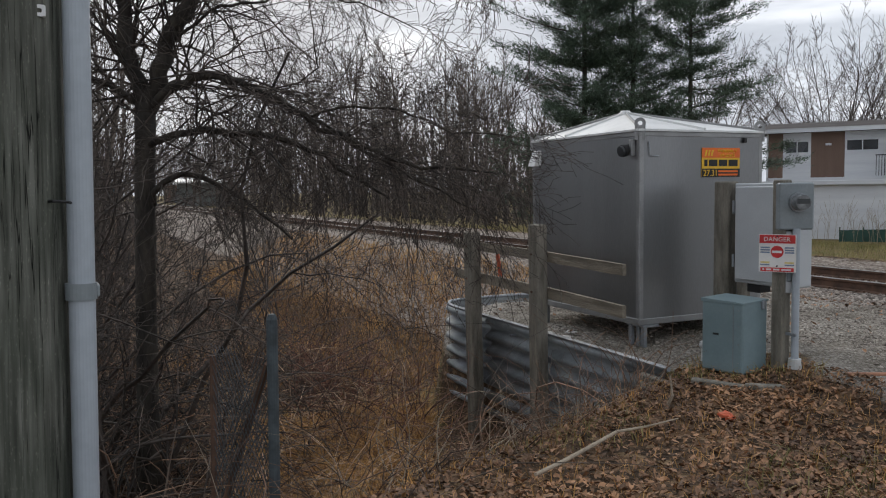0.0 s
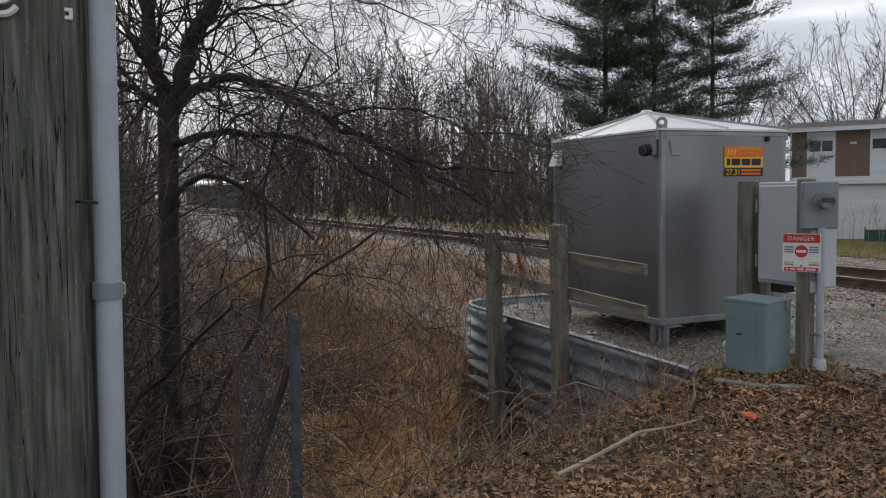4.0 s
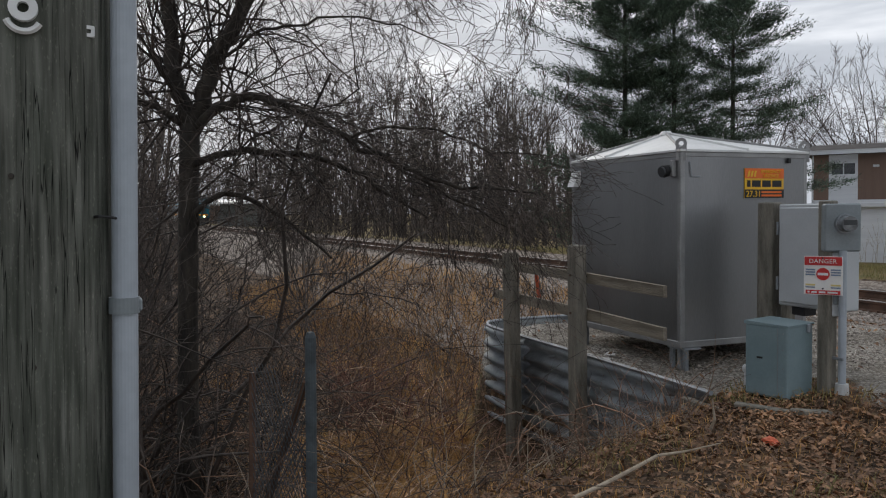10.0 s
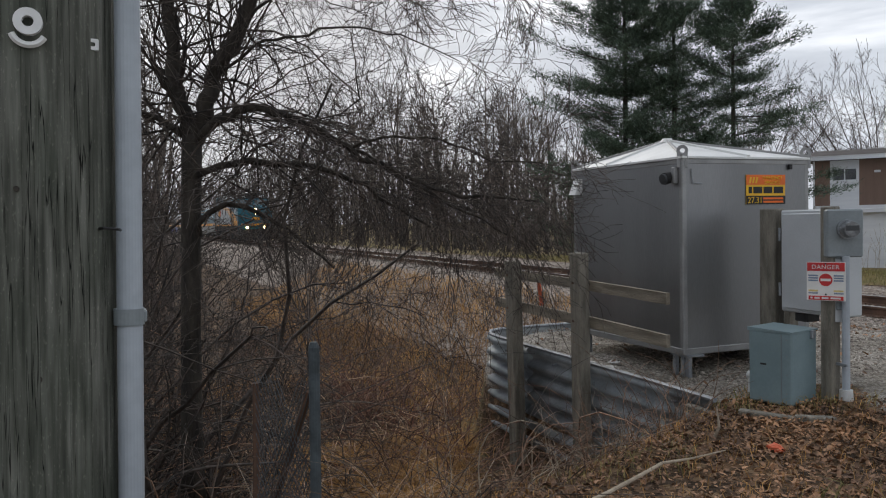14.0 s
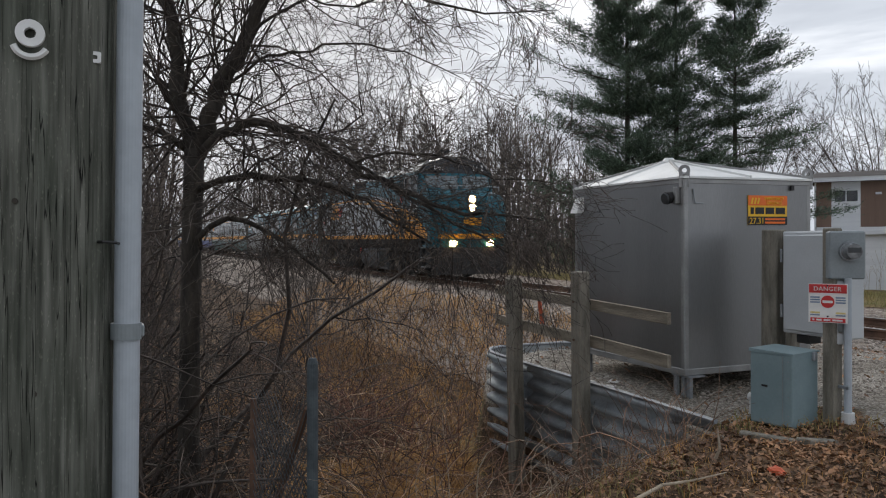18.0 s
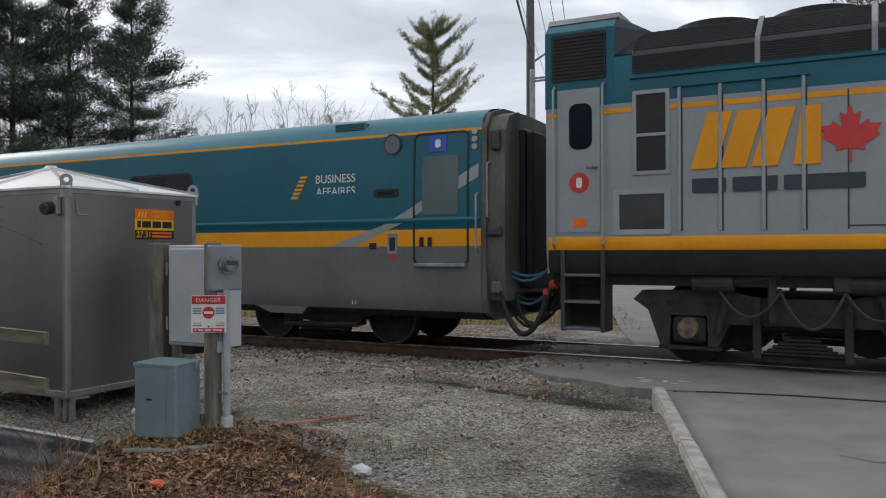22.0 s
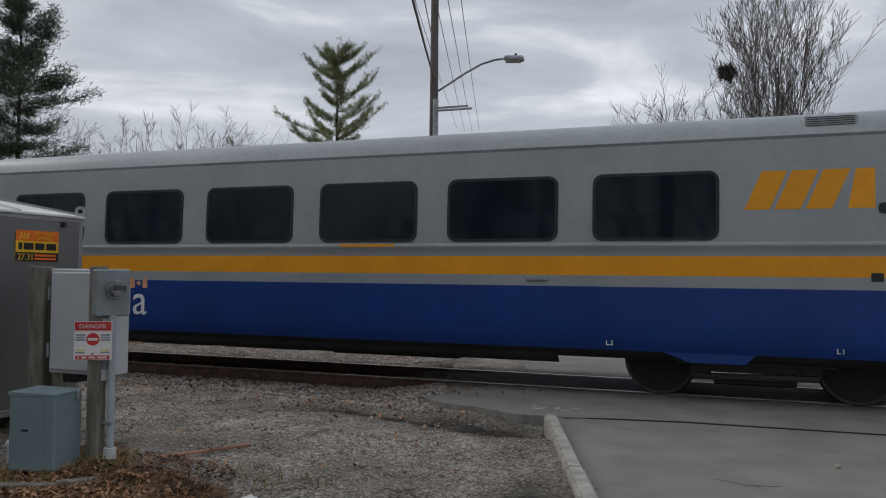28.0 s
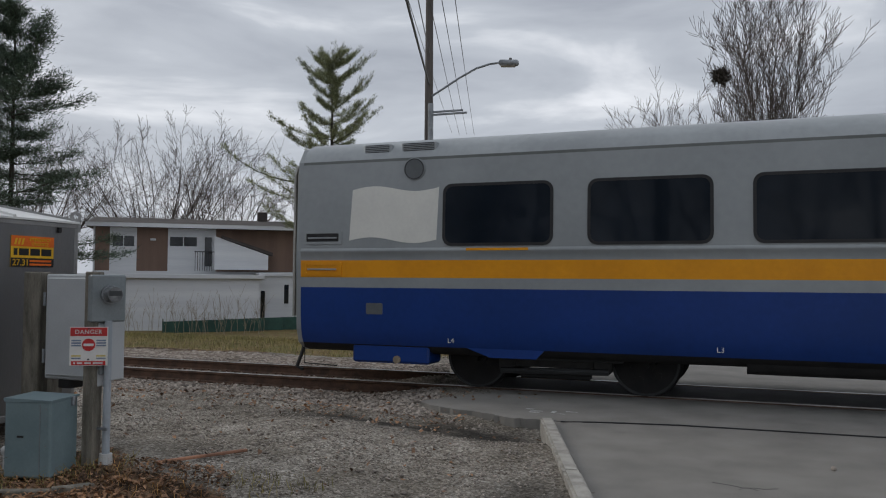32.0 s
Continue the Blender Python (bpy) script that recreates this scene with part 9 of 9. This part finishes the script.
def pine(name, at, height, crown_from, reach, seed, label, needle, dense=1.0, bare=0.0, lift0=-0.1, gap=1.0, curve=0.55, brush=False, extra=()):
    """A white pine: a straight trunk, whorls of uneven limbs, flat plumes of needles with gaps between."""
    rng = random.Random(seed)
    g = np.random.default_rng(seed)
    tree = thing(name, label, "pine tree", at=at)
    part("trunk", rod((0, 0, -0.6), (0, 0, height), 0.012 * height, 0.02, n=10), M_BARK, tree)
    tufts = []

    def limb(a, z, L, up, bend):
        segs = []
        px, py, pz = 0, 0, z
        n = 8
        r = 0.007 * L + 0.008
        for i in range(n):
            t = (i + 1) / n
            dz = up + bend * t * t
            q = L / n / math.sqrt(1 + dz * dz)
            a += rng.gauss(0, 0.07)
            nx, ny, nz = px + math.cos(a) * q, py + math.sin(a) * q, pz + dz * q
            segs.append((px, py, pz, nx, ny, nz, r * (1 - i / n) + 0.004, r * (1 - (i + 1) / n) + 0.004))
            if t > 0.2:
                for j in range(9 if brush else 3):
                    f = rng.random()
                    tufts.append((px + (nx - px) * f, py + (ny - py) * f, pz + (nz - pz) * f, math.cos(a), math.sin(a), dz))
                for j in range(int((1.6 if brush else 6.5) * dense + rng.random())):
                    b = a + rng.choice((-1, 1)) * rng.uniform(0.4, 1.1)
                    l = (0.35 + (0.1 if brush else 0.34) * L * (1.15 - t)) * rng.uniform(0.5, 1.1)
                    ux, uy, uz = math.cos(b), math.sin(b), dz * (0.9 if brush else 0.5) + rng.gauss(0.06, 0.1)
                    f = rng.random()
                    sx, sy, sz = px + (nx - px) * f, py + (ny - py) * f, pz + (nz - pz) * f
                    ex, ey, ez = sx + ux * l, sy + uy * l, sz + uz * l
                    segs.append((sx, sy, sz, ex, ey, ez, 0.008, 0.004))
                    for w in (0.25, 0.45, 0.65, 0.85, 1.0):
                        tufts.append((sx + (ex - sx) * w, sy + (ey - sy) * w, sz + (ez - sz) * w, ux, uy, uz))
            px, py, pz = nx, ny, nz
        tufts.append((px, py, pz, math.cos(a), math.sin(a), 0.5))
        part_mesh("limb", seg_mesh("limb", segs, 3), M_BARK, tree)

    z = crown_from
    while z < height - 0.3:
        s = (z - crown_from) / (height - crown_from)
        width = reach * (1 - s) ** (0.55 if brush else 0.72) + 0.4
        a0 = rng.uniform(0, 6.28)
        for k in range(rng.randint(5, 6)):
            if rng.random() < bare:
                continue
            L = width * rng.choice((0.45, 0.7, 0.9, 1.05, 1.25)) * rng.uniform(0.85, 1.1)
            L = min(L, 1.1 * (height - z) + 0.5)
            limb(a0 + k * 6.28 / 5 + rng.gauss(0, 0.35), z + rng.uniform(-0.3, 0.3), L, lift0 + (0.5 if brush else 0.85) * s * s + rng.gauss(0, 0.12), curve * (1 - 0.4 * s) * rng.uniform(0.5, 1.3))
        z += rng.uniform(0.6, 1.25) * (1.1 - 0.25 * s) * gap
    for row in extra:
        limb(*row)
    for k in range(14):
        tufts.append((rng.gauss(0, 0.1), rng.gauss(0, 0.1), height - 0.1 * k, rng.gauss(0, 0.4), rng.gauss(0, 0.4), 1))
    t = np.array(tufts)
    m = 6
    p = np.repeat(t[:, :3], m, 0) + g.normal(0, 1, (len(t) * m, 3)) * (np.array([0.07, 0.07, 0.07]) if brush else np.array([0.2, 0.2, 0.13]))
    d = np.repeat(t[:, 3:], m, 0) * 0.6 + g.normal(0, 0.55, (len(p), 3)) * np.array([1, 1, 0.55]) + np.array([0, 0, 0.3])
    d /= np.linalg.norm(d, axis=1, keepdims=True)
    l = g.uniform(0.14, 0.32, len(p))[:, None] * (0.7 if brush else 1)
    side = np.cross(d, g.normal(0, 1, d.shape))
    side /= np.linalg.norm(side, axis=1, keepdims=True) + 1e-6
    side *= 0.016 if brush else 0.021
    v = np.stack([p - side, p + side, p + d * l], 1).reshape(-1, 3)
    part_mesh("foliage", raw_mesh("foliage", v, np.arange(len(v)).reshape(-1, 3)), needle, tree)
    return tree


pine("white_pine", (-36.6, 25.5, -0.9), 18.6, 0.6, 5.2, 1, "tall dark green white pine with dense plumes behind the cabinet", M_NEEDLE, 0.42, 0.1, 0.12, 0.7, 0.5, False, [(4.1, 10.6, 6.2, 0.25, 0.55), (4.0, 9.2, 5.4, 0.1, 0.5), (4.3, 12.4, 5.0, 0.35, 0.5)])
pine("white_pine", (-35.1, 27.5, -0.9), 17.4, 1.2, 3.9, 2, "tall dark green white pine with dense plumes behind the cabinet", M_NEEDLE, 0.26, 0.18, 0.12, 0.86, 0.5)
pine("white_pine", (-33.2, 29.7, -0.9), 15.8, 3.4, 4.3, 3, "tall dark green white pine with layered limbs beside the townhouse", M_NEEDLE, 0.36, 0.12, -0.04, 0.95, 0.4)
pine("sparse_pine", (-21.05, 39.5, -0.9), 15.0, 4.6, 3.7, 5, "sparse yellow-green pine with upswept limbs behind the track", M_NEEDLE_DRY, 0.75, 0.14, 0.1, 0.72, 1.0, True, [(3.66, 7.6, 6.4, 0.0, 0.95), (3.55, 6.8, 4.6, -0.05, 0.7)])


def bare_tree(name, at, height, seed, label, stems=1, spread=0.5, depth=2, lift=0.35, kids=(4, 6), r=0.2, material=None, tilts=(0.08, 0.5), ratio=0.5, wobble=0.07, low=0.15, thin=0.008, first=0.4, dome=0.0):
    rng = random.Random(seed)
    tree = thing(name, label, "tree", at=at)
    trunk_h = height * low
    part("trunk", sweep([(0, 0, -0.8), (0, 0, trunk_h * 0.5), (0.05, 0, trunk_h)], [r * 1.2, r, r * 0.9], n=9), M_BARK, tree)
    for k in range(stems):
        segs = []
        a = 2.4 * k + rng.uniform(-0.3, 0.3)
        tilt = tilts[0] + (tilts[1] - tilts[0]) * math.sqrt((k + 0.5) / stems)
        L = (height - trunk_h) * rng.uniform(0.9, 1.02) * (1 - 0.16 * tilt) * (1 - dome * (tilt / tilts[1]) ** 2)
        fork(segs, (0.05, 0, trunk_h * rng.uniform(0.5, 1)), (math.cos(a) * tilt, math.sin(a) * tilt, 1), L, r * 0.45, depth, rng, kids, spread, lift, 0.22, 9, wobble, ratio, thin, first)
        part_mesh("limb", seg_mesh("limb", segs, 3), material or M_TWIG, tree)
    return tree


TWIGGY = (9, 11)
bare_tree("leafless_maple", (1.2, 52.0, -0.9), 20.4, 60, "large many-stemmed leafless tree with a nest", 30, 0.62, 2, 0.3, (14, 16), 0.1, M_TREETWIG, (0.0, 0.27), 0.22, 0.035, 0.12, 0.0105, 0.2, 0.2)
bare_tree("leafless_maple", (-3.7, 56.0, -0.9), 15.0, 61, "leafless round-crowned tree behind the street", 24, 0.7, 2, 0.12, (10, 12), 0.13, M_TREETWIG, (0.02, 0.6), 0.24, 0.05, 0.2, 0.009, 0.25)
bare_tree("leafless_maple", (-39.2, 47.6, -1.0), 14.2, 62, "leafless tree fanning out behind the townhouse", 26, 0.7, 2, 0.1, (10, 12), 0.16, M_TREETWIG, (0.03, 0.8), 0.26, 0.05, 0.1, 0.0095, 0.25)
bare_tree("leafless_maple", (-36.4, 50.5, -1.0), 12.0, 63, "leafless tree fanning out behind the townhouse", 11, 0.95, 2, 0.15, TWIGGY, 0.22, M_TREETWIG, (0.05, 0.8), 0.36, 0.06, 0.1, 0.0095)
bare_tree("leafless_maple", (-30.4, 55.0, -1.0), 10.0, 64, "leafless spreading tree behind the townhouse", 12, 0.95, 2, 0.15, TWIGGY, 0.2, M_TREETWIG, (0.05, 0.8), 0.36, 0.07, 0.1, 0.0095)
bare_tree("leafless_maple", (-45.5, 42.0, -1.0), 12.6, 65, "leafless spreading tree behind the townhouse", 12, 0.95, 2, 0.15, TWIGGY, 0.22, M_TREETWIG, (0.05, 0.8), 0.36, 0.06, 0.12, 0.0095)
bare_tree("leafless_maple", (-25.6, 59.0, -1.0), 9.8, 66, "leafless spreading tree behind the townhouse", 9, 0.95, 2, 0.15, TWIGGY, 0.2, M_TREETWIG, (0.05, 0.8), 0.36, 0.07, 0.1, 0.0095)
bare_tree("leafless_maple", (-51.0, 35.0, -1.0), 13.0, 67, "leafless spreading tree behind the townhouse", 10, 0.95, 2, 0.15, TWIGGY, 0.22, M_TREETWIG, (0.05, 0.8), 0.36, 0.06, 0.12, 0.0095)


def build_nest():
    g = np.random.default_rng(5)
    n = 420
    a, b = g.uniform(0, 6.28, n), g.normal(0, 0.45, n)
    c = np.stack([0.3 * np.cos(a) * np.cos(b), 0.3 * np.sin(a) * np.cos(b), 0.42 * np.sin(b)], 1)
    d = g.normal(0, 0.2, (n, 3))
    ob = part_mesh("bird_nest", stick_mesh("bird_nest", c - d, c + d, [0.018] * n, [0.012] * n), M_BARK, at=(-1.47, 52.0, 14.0))
    tagged(ob, "dark clump of a twig nest in the leafless tree", "nest")


build_nest()


def build_woods():
    """The far leafless woods along the north side of the track, one mass of stems and twigs."""
    rng = random.Random(77)
    segs = []
    for k in range(170):
        d = rng.uniform(44, 100)
        az = radians(rng.uniform(60, 92))
        x, y = -d * math.sin(az), d * math.cos(az)
        if y < 17 or (az < radians(66) and d < 52):
            continue
        h = rng.uniform(9, 15) * (0.75 + 0.25 * d / 100)
        fork(segs, (x, y, -1.0), (rng.gauss(0, 0.03), rng.gauss(0, 0.03), 1), h, rng.uniform(0.09, 0.18), 2, rng, (9, 11), 0.85, 0.3, 0.2, 7, 0.03, 0.27, 0.016, 0.36)
    for k in range(540):
        d = rng.uniform(36, 95)
        az = radians(rng.uniform(57, 91))
        x, y = -d * math.sin(az), d * math.cos(az)
        if y < 16.5:
            continue
        fork(segs, (x, y, -1.0), (rng.gauss(0, 0.25), rng.gauss(0, 0.25), 1), rng.uniform(1.8, 5.5), 0.04, 1, rng, (8, 10), 0.8, 0.15, 0.3, 5, 0.14, 0.5, 0.012, 0.12)
    for k in range(330):
        d = rng.uniform(105, 190)
        az = radians(rng.uniform(57, 88))
        x, y = -d * math.sin(az), d * math.cos(az)
        if y < 16:
            continue
        fork(segs, (x, y, -1.5), (rng.gauss(0, 0.05), rng.gauss(0, 0.05), 1), rng.uniform(9, 17), 0.16, 1, rng, (13, 16), 0.7, 0.3, 0.3, 6, 0.05, 0.3, 0.03, 0.15)
    # where the line bends away, far to the west
    for k in range(150):
        x, y = rng.uniform(-420, -300), rng.uniform(-30, 60)
        fork(segs, (x, y, -1.5), (rng.gauss(0, 0.05), rng.gauss(0, 0.05), 1), rng.uniform(11, 19), 0.25, 1, rng, (15, 18), 0.7, 0.25, 0.3, 6, 0.05, 0.34, 0.07, 0.08)
    # the south side of the line, behind the thicket, with a lane of sight along the track
    for k in range(85):
        x = rng.uniform(-60, -13)
        y = rng.uniform(-8, min(5.5, 0.2 * (0.5 - x)))
        if 0.062 < y / (0.5 - x) < 0.2 and rng.random() < 0.93:
            continue
        fork(segs, (x, y, -1.3), (rng.gauss(0, 0.12), rng.gauss(0, 0.12), 1), rng.uniform(4, 9), rng.uniform(0.05, 0.1), 2, rng, (6, 9), 0.7, 0.2, 0.2, 8, 0.07, 0.38, 0.007, 0.2)
    for k in range(170):
        x = rng.uniform(-34, -11)
        y = rng.uniform(-4, min(6.0, 0.24 * (0.5 - x)))
        if 0.062 < y / (0.5 - x) < 0.2 and rng.random() < 0.93:
            continue
        fork(segs, (x, y, -1.2), (rng.gauss(0, 0.3), rng.gauss(0, 0.3), 1), rng.uniform(1.6, 4.6), 0.02, 2, rng, (5, 7), 0.7, 0.1, 0.3, 5, 0.12, 0.55, 0.006, 0.15)
    for k in range(46):
        x = rng.uniform(-46, -15)
        y = rng.uniform(-0.13, 0.058) * (0.5 - x)
        fork(segs, (x, y, -1.2), (rng.gauss(0, 0.08), rng.gauss(0, 0.08), 1), rng.uniform(5, 10), rng.uniform(0.05, 0.1), 2, rng, (6, 8), 0.75, 0.2, 0.2, 7, 0.06, 0.36, 0.008, 0.12)
    # behind the viewer, across the road
    for k in range(16):
        x, y = rng.uniform(-30, 30), rng.uniform(-34, -13)
        fork(segs, (x, y, 0), (rng.gauss(0, 0.05), rng.gauss(0, 0.05), 1), rng.uniform(9, 14), rng.uniform(0.12, 0.22), 2, rng, (9, 12), 0.6, 0.2, 0.25, 7, 0.06, 0.45, 0.02, 0.2)
    segs = thin_lane(segs, rng)
    tagged(part_mesh("far_woods", seg_mesh("far_woods", segs, 3), M_FARTWIG), "leafless grey-brown woods along the railway", "woods", kind="stuff")


build_woods()


def build_house_weeds():
    rng = random.Random(3)
    segs = []
    for k in range(90):
        s, off = rng.uniform(-3, 9), rng.uniform(-9, -5)
        a = radians(37.55)
        x, y = -34.1 + s * math.cos(a) - off * math.sin(a), 36.0 + s * math.sin(a) + off * math.cos(a)
        fork(segs, (x, y, -1.2), (rng.gauss(0, 0.1), rng.gauss(0, 0.1), 1), rng.uniform(0.7, 1.9), 0.014, 1, rng, (3, 6), 0.5, 0.2, 0.4, 4, 0.08, 0.5, 0.005, 0.4)
    tagged(part_mesh("dead_weeds", seg_mesh("dead_weeds", segs, 3), M_DEADWOOD), "tall dead weeds in front of the garage", "weeds", kind="stuff")


build_house_weeds()


# ---- what moves ----
# seconds and the place of the locomotive's rear end along the track
TRAIN = [(0, -262), (3, -226), (6, -191), (9, -155), (13, -105.5), (15.5, -74.0), (17.5, -49.8), (18.5, -39.0), (19.5, -28.85), (20.25, -21.2), (21, -13.66),
         (21.5, -8.61), (22, -3.55), (22.5, 1.53), (23.5, 11.74), (24.5, 21.96), (26, 37.3), (27.5, 52.86), (29.8, 77.15), (32, 101.05)]


def train_place(t):
    """The place at a time, on a smooth curve through the rows."""
    ts, xs = [r[0] for r in TRAIN], [r[1] for r in TRAIN]
    v = [(xs[min(i + 1, len(xs) - 1)] - xs[max(i - 1, 0)]) / (ts[min(i + 1, len(xs) - 1)] - ts[max(i - 1, 0)]) for i in range(len(xs))]
    i = max(k for k in range(len(ts) - 1) if ts[k] <= t)
    h = ts[i + 1] - ts[i]
    s = (t - ts[i]) / h
    return (xs[i] * (1 + 2 * s) * (1 - s) ** 2 + h * v[i] * s * (1 - s) ** 2 + xs[i + 1] * s * s * (3 - 2 * s) + h * v[i + 1] * s * s * (s - 1))


def motions():
    steps = [k / 4 for k in range(129)]
    for ob, back in VEHICLES:
        walk(ob, [(t, pose(train_place(t) + back, TRACK_Y, 0)) for t in steps])
    fine = [k / 30 for k in range(961)]
    turn = [math.degrees(train_place(t) / WHEEL_R) for t in fine]
    for ob, x, r in WHEELSETS:
        walk(ob, [(t, pose(x, 0, r, 0, a, 0)) for t, a in zip(fine, turn)])


motions()
